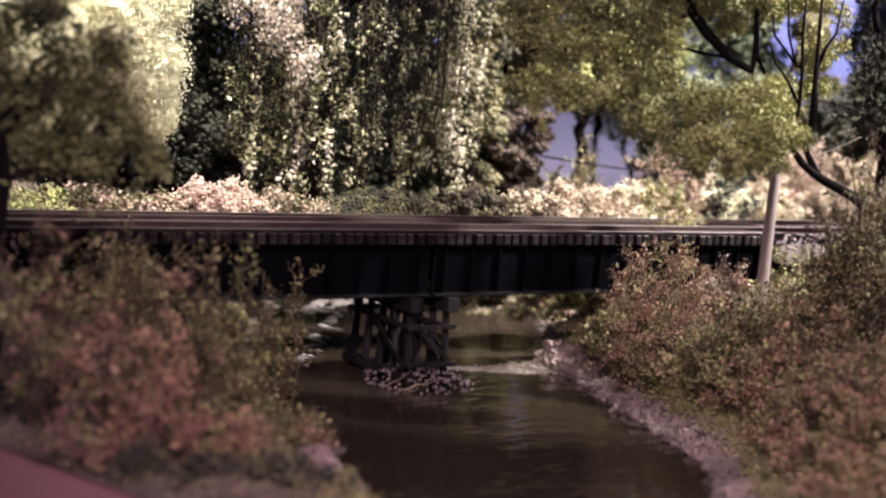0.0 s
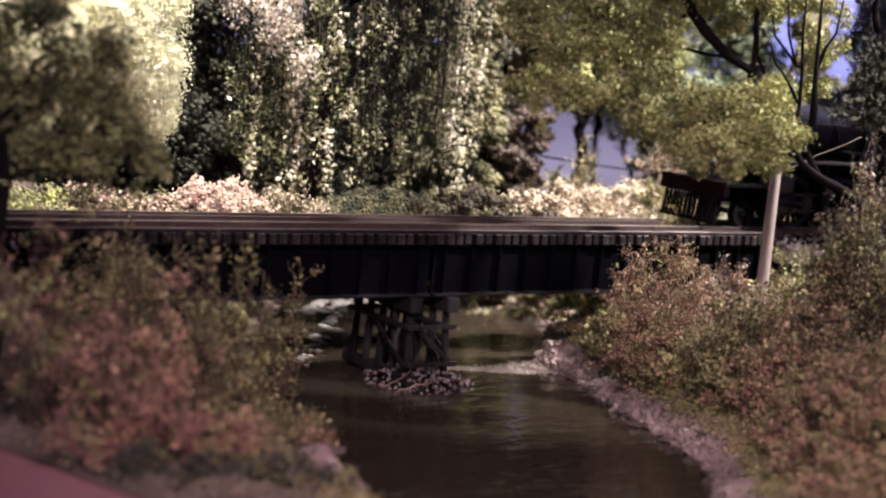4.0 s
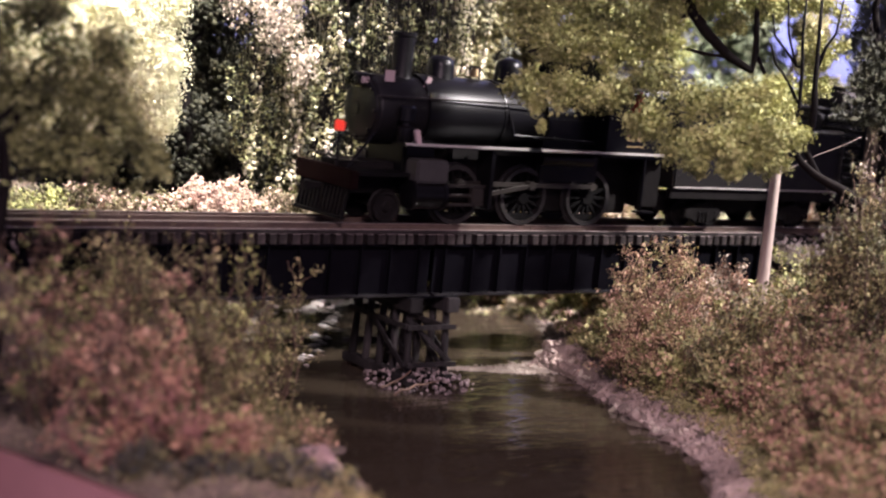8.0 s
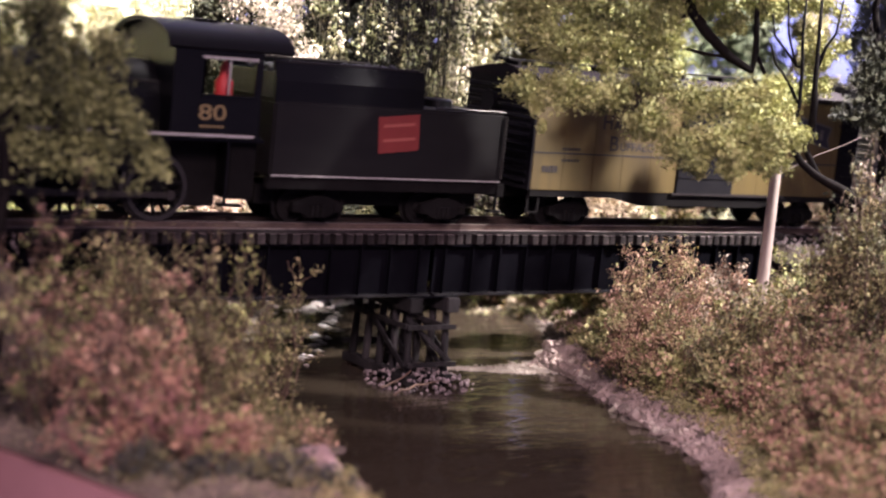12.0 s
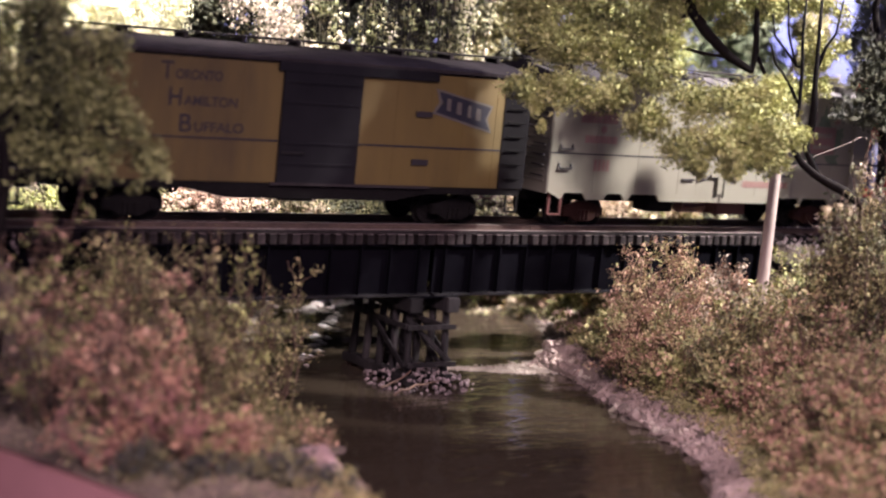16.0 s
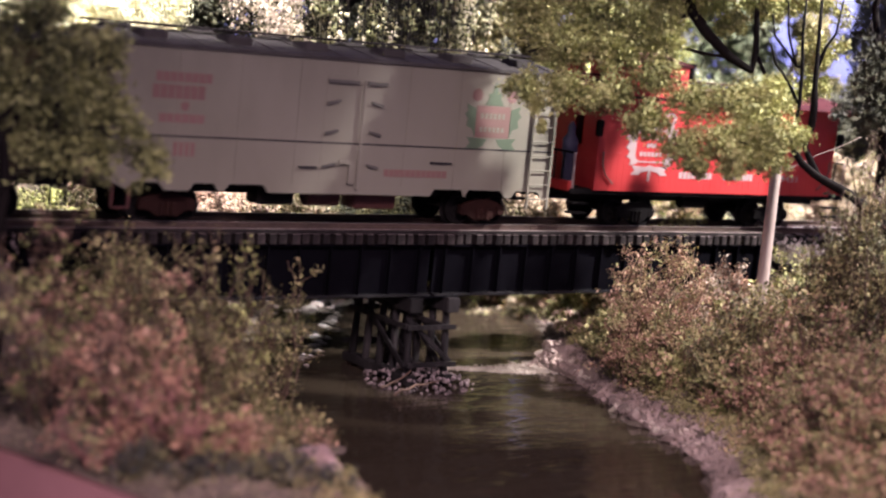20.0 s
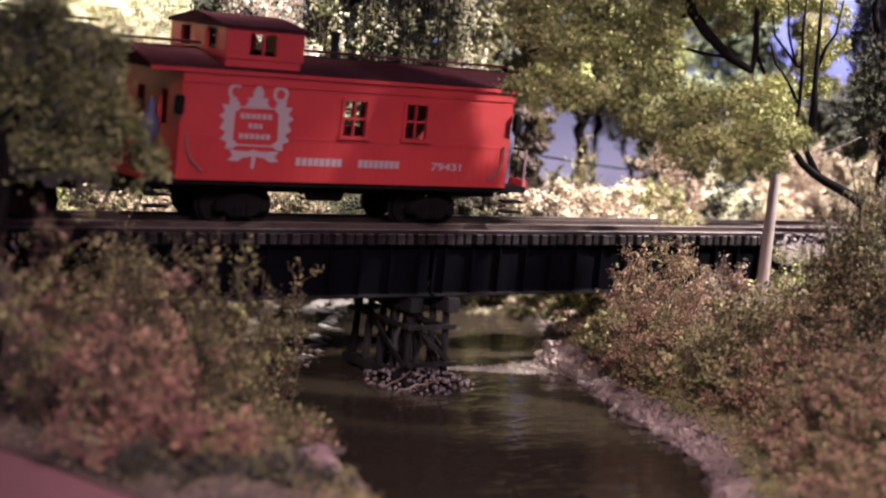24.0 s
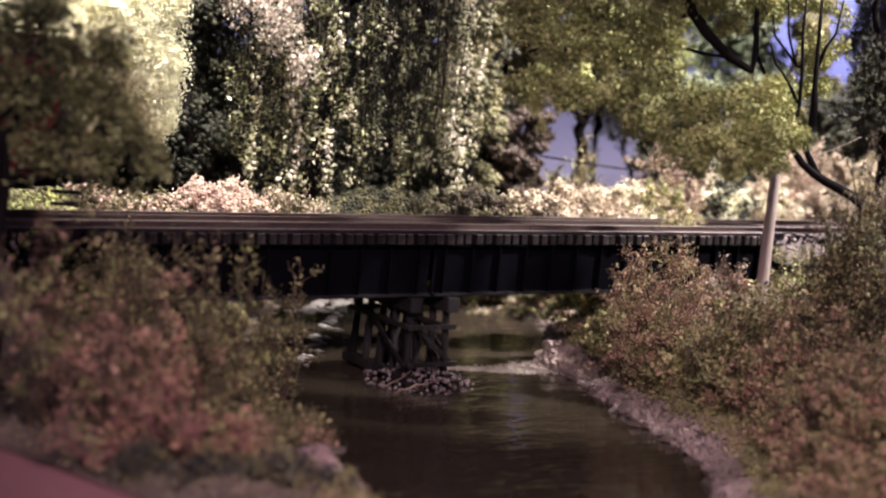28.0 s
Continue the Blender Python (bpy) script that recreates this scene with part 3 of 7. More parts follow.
def tree(x, y, z, trunk, limbs, lobes, material, label, seed, count=9000, size=(0.7, 1.3), name="tree", bark=None, leaf=False, radius=3.0, twigs=40, shell=0.6, second=None, crown_in=True, core=False, per=14, loose=0.13):
    """A tree: a tapered crooked trunk to the height given, limbs to the lobes, small twigs, and a crown of crumbs in clusters."""
    g = np.random.default_rng(seed)
    ob = thing(name, x, y, z, label, "tree")
    bark = bark or BARK
    top = np.array(trunk, float)
    v, f = tubes([limb(g, (0, 0, -3), top, radius, radius * 0.45, 0.10, 9)], 9)
    raw_part("trunk", v, f, bark, ob, smooth=True)
    for a, bb, r0 in limbs:
        v, f = tubes([limb(g, a, bb, r0, r0 * 0.35, 0.16, 9)], 7)
        raw_part("limb", v, f, bark, ob, smooth=True)
    lobes = np.asarray(lobes, float)
    pts = clumps(g, lobes, count, shell, 0.0, per, loose)
    tw = []
    for k in range(twigs):
        tip = pts[g.integers(len(pts))]
        near = lobes[np.argmin(((lobes[:, :3] - tip) ** 2).sum(1)), :3]
        tw.append(limb(g, near * 0.85 + top * 0.15 if crown_in else near, tip, 0.42, 0.12, 0.2, 6))
    if tw:
        v, f = tubes(tw, 4)
        tagged(raw_part("branchwork", v, f, bark, ob, smooth=True), kind="stuff")
    if core:
        for q in lobes:
            bm = bmesh.new()
            bmesh.ops.create_icosphere(bm, subdivisions=4, radius=1.0)
            for vv in bm.verts:
                k = 0.88 + 0.07 * math.sin(9 * vv.co.x + q[0]) * math.sin(8 * vv.co.y + 5 * vv.co.z) + 0.06 * math.sin(17 * vv.co.z + 11 * vv.co.x) * math.sin(15 * vv.co.y) + g.uniform(-0.045, 0.045)
                vv.co = Vector((q[0] + vv.co.x * k * q[3], q[1] + vv.co.y * k * q[4], q[2] + vv.co.z * k * q[5]))
            part("crown", bm, material, ob)
    cut = len(pts) if second is None else int(len(pts) * 0.7)
    v, f = crumbs(g, pts[:cut], size, leaf)
    raw_part("crown", v, f, material, ob)
    if second:
        v, f = crumbs(g, pts[cut:], size, leaf)
        raw_part("crown", v, f, second, ob)
    return ob


# bright dry bushes behind the track
ROW = "bushes behind the track"
# the dim ones get darker foams, shade put into the leaf colour
for i, (x, y, w, h, mat_, sec, lab) in enumerate((
        (-96, 34, 30, 10, FOAM_SHADE, FOAM_OLIVE, "low olive bush behind the track"),
        (-74, 36, 30, 10, FOAM_SHADE, FOAM_PINK, "low olive bush behind the track"),
        (-54, 34, 28, 8, FOAM_SHADE, FOAM_PINK, "low olive and straw-coloured bush behind the track"),
        (-37, 35, 38, 12, FOAM_PINK, None, "pale pink dry bush behind the track"),
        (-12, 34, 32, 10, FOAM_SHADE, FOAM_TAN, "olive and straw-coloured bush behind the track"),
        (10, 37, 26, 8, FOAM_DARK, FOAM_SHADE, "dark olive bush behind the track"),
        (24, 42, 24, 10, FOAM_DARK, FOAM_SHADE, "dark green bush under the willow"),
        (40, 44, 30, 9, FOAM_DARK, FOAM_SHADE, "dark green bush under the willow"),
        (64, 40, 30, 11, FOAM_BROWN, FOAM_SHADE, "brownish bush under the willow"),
        (88, 32, 32, 13, FOAM_TAN, None, "straw-coloured dry bush behind the track"),
        (104, 30, 28, 14, FOAM_TAN, None, "straw-coloured dry bush behind the track"),
        (120, 30, 28, 14, FOAM_TAN, FOAM_PALE, "straw-coloured dry bush behind the track"),
        (136, 31, 26, 13, FOAM_TAN, None, "straw-coloured dry bush behind the track"),
        (148, 36, 30, 27, FOAM_TAN, FOAM_PINK, "tall straw-coloured bush behind the track"),
        (163, 28, 22, 15, FOAM_DARK, FOAM_PALE, "dark green bush behind the track"),
        (171, 34, 20, 22, FOAM_DARK, FOAM_PALE, "dark green bush behind the track"),
        (190, 30, 34, 17, FOAM_TAN, FOAM_PALE, "straw-coloured dry bush behind the track"),
        (206, 36, 38, 31, FOAM_TAN, FOAM_PINK, "tall straw-coloured bush behind the track"),
        (232, 38, 40, 28, FOAM_TAN, None, "straw-coloured dry bush behind the track"),
        (262, 40, 46, 30, FOAM_TAN, FOAM_OLIVE, "straw-coloured dry bush behind the track"))):
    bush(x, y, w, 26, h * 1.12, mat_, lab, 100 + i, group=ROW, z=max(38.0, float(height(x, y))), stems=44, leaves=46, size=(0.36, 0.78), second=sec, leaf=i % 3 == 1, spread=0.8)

# the weeping willow: hanging strands of leaves
g = np.random.default_rng(31)
willow = thing("willow_tree", 31, 82, 36, "weeping willow with long hanging leafy strands", "tree")
for a, c, r in (((0, 10, -3), (4, 8, 92), 4.2), ((-26, 12, -3), (-20, 12, 95), 3.2)):
    v, f = tubes([limb(g, a, c, r, r * 0.5, 0.06, 9)], 9)
    raw_part("trunk", v, f, BARK, willow, smooth=True)
for k in range(8):
    a = k * 0.8
    v, f = tubes([limb(g, (2, 3, 70 + 3 * k), (46 * math.cos(a), 34 * math.sin(a), 118 - 2 * k), 2.2, 0.8, 0.15, 8)], 6)
    raw_part("limb", v, f, BARK, willow, smooth=True)
strands, leaves, bright, deep, shaded = [], [], [], [], []
WILLOW_COLUMNS = (0.45, 0.7, 0.8, 0.65, 0.45, 0.25, 0.3, 0.4, 0.35, 0.35, 0.22, 0.18, 0.7, 0.2, 0.95, 0.9)
for k in range(40):
    a, rr = g.uniform(0, math.tau), math.sqrt(g.uniform(0.10, 1))
    if k < 16:
        a = -2.75 + 2.5 * k / 15 + g.normal() * 0.05
        rr = g.uniform(0.85, 1.0)
    cx, cy = 46 * rr * math.cos(a), 36 * rr * math.sin(a)
    dense = WILLOW_COLUMNS[k] if k < 16 else g.uniform(0.2, 0.5)
    pale = k in (12, 14, 15)
    low = g.uniform(2, 30) if k >= 16 else g.uniform(0, 12)
    for j in range(g.integers(5, 10)):
        sx, sy = cx + g.normal() * 3.2, cy + g.normal() * 3.0
        z1 = g.uniform(92, 132) - 10 * rr
        z0 = low + g.uniform(0, 22)
        path = limb(g, (sx, sy, z1), (sx + g.normal() * 2.0, sy + g.normal() * 2.0, z0), 0.25, 0.10, 0.03, 9)
        strands.append(path)
        n = int((z1 - z0) * dense * (1.2 if k >= 16 else 2.6))
        kk = g.uniform(0, 1, n)
        if k < 16:
            knots = g.uniform(0, 1, max(3, n // 9))
            kk = np.clip(knots[g.integers(0, len(knots), n)] + g.normal(size=n) * 0.016, 0, 1)
        at = np.stack([np.interp(kk, np.linspace(0, 1, 9), path[:, q]) for q in range(3)], 1)
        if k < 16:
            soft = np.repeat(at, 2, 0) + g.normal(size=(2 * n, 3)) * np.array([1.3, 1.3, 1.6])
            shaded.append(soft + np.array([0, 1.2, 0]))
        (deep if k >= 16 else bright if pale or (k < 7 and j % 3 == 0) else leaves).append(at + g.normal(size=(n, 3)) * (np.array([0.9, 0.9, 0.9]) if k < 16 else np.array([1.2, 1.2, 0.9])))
v, f = tubes(strands, 3)
tagged(raw_part("hanging_growth", v, f, BARK, willow), kind="stuff")
# paler foam paints lit front strands, darker foams the shade between and behind
for pts, mat_, sz in ((shaded, FOAM_SHADE, (0.35, 0.8)), (leaves, FOAM_WILLOW, (0.5, 1.1)), (bright, FOAM_WILLOW_LIT, (0.38, 0.85)), (deep, FOAM_DARK, (0.6, 1.2))):
    v, f = crumbs(g, np.concatenate(pts), sz, mat_ is not FOAM_WILLOW_LIT)
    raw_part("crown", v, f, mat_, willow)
v, f = crumbs(g, clumps(g, [(-46, -16, 70, 8, 6, 12), (-38, -24, 64, 8, 6, 12), (-31, -29, 50, 5, 4, 8), (-46, -14, 88, 10, 7, 12), (-35, -24, 90, 8, 6, 10)], 10000, 0.7), (0.35, 0.75), True)
raw_part("crown", v, f, FOAM_BLOSSOM, willow, "pinkish white leaf cluster")

# pale trees behind the track
for x, y, sd, s in ((-60, 64, 41, 1.0), (-98, 66, 46, 1.1), (-128, 52, 47, 1.0)):
    tree(x, y, 38, (0, 2, 50), [((0, 1, 28), (12, 4, 56), 1.4), ((0, 1, 24), (-14, 4, 54), 1.4)],
         [(s * q[0], s * q[1], q[2], s * q[3], s * q[4], q[5]) for q in ((0, 0, 58, 18, 14, 20), (10, -4, 44, 12, 10, 14), (-12, 0, 48, 14, 12, 16), (2, 0, 78, 15, 12, 14), (14, -2, 64, 9, 9, 11), (13, -3, 30, 8, 8, 9), (-4, -2, 26, 10, 8, 8))],
         FOAM_PALE, "pale yellow-green leafy tree behind the track", sd, 52000, (0.2, 0.44), radius=2.4, shell=0.14, core=True)
# dark woods behind; their shade is put into the foam colour
CLEAR = "shaded olive woodland tree with a clear dark stem"
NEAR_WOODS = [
    (-8, 128, 1.0, 125, FOAM_DARK, "dark green woodland tree with shade in its colour"),
    (-14, 104, 0.8, 110, FOAM_DARK, "dark green woodland tree with shade in its colour"),
    (6, 116, 0.8, 60, FOAM_DARK, "dark green undergrowth tree with shade in its colour"),
    (-40, 112, 0.9, 70, FOAM_DARK, "dark green undergrowth tree with shade in its colour"),
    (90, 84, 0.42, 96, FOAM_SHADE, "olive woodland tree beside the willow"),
    (66, 118, 0.9, 70, FOAM_DARK, "dark green undergrowth tree with shade in its colour"),
    (44, 140, 1.3, 135, FOAM_DARK, "dark green woodland tree with shade in its colour"),
    (-50, 150, 1.2, 125, FOAM_DARK, "dark green woodland tree with shade in its colour"),
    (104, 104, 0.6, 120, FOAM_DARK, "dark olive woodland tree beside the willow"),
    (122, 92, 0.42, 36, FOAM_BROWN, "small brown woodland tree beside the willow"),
    (118, 150, 0.9, 125, FOAM_DARK, "olive woodland tree with shade in its colour")]
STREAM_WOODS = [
    (-110, 130, 1.2, 120, FOAM_DARK, "dark green woodland tree with shade in its colour"),
    (84, 122, 0.45, 130, FOAM_DARK, "dark green woodland tree with shade in its colour"),
    (100, 158, 0.9, 130, FOAM_DARK, "dark green woodland tree with shade in its colour"),
    # undergrowth added to keep the sky's reflection off the water
    (104, 142, 0.7, 70, FOAM_SHADE, "shaded olive undergrowth tree added to block sky reflection"),
    (128, 140, 0.6, 70, FOAM_SHADE, "shaded olive undergrowth tree added to block sky reflection"),
    (150, 146, 0.5, 62, FOAM_SHADE, "shaded olive undergrowth tree added to block sky reflection"),
    (78, 138, 0.6, 110, FOAM_DARK, "dark green woodland tree with shade in its colour"),
    (62, 152, 0.9, 125, FOAM_DARK, "dark green woodland tree with shade in its colour"),
    # unseen undergrowth, added only to show in the water's reflection
    (86, 150, 0.8, 70, FOAM_OLIVE, "olive undergrowth tree added for the water's reflection"),
    (58, 146, 0.7, 34, FOAM_OLIVE, "olive undergrowth tree added for the water's reflection")]
FAR_WOODS = [
    (262, 112, 0.62, 104, FOAM_TEAL, "blue-green woodland tree in the far woods"),
    (240, 116, 0.85, 116, FOAM_TEAL, "blue-green woodland tree in the far woods"),
    (224, 128, 0.5, 44, FOAM_DARK, "dark green undergrowth tree with shade in its colour"),
    (300, 74, 0.7, 54, FOAM_BROWN, "brown woodland tree in the far woods"),
    (268, 60, 0.6, 60, FOAM_DARK, "dark green woodland tree in the far woods"),
    (286, 104, 0.5, 130, FOAM_SHADE, "olive woodland tree in the far woods"),
    (345, 120, 0.9, 110, FOAM_DARK, "dark green woodland tree with shade in its colour"),
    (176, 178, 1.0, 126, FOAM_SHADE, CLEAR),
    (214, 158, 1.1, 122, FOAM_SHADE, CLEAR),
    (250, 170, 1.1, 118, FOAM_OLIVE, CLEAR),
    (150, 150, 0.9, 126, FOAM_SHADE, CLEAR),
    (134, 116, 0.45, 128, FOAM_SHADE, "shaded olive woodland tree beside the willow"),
    (196, 176, 1.0, 20, FOAM_BROWN, "low brown undergrowth in the far woods"),
    (230, 166, 1.0, 20, FOAM_BROWN, "low brown undergrowth in the far woods")]
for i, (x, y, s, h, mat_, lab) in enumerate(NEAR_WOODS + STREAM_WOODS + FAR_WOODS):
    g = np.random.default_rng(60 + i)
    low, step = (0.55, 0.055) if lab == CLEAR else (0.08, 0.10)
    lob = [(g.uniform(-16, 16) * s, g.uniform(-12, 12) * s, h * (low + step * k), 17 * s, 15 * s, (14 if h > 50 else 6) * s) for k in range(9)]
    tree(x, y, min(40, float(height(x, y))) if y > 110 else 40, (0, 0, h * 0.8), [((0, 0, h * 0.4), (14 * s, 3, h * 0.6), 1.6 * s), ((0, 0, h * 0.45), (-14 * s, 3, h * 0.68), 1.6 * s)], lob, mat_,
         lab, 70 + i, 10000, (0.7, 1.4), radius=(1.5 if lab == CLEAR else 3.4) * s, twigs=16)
# a clear-stemmed tree against the sky
tree(154, 96, 40, (1, 0, 40), [((0, 0, 30), (-14, 4, 44), 1.5), ((0, 0, 32), (16, 4, 46), 1.5)],
     [(-12, 0, 50, 12, 10, 10), (10, 0, 52, 12, 10, 10), (0, 0, 64, 16, 12, 12), (-18, 2, 66, 12, 10, 10), (20, 0, 66, 14, 10, 11), (-8, 0, 38, 6, 6, 4), (30, 2, 44, 9, 8, 7), (2, 0, 80, 20, 14, 10), (-26, 2, 84, 16, 12, 10), (28, 2, 84, 16, 12, 12)],
     FOAM_OLIVE, "olive woodland tree with a bare dark trunk", 90, 9000, (0.7, 1.4), radius=3.4, twigs=20, second=FOAM_DARK)

# overhanging tree in front of the track
LOWER_BOUGHS = [
    (-149, 84, 63, 5.9, 5.7, 4.4),
    (-146, 79, 54, 2.2, 2.1, 2.0),
    (-147, 82, 58.5, 3.2, 3.0, 3.0),
    (-139, 79, 63, 7.0, 6.7, 5.2),
    (-136, 83, 74, 8.1, 7.7, 6.0),
    (-131, 70, 63, 7.0, 6.6, 5.1),
    (-126, 76, 75, 7.7, 7.4, 5.7),
    (-125, 60, 58, 6.9, 6.6, 5.1),
    (-120, 66, 70, 7.3, 7.0, 5.4),
    (-119, 52, 52, 7.5, 7.2, 5.6),
    (-114, 55, 63, 7.3, 6.9, 5.4),
    (-116, 49, 47, 3.4, 3.3, 2.5),
    (-110, 45, 54, 7.9, 7.5, 5.8),
    (-105, 49, 65, 6.9, 6.6, 5.1)]
MIDDLE_BOUGHS = [
    (-101, 42, 58, 8.3, 7.9, 6.1),
    (-100, 38, 50, 5.1, 4.9, 3.8),
    (-110, 42, 47, 4.1, 3.9, 3.0),
    (-97, 46, 68, 5.2, 5.0, 3.9),
    (-93, 39, 57, 4.8, 4.6, 3.6),
    (-140, 90, 77, 7.8, 7.4, 5.8),
    (-129, 85, 85, 8.9, 8.5, 6.6),
    (-119, 75, 83, 8.1, 7.8, 6.0),
    (-113, 68, 79, 5.3, 5.1, 3.9),
    (-142, 97, 85, 7.1, 6.8, 5.3),
    (-132, 91, 93, 8.9, 8.5, 6.6),
    (-118, 81, 95, 8.9, 8.5, 6.6),
    (-109, 73, 96, 7.8, 7.5, 5.8),
    (-101, 64, 96, 7.1, 6.8, 5.2)]
UPPER_BOUGHS = [
    (-89, 71, 84, 4.0, 3.8, 3.0),
    (-89, 59, 65, 6.5, 6.2, 5.2),
    (-84, 54, 62, 5.8, 5.5, 4.6),
    (-84, 52, 55, 4.6, 4.4, 3.6),
    (-90, 56, 53, 5.6, 5.3, 4.2),
    (-99, 70, 90, 6.0, 5.8, 3.6),
    (-86, 63, 93, 7.0, 6.0, 3.4),
    (-108, 76, 87, 6.5, 6.2, 5.0),
    (-60, 84, 92, 8.0, 7.0, 3.6),
    (-96, 48, 49, 4.2, 4.0, 3.2),
    (-71, 64, 67, 5.5, 5.2, 4.6),
    (-57, 67, 70, 5.0, 4.8, 4.4),
    (-46, 74, 80, 5.0, 4.8, 4.0)]
over = tree(160, -128, 26, (-8, 8, 112), [],
     LOWER_BOUGHS + MIDDLE_BOUGHS + UPPER_BOUGHS,
     FOAM_OLIVE, "olive-green leafy tree overhanging the track", 43, 100000, (0.4, 0.8), radius=2.4, twigs=90, leaf=True, shell=0.85, second=FOAM_GOLD, crown_in=False, per=64, loose=0.2)
g = np.random.default_rng(12)
for path in ([(55, -53, 118, 1.7), (58, -56, 113, 1.65), (61, -59, 108, 1.55), (66, -64, 102, 1.4), (71, -68, 99, 1.25), (72, -67.5, 104, 1.0), (72, -67, 109, 0.85), (72.5, -65, 120, 0.7)],
             [(66, -64, 102, 0.6), (60, -58, 102.5, 0.5), (55, -52, 104, 0.4), (40, -44, 102, 0.3), (24, -38, 99, 0.25)],
             [(58, -56, 113, 0.7), (44, -50, 108, 0.5), (28, -44, 105, 0.4), (14, -40, 98, 0.3)],
             [(72, -67.5, 104, 0.6), (78, -70, 94, 0.5), (76, -70, 86, 0.35)],
             [(55, -53, 118, 1.05), (58, -58, 132, 1.2), (90, -84, 140, 1.5), (148, -118, 132, 1.9)]):
    v, f = tubes([[(a - 160, b_ + 128, c - 26, r) for a, b_, c, r in path]], 8)
    raw_part("limb", v, f, BARK, over, "dark bare hooked branch", smooth=True)

# leaning bare-limbed dark tree beside the pole
dark = thing("bare_tree", 114, -110, 14, "dark leaning tree with bare forked limbs", "tree")
STEM_PATHS = [
    ("trunk", [(115, -111, 8, 3.2), (113, -109, 36, 2.8), (110.1, -105.6, 48.6, 2.5), (103.8, -98.6, 56.1, 2.07), (99.5, -93.1, 62.8, 1.70), (96.0, -88.6, 67.1, 1.48), (93.2, -85.1, 69.1, 1.41), (91.0, -82.1, 70.5, 1.29), (88.9, -79.1, 72.3, 1.18), (87.0, -76.2, 74.7, 1.11), (86.0, -73.8, 77.6, 0.96), (85.8, -72.1, 80.2, 0.89), (85.6, -70.7, 81.0, 0.67)]),
    ("limb", [(86.0, -72.5, 79.6, 0.81), (86.6, -72.5, 82.2, 0.70), (87.2, -71.9, 87.8, 0.67), (87.8, -71.5, 92.5, 0.63), (88.3, -70.4, 101.2, 0.52), (88.5, -68.8, 110.6, 0.44), (89.4, -67.6, 121.7, 0.33)]),
    ("limb", [(90.9, -78.7, 71.9, 1.11), (89.4, -76.8, 75.8, 0.96), (88.4, -75.3, 79.1, 0.81), (88.8, -75.0, 81.8, 0.89), (90.1, -75.1, 85.5, 1.11), (90.7, -74.5, 90.6, 1.11), (91.0, -73.5, 96.9, 0.81), (91.6, -72.5, 104.8, 0.67), (92.1, -71.6, 111.1, 0.55), (93.0, -70.1, 122.2, 0.44)])]
TWIG_PATHS = [
    ("limb", [(88.9, -70.3, 101, 0.52), (87.2, -69.2, 101.5, 0.44), (85.9, -67.6, 104, 0.41), (82.5, -64.1, 109.1, 0.33), (81.5, -62.2, 118, 0.26)]),
    ("limb", [(86.9, -69, 102, 0.44), (85.6, -66.2, 110.2, 0.37), (85.4, -64.4, 121, 0.26)]),
    ("limb", [(91.8, -72.5, 101, 0.67), (94.1, -72.9, 107.4, 0.44), (96.4, -73.9, 111.6, 0.37), (98, -73.6, 121, 0.26)]),
    ("limb", [(88, -71.5, 90, 0.52), (86.4, -69.2, 95, 0.41), (84.2, -67, 99.4, 0.33), (82.5, -65.6, 101.5, 0.30), (81.2, -63.9, 107, 0.22)])]
for nm, path in STEM_PATHS + TWIG_PATHS:
    v, f = tubes([[(a - 114, b_ + 110, c - 14, r) for a, b_, c, r in path]], 8)
    raw_part(nm, v, f, BARK, dark, smooth=True)
pts = clumps(g, [(-32, 58, 91, 6, 5, 4), (-27, 53, 98, 5, 5, 4), (-16, 47, 97, 6, 5, 3), (-11, 43, 98, 6, 5, 3.5), (-14, 44, 89, 3, 3, 2.5), (-7, 40, 95, 4, 4, 4), (-19, 42, 85, 2.5, 2.5, 3), (-8, 38, 86, 4, 4, 4), (-22, 47, 74, 6, 5, 3), (-24, 50, 102, 8, 6, 4), (-12, 44, 104, 8, 6, 4)], 8000, 0.95)
v, f = crumbs(g, pts + np.array([2, 6, 8]), (0.35, 0.7), True)
raw_part("crown", v, f, FOAM_GOLD, dark)

# blurred near tree on the other side
tree(-135.5, -47, 12, (-1, 1, 62), [((0, 0, 52), (10, 2, 66), 1.0), ((0, 0, 46), (14, -2, 54), 1.0), ((0, 0, 60), (12, 4, 76), 0.8)],
     [(4, 10, 80, 9, 8, 8), (13, 5, 86, 9, 8, 7), (17, 1, 77, 8, 7, 7), (6, 8, 68, 10, 8, 6), (12, 3, 69, 8, 7, 7), (21, -3, 69, 8, 7, 7), (7, 5, 61, 8, 7, 5), (16, -1, 60, 9, 7, 6),
      (25, -8, 62, 7, 6, 6), (30, -12, 57, 6, 5, 5), (21, -6, 54, 8, 7, 5), (11, 1, 53, 8, 7, 4), (2, 6, 56, 6, 6, 5), (24, -4, 77, 5, 5, 5), (31, -13, 53, 5, 5, 4), (-6, 8, 74, 9, 8, 9)],
     FOAM_GREEN, "olive-green leafy tree near the layout's edge", 44, 13000, (0.6, 1.05), radius=2.2, twigs=60, leaf=True, shell=0.95, second=FOAM_GREEN, per=36, loose=0.24)
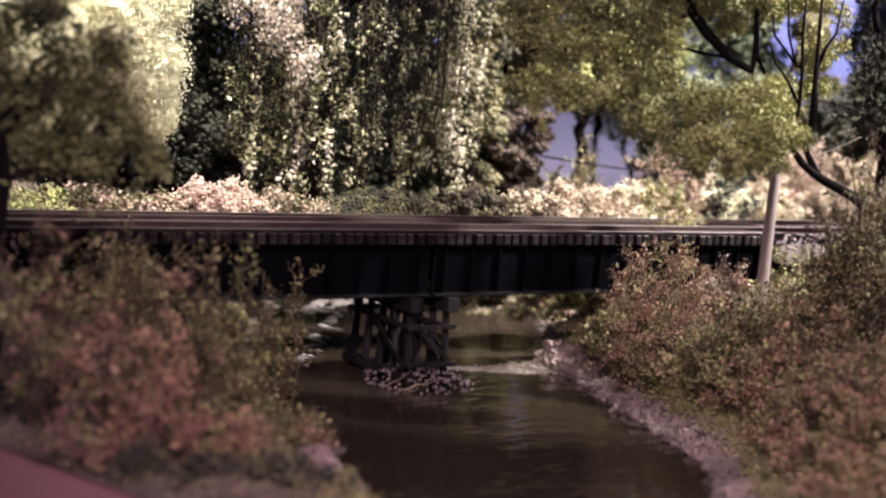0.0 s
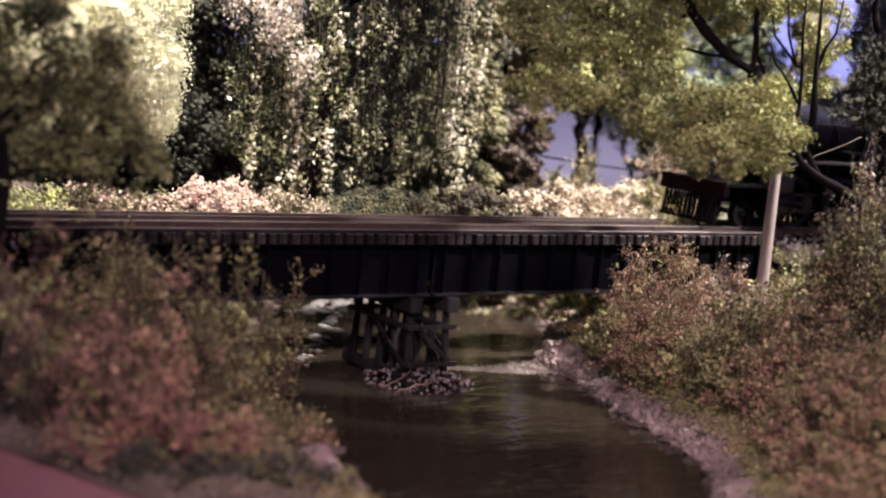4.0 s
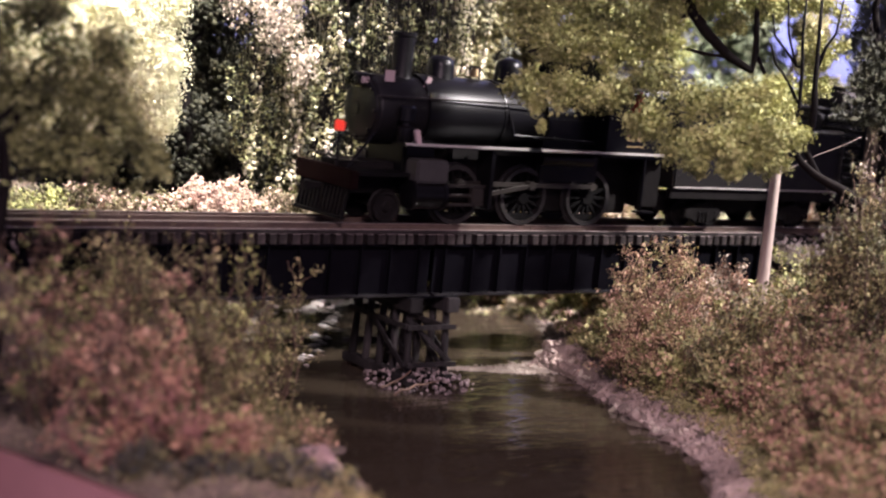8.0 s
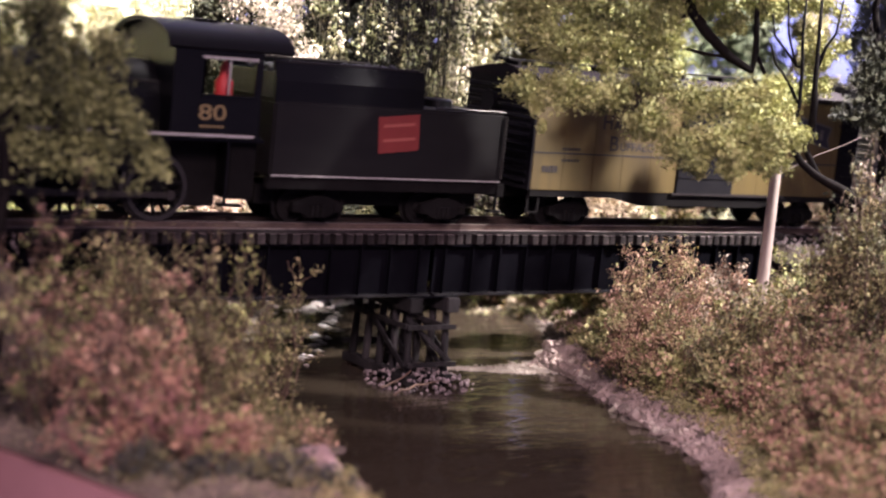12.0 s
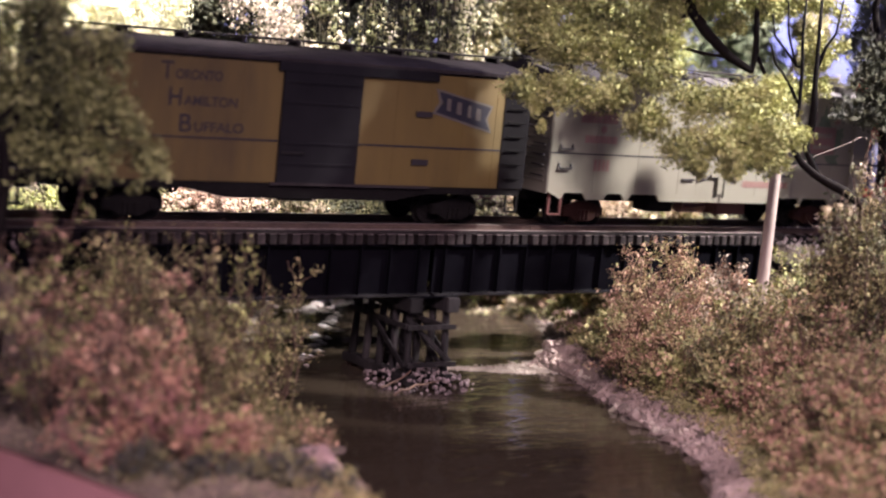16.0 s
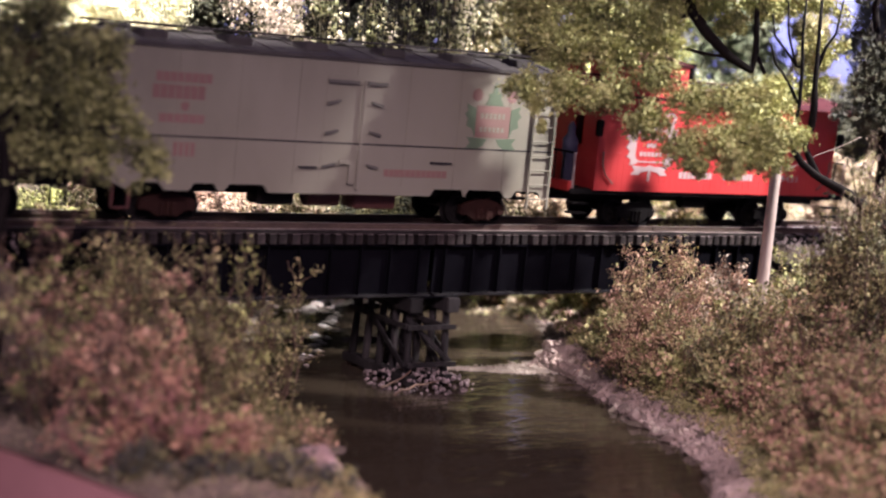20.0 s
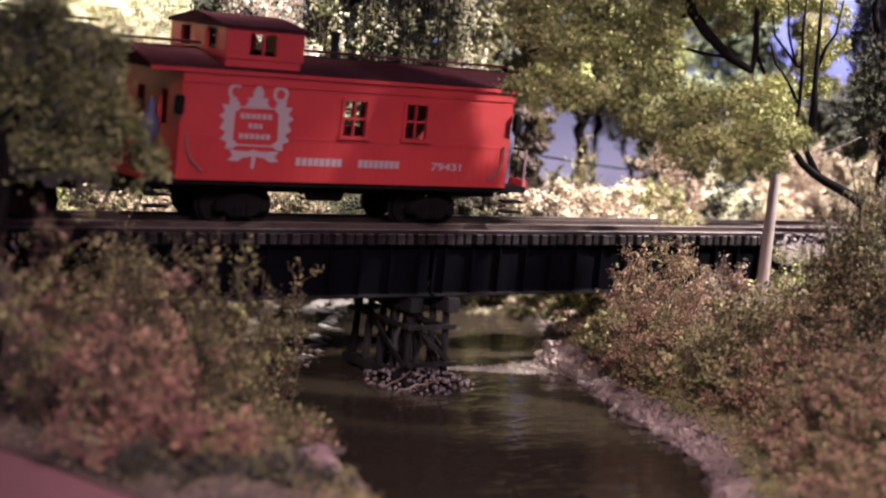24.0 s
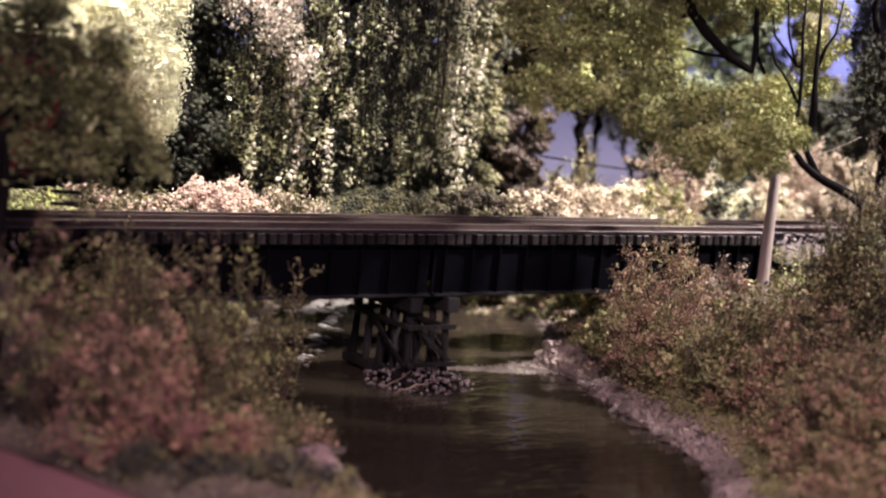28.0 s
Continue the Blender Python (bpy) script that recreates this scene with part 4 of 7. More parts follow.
# dark conifers beside the track
for i, (x, y, h) in enumerate(((168, -35, 128), (186, -38, 122))):
    tree(x, y, 20, (0, 0, h), [], [(0, 0, 67 + 6 * k, 17 - 1.5 * k, 13 - 0.9 * k, 3.4) for k in range(4)] + [(-3, 0, 90, 5, 5, 2.6), (-13, 0, 92, 3, 4, 2), (-4, -2, 104, 4, 4, 2.2), (-16, 0, 104, 3, 3, 1.6), (0, 0, 110, 6, 5, 3)], FOAM_DARK, "dark green conifer beside the track", 45 + 50 * i, 7000, (0.6, 1.2), leaf=True, radius=2.0, twigs=90)

# bushes on the near banks
NEAR = "autumn bushes on the banks"
BRIDGE_BUSHES = [
    (70, -43, 38, 22, 42, FOAM_RUST, FOAM_MIX, "rust-red bush beside the bridge"),
    # pinkish-white leaves paint the lamplight on this bush's top
    (95, -42, 28, 20, 27, FOAM_RUST, FOAM_BLOSSOM, "thin rust-coloured bush beside the bridge"),
    (66, -56, 26, 22, 22, FOAM_MIX, FOAM_RUST, "brown-green bush beside the bridge"),
    (68, -76, 28, 26, 24, FOAM_MIX, FOAM_SHADE, "olive and brown bush on the bank"),
    (72, -78, 32, 28, 28, FOAM_MIX, FOAM_SHADE, "olive-brown bush on the bank"),
    (84, -76, 34, 30, 27, FOAM_MIX, FOAM_RUST, "brown-green bush on the bank"),
    (96, -66, 30, 24, 24, FOAM_MIX, FOAM_TAN, "brown-green bush on the bank"),
    (66, -98, 32, 28, 21, FOAM_MIX, FOAM_RUST, "olive and brown bush on the bank"),
    (74, -106, 40, 34, 34, FOAM_MIX, FOAM_RUST, "rusty brown bush on the bank"),
    (58, -120, 30, 28, 18, FOAM_RUST, FOAM_MIX, "low rusty brown bush on the bank"),
    (52, -136, 40, 34, 28, FOAM_MIX, FOAM_RUST, "rusty brown bush on the bank"),
    (34, -150, 34, 34, 18, FOAM_MIX, FOAM_RUST, "reddish brown bush near the layout's front"),
    (40, -164, 40, 36, 28, FOAM_MIX, FOAM_RED, "reddish brown bush near the layout's front"),
    (18, -172, 34, 30, 16, FOAM_RUST, FOAM_MIX, "reddish brown bush near the layout's front")]
BANK_BUSHES = [
    (104, -96, 34, 30, 38, FOAM_OLIVE, FOAM_MIX, "olive bush by the leaning tree"),
    (94, -44, 30, 22, 20, FOAM_OLIVE, FOAM_MIX, "olive bush beside the bridge"),
    (116, -42, 30, 22, 17, FOAM_OLIVE, FOAM_DARK, "dark olive bush beside the bridge"),
    (134, -40, 34, 26, 27, FOAM_OLIVE, FOAM_MIX, "olive bush beside the bridge"),
    (150, -34, 30, 20, 22, FOAM_OLIVE, FOAM_MIX, "olive bush on the embankment"),
    (172, -30, 30, 18, 16, FOAM_MIX, FOAM_OLIVE, "olive bush on the embankment"),
    (190, -26, 28, 16, 12, FOAM_OLIVE, FOAM_MIX, "low olive bush on the embankment"),
    (-142, -36, 30, 26, 44, FOAM_OLIVE, FOAM_MIX, "olive bush near the layout's edge"),
    (-150, -62, 24, 24, 44, FOAM_MIX, FOAM_RUST, "brown-green bush near the layout's edge"),
    (76, -36, 18, 16, 10, FOAM_OLIVE, FOAM_MIX, "low olive bush at the water's edge"),
    (67, -62, 20, 18, 11, FOAM_MIX, FOAM_OLIVE, "low olive bush at the water's edge"),
    (63, -84, 20, 18, 10, FOAM_OLIVE, FOAM_RUST, "low olive bush at the water's edge"),
    (57, -104, 20, 18, 10, FOAM_MIX, FOAM_RUST, "low brown-green bush at the water's edge")]
# FOAM_SHADE bushes on the left bank have shade put into their colour
SHORE_BUSHES = [
    (47, -122, 22, 18, 10, FOAM_RUST, FOAM_MIX, "low rusty bush at the water's edge"),
    (34, -140, 24, 20, 11, FOAM_RUST, FOAM_MIX, "low rusty bush at the water's edge"),
    (104, -24, 30, 20, 9, FOAM_DARK, FOAM_OLIVE, "dark olive bush beside the bridge"),
    (126, -24, 30, 18, 8, FOAM_DARK, FOAM_MIX, "dark olive bush beside the bridge"),
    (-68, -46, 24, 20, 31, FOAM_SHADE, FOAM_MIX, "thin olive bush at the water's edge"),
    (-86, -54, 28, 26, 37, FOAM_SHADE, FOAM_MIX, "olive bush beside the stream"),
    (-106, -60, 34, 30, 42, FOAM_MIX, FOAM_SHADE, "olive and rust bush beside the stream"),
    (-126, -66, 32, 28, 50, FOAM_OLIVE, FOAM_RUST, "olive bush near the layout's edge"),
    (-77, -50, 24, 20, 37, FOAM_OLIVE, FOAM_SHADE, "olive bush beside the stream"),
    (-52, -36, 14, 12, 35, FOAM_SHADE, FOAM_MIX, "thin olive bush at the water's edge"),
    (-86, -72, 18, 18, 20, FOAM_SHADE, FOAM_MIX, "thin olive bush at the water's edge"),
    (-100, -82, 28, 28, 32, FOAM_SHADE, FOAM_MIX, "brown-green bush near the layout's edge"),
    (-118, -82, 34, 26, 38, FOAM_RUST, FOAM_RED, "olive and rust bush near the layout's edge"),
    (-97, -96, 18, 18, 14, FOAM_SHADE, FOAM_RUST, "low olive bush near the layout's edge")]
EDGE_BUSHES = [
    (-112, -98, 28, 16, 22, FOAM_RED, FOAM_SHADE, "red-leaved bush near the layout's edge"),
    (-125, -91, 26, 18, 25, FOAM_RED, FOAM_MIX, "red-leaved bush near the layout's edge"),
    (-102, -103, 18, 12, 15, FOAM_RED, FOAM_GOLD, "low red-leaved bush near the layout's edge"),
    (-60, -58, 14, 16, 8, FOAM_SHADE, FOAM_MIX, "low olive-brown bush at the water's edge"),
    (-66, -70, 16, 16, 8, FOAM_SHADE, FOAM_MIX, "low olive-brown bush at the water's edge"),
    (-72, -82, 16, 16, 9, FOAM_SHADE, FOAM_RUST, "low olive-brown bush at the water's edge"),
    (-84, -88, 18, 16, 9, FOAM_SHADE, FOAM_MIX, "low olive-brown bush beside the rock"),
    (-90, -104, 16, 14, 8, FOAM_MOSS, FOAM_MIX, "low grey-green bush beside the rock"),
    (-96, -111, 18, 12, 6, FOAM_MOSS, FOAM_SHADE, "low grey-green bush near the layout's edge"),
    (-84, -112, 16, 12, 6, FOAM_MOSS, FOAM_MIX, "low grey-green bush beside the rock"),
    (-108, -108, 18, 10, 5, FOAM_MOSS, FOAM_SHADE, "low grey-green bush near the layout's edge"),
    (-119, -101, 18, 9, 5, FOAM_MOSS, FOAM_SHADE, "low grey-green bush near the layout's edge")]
for i, (x, y, w, d, h, mat_, sec, lab) in enumerate(BRIDGE_BUSHES + BANK_BUSHES + SHORE_BUSHES + EDGE_BUSHES):
    thin = x < -30
    bush(x, y, w, d, h, mat_, lab, 200 + i, group=NEAR, stems=(6 if x > -55 else 11 if x > -70 else 8 if mat_ is FOAM_RED else 16) if thin else (56 if i < 2 else 30), twigs=7 if thin else 6, leaves=(22 if mat_ is FOAM_RED else 26 if x > -90 else 36) if thin else (84 if i < 2 else 66), size=(0.36, 0.8) if i > 1 else (0.28, 0.6), second=sec, spread=1.0 if thin else 0.9,
         airy=i > 1, tips=mat_ is FOAM_RED, stem_mat=STEM_RED if mat_ is FOAM_RED else None, stem_scale=1.4 if mat_ is FOAM_RED else 0.8)
# fuller bushes by the leaning tree and on the embankment
for i, (x, y, w, d, h, mat_, sec, lab) in enumerate((
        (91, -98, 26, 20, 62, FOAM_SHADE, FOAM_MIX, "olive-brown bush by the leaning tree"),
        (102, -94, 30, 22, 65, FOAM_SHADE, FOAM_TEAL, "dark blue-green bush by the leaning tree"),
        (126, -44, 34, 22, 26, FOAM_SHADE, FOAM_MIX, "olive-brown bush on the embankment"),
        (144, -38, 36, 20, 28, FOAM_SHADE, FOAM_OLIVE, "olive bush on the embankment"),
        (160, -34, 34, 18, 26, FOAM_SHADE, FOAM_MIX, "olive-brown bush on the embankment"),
        # pale tips paint the lamplight caught on the bush's rim
        (102, -86, 28, 14, 64, FOAM_BLOSSOM, FOAM_SHADE, "bush by the leaning tree, pinkish tips painted as if lit"))):
    bush(x, y, w, d, h, mat_, lab, 260 + i, group=NEAR, tips=mat_ is FOAM_BLOSSOM, stems=30 if mat_ is FOAM_BLOSSOM else 84 if y < -80 else 64, twigs=6, leaves=52 if mat_ is not FOAM_BLOSSOM else 22, size=(0.4, 0.85), second=sec, spread=1.0, stem_scale=0.8, airy=True)
# banks under and behind the bridge; FOAM_SHADE puts shade in the leaf colour
# the tallest, hidden behind the track, are added to block sky reflection
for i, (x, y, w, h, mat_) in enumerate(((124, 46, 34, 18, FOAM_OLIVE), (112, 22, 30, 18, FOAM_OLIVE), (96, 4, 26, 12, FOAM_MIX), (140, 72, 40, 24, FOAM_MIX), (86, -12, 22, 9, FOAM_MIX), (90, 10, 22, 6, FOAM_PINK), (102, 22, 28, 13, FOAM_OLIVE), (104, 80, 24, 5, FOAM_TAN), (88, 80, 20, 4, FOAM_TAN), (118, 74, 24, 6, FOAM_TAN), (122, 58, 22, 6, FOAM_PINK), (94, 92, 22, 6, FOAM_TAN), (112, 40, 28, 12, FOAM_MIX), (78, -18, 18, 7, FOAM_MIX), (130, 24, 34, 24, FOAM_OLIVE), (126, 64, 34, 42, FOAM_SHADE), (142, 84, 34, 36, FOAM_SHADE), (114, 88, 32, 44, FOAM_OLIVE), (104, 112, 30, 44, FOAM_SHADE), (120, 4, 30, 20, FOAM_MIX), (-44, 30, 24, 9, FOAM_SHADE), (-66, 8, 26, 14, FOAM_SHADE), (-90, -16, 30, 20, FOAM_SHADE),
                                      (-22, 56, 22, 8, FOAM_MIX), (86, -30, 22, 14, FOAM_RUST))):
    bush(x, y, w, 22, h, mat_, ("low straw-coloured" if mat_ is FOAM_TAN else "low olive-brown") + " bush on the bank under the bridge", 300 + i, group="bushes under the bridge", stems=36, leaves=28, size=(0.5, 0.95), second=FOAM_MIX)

# turf and dead leaves over the ground
g = np.random.default_rng(55)
tx, ty = g.uniform(-160, 260, 90000), g.uniform(-200, 130, 90000)
keep = (np.abs(tx - stream(ty)[0]) > stream(ty)[1] + np.where(tx > stream(ty)[0], 5.5 + 3.5 * np.sin(ty * 0.23) * np.sin(ty * 0.071 + 1), 1)) & (tx > edge_x(ty) + 2) & (np.abs(ty) > 17)
tx, ty = tx[keep], ty[keep]
v, f = crumbs(g, np.stack([tx, ty, height(tx, ty) + g.uniform(-0.2, 0.5, len(tx))], 1), (0.4, 0.9))
tagged(raw_part("ground_turf", v, f, TURF), "brown and green scatter turf on the banks", "turf", kind="stuff")
# gravel along the waterline
n = 16000
gy_ = g.uniform(-170, 60, n)
sgn = np.where(g.random(n) < 0.96, 1, -1)
c, w = stream(gy_)
gx_ = c + sgn * (w + 1 + np.abs(g.normal(0, 7.5, n)))
gx_[:900], gy_[:900] = g.normal(71, 5, 900), g.normal(-1, 4, 900)
v, f = crumbs(g, np.stack([gx_, gy_, np.maximum(height(gx_, gy_), -0.8) + g.uniform(-0.3, 0.7, n)], 1), (0.3, 1.0))
tagged(raw_part("shore_gravel", v, f, STONE), "pinkish grey gravel along the stream's edge", "gravel", kind="stuff")

# a sandbar just above the water
n = 7000
a_, r_ = np.sqrt(g.random(n)), g.normal(0, 1, n)
v, f = crumbs(g, np.stack([26 + 42 * a_, 0.5 - 6 * a_ + 1.1 * np.sin(a_ * 9) + (0.6 + 3.0 * a_) * r_, g.uniform(-0.1, 0.2, n)], 1), (0.4, 0.9), False, 0.3)
tagged(raw_part("sandbar", v, f, SAND), "pale beige sand lying in the shallow water", "sand", kind="stuff")
# grass tufts by the water
n = 40000
hy = g.uniform(-165, 20, n // 20)
hs = np.where(g.random(n // 20) < 0.62, 1, -1)
hc, hw_ = stream(hy)
hx = hc + hs * (hw_ + np.where(hs > 0, 11, 4) + np.abs(g.normal(0, 8, n // 20)))
tip = np.repeat(np.stack([hx, hy, np.maximum(height(hx, hy), 0)], 1), 20, 0) + np.stack([g.normal(0, 1.1, n), g.normal(0, 1.1, n), np.abs(g.normal(0, 1.6, n))], 1)
v, f = crumbs(g, tip, (0.25, 0.6), True)
tagged(raw_part("shore_grass", v, f, FOAM_MIX), "olive and straw grass tufts along the stream", "grass", kind="stuff")

# pole
pole = thing("utility_pole", 99.4, -56, 18, "weathered grey wooden utility pole leaning slightly", "utility pole")
part("post", bm_rod(bmesh.new(), (0, 0, -2), (2.5, 3, 62), 1.95, 1.5, 16), POLE_WOOD, pole, smooth=True)
wire = thing("telegraph_wire", 125, 86, 57, "thin dark wire strung behind the track", "wire")
v, f = tubes([[(0, 0, 0.5, 0.38), (20, -14, -1.0, 0.38), (40, -28, -1.6, 0.38), (60, -42, -1.0, 0.38), (84, -56, 0.6, 0.38)]], 5)
raw_part("strand", v, f, CABLE, wire)

# stones round the pier
g = np.random.default_rng(77)
mound = thing("stone_mound", 9, -11, -0.6, "heap of grey stones round the pier's foot", "stones")
meshes, river_meshes = [], []
for k in range(6):
    bm = bmesh.new()
    bmesh.ops.create_icosphere(bm, subdivisions=1, radius=1.0)
    for vv in bm.verts:
        vv.co *= g.uniform(0.7, 1.15)
    meshes.append(mesh_of("stone", bm, STONE))
    river_meshes.append(meshes[-1].copy())
    river_meshes[-1].materials[0] = DARK_STONE
for k in range(280):
    a, rr = g.uniform(0, math.tau), math.sqrt(g.random())
    st = new("stone", river_meshes[k % 6])
    st.parent = mound
    s = g.uniform(0.5, 1.0)
    st.matrix_basis = mm(17 * rr * math.cos(a), 17 * rr * math.sin(a), 4.6 * (1 - rr ** 2) + g.uniform(-0.5, 0.6), *g.uniform(0, 360, 3)) @ Matrix.Diagonal((s, s * 0.8, s * 0.7, 1))
for i, (a, c) in enumerate((((-10.2, -27.7, 1.0), (7.4, -24.0, 3.4)), ((-9.7, -19.8, 1.4), (1.7, -17.6, 5.0)))):
    wood = thing("driftwood_stick", 0, 0, 0, "pale driftwood stick lying on the stones", "stick", "driftwood sticks")
    v, f = tubes([limb(g, a, c, 0.42, 0.25, 0.08, 7)], 6)
    raw_part("stick", v, f, TWIG, wood, smooth=True)
# larger stones on the shores
for k in range(230):
    y = float(g.uniform(-150, 30))
    c, w = stream(y)
    side = 1 if k % 16 else -1
    x = float(c + side * (w + (g.uniform(0, 12) if k > 90 else g.uniform(0.0, 3.0))))
    st = new("shore_stone", meshes[k % 6])
    s = float(g.uniform(0.6, 1.4) if k > 90 else g.uniform(1.1, 2.7))
    st.matrix_basis = mm(x, y, max(float(height(x, y)), -0.5) + s * 0.25, *g.uniform(0, 360, 3)) @ Matrix.Diagonal((s, s * 0.9, s * 0.6, 1))
    tagged(st, "pinkish grey stone at the water's edge", "stone", "stones on the shore")
# pale boulders on the far bank
boulder_meshes = []
for k in range(5):
    bm = bmesh.new()
    bmesh.ops.create_icosphere(bm, subdivisions=2, radius=1.0)
    for vv in bm.verts:
        vv.co *= g.uniform(0.72, 1.14)
    boulder_meshes.append(mesh_of("boulder", bm, BOULDER))
for k, (x, y, s) in enumerate(((34, 92, 2.5), (40, 97, 3), (46, 103, 2.4), (52, 100, 3.2), (58, 104, 2.6), (64, 102, 3), (70, 106, 2.4), (76, 104, 2.8), (84, 107, 3), (30, 86, 2.4), (49, 98, 2.0), (68, 100, 2.0), (90, 104, 2.6), (43, 92, 1.6), (37, 86, 1.5), (47, 96, 1.3), (55, 97, 1.6), (24, 88, 1.8), (16, 86, 1.7), (9, 84, 1.8), (28, 90, 1.3), (61, 99, 1.5), (33, 88, 1.1))):
    st = new("boulder", boulder_meshes[k % 5])
    st.matrix_basis = mm(x, y, max(float(height(x, y)), -0.5) + s * 0.2, 0, 0, 40 * k) @ Matrix.Diagonal((s * 1.5, s * 1.0, s * 0.42, 1))
    tagged(st, "pale rounded boulder beside the stream", "boulder", "boulders on the far bank")
# broken white water where the stream comes down under the bridge
white = []
for k in range(40):
    f_ = g.random()
    cx, cy = 43 - 60 * f_ + g.normal() * (1.2 + 1.2 * f_), 87 - 74 * f_ + g.normal() * 1.4
    half, bow = g.uniform(0.6, 2.0), g.uniform(-0.5, 0.5)
    white.append([(cx + half * q, cy - 0.75 * half * q + bow * q * q, 0.06 + 0.2 * (1 - q * q), 0.2 * (1.05 - q * q)) for q in (-1, -0.6, -0.2, 0.2, 0.6, 1)])
v, f = tubes(white, 5)
tagged(raw_part("white_water", v, f, FOAM_WATER, smooth=True), "broken white wavelets on the stream below the bridge", "water", kind="stuff")
# pinkish rock and a dry white twig
st = new("rock", boulder_meshes[1])
st.data = boulder_meshes[1].copy()
for vv in st.data.vertices:
    vv.co *= 1 + 0.22 * noise.noise(vv.co * 2.3) + 0.12 * noise.noise(vv.co * 6.1)
st.data.materials[0] = ROCK_PINK
st.matrix_basis = mm(-80, -97, max(float(height(-80, -97)), 0) + 0.8, 0, 0, 20) @ Matrix.Diagonal((10.5, 8, 5.2, 1))
tagged(st, "rough pinkish rock at the water's edge", "rock")
dry = thing("dry_twig", 119, -51, 76, "thin pale dry twig reaching over the track", "twig")
v, f = tubes([limb(g, (-8, 6, -8), (12, -8, 6), 0.17, 0.1, 0.04, 7)], 5)
raw_part("twig", v, f, POLE_WOOD, dry, smooth=True)


# ---- train ----
# tops tinted paler to paint the sheen along the boiler
BLACK = lit_tops(surface("black_engine_paint", [(0.0014, 0.0014, 0.0018), (0.0034, 0.0032, 0.0038)], 300, (0.26, 0.42), 0, 0.10, gloss=0.2), (0.03, 0.026, 0.028), 0.2)
YELLOW = surface("weathered_yellow_paint", [(0.040, 0.025, 0.006), (0.078, 0.052, 0.011), (0.102, 0.069, 0.015)], 110, (0.5, 0.75), 0, 0.12, (1, 1, 0.25), vary=0.04)
DOOR_GREY = surface("dark_door_paint", [(0.006, 0.0055, 0.007), (0.012, 0.011, 0.013)], 200, (0.5, 0.7), 0, 0.12, gloss=0.12)
ROOF_GREY = surface("grey_roof", [(0.016, 0.0135, 0.014), (0.032, 0.027, 0.028)], 200, (0.8, 0.95), 0, 0.2, gloss=0.04)
PALE = surface("pale_grey_paint", [(0.130, 0.121, 0.088), (0.168, 0.157, 0.118), (0.185, 0.174, 0.135)], 60, (0.5, 0.75), 0, 0.08, (1, 1, 0.5), vary=0.02)
RED = surface("red_paint", [(0.33, 0.021, 0.022), (0.43, 0.033, 0.033)], 150, (0.4, 0.6), 0, 0.1, vary=0.04)
MAROON = surface("maroon_underframe", [(0.045, 0.012, 0.010), (0.085, 0.022, 0.017)], 300, (0.6, 0.8), 0, 0.2)

TRUCK_BROWN = surface("grimy_brown_truck", [(0.010, 0.004, 0.0035), (0.024, 0.009, 0.007)], 300, (0.6, 0.8), 0, 0.2, gloss=0.1)

TANK_PAINT = surface("dusty_black_tank_paint", [(0.006, 0.0055, 0.0055), (0.012, 0.0108, 0.0102)], 120, (0.35, 0.55), 0, 0.1, (0.3, 1, 1.5), gloss=0.2)

SOOT = surface("sooty_wheel_paint", [(0.0012, 0.0011, 0.0012), (0.003, 0.0028, 0.0028)], 400, (0.5, 0.75), 0, 0.2, gloss=0.08)


def rolled(t):
    """How far the train has rolled to the left by t seconds, in millimetres."""
    slip = np.interp(t, [7, 8.5, 10, 11.5, 13, 14.5, 16, 17.5, 19, 21, 23.5, 25, 26], [-7.4, -5.5, -4.4, -3.0, -1.3, -0.5, 0.0, -0.2, -1.6, -2.7, -4.0, -6.0, -8.3])
    return 35.426 * (t - 16) + float(slip)


PALE_ROOF = surface("dusty_grey_roof", [(0.04, 0.036, 0.035), (0.075, 0.069, 0.066)], 200, (0.8, 0.95), 0, 0.15, gloss=0.05)
CHARCOAL = surface("black_underframe", [(0.003, 0.0025, 0.0025), (0.008, 0.007, 0.007)], 400, (0.5, 0.75), 0, 0.2, gloss=0.08)
# same painted sheen on the smokebox's upward faces
SMOKEBOX = lit_tops(surface("graphite_smokebox", [(0.0028, 0.0026, 0.003), (0.006, 0.0056, 0.006)], 300, (0.36, 0.52), 0, 0.12, gloss=0.16), (0.03, 0.026, 0.028), 0.25)
WHITE_EDGE = surface("white_lining", [(0.25, 0.235, 0.22), (0.34, 0.32, 0.30)], 400, (0.5, 0.7), 0, 0.05)
TYRE = surface("dull_tyre", [(0.015, 0.014, 0.0135), (0.032, 0.029, 0.028)], 400, (0.35, 0.55), 0.5, 0.1)
RODS = surface("rod_steel", [(0.02, 0.018, 0.016), (0.042, 0.036, 0.031)], 300, (0.3, 0.5), 0.6, 0.1)
BRASS = surface("brass", [(0.07, 0.05, 0.025), (0.11, 0.08, 0.04)], 300, (0.3, 0.5), 0.7, 0.1)
LETTER_GOLD = plain("gold_lettering", (0.17, 0.12, 0.05), 0.6)
EMBLEM_BAR = plain("dull_emblem_bars", (0.26, 0.065, 0.05), 0.6)
LETTER_DARK = plain("dark_lettering", (0.012, 0.008, 0.010), 0.7)
LETTER_WHITE = plain("white_lettering", (0.33, 0.25, 0.25), 0.65)
SIGN_RED = surface("red_emblem", [(0.12, 0.014, 0.012), (0.165, 0.021, 0.016)], 200, (0.5, 0.7), 0, 0.05)
FADED_RED = surface("faded_red_lettering", [(0.150, 0.078, 0.066), (0.175, 0.10, 0.086)], 200, (0.6, 0.8), 0, 0.05)
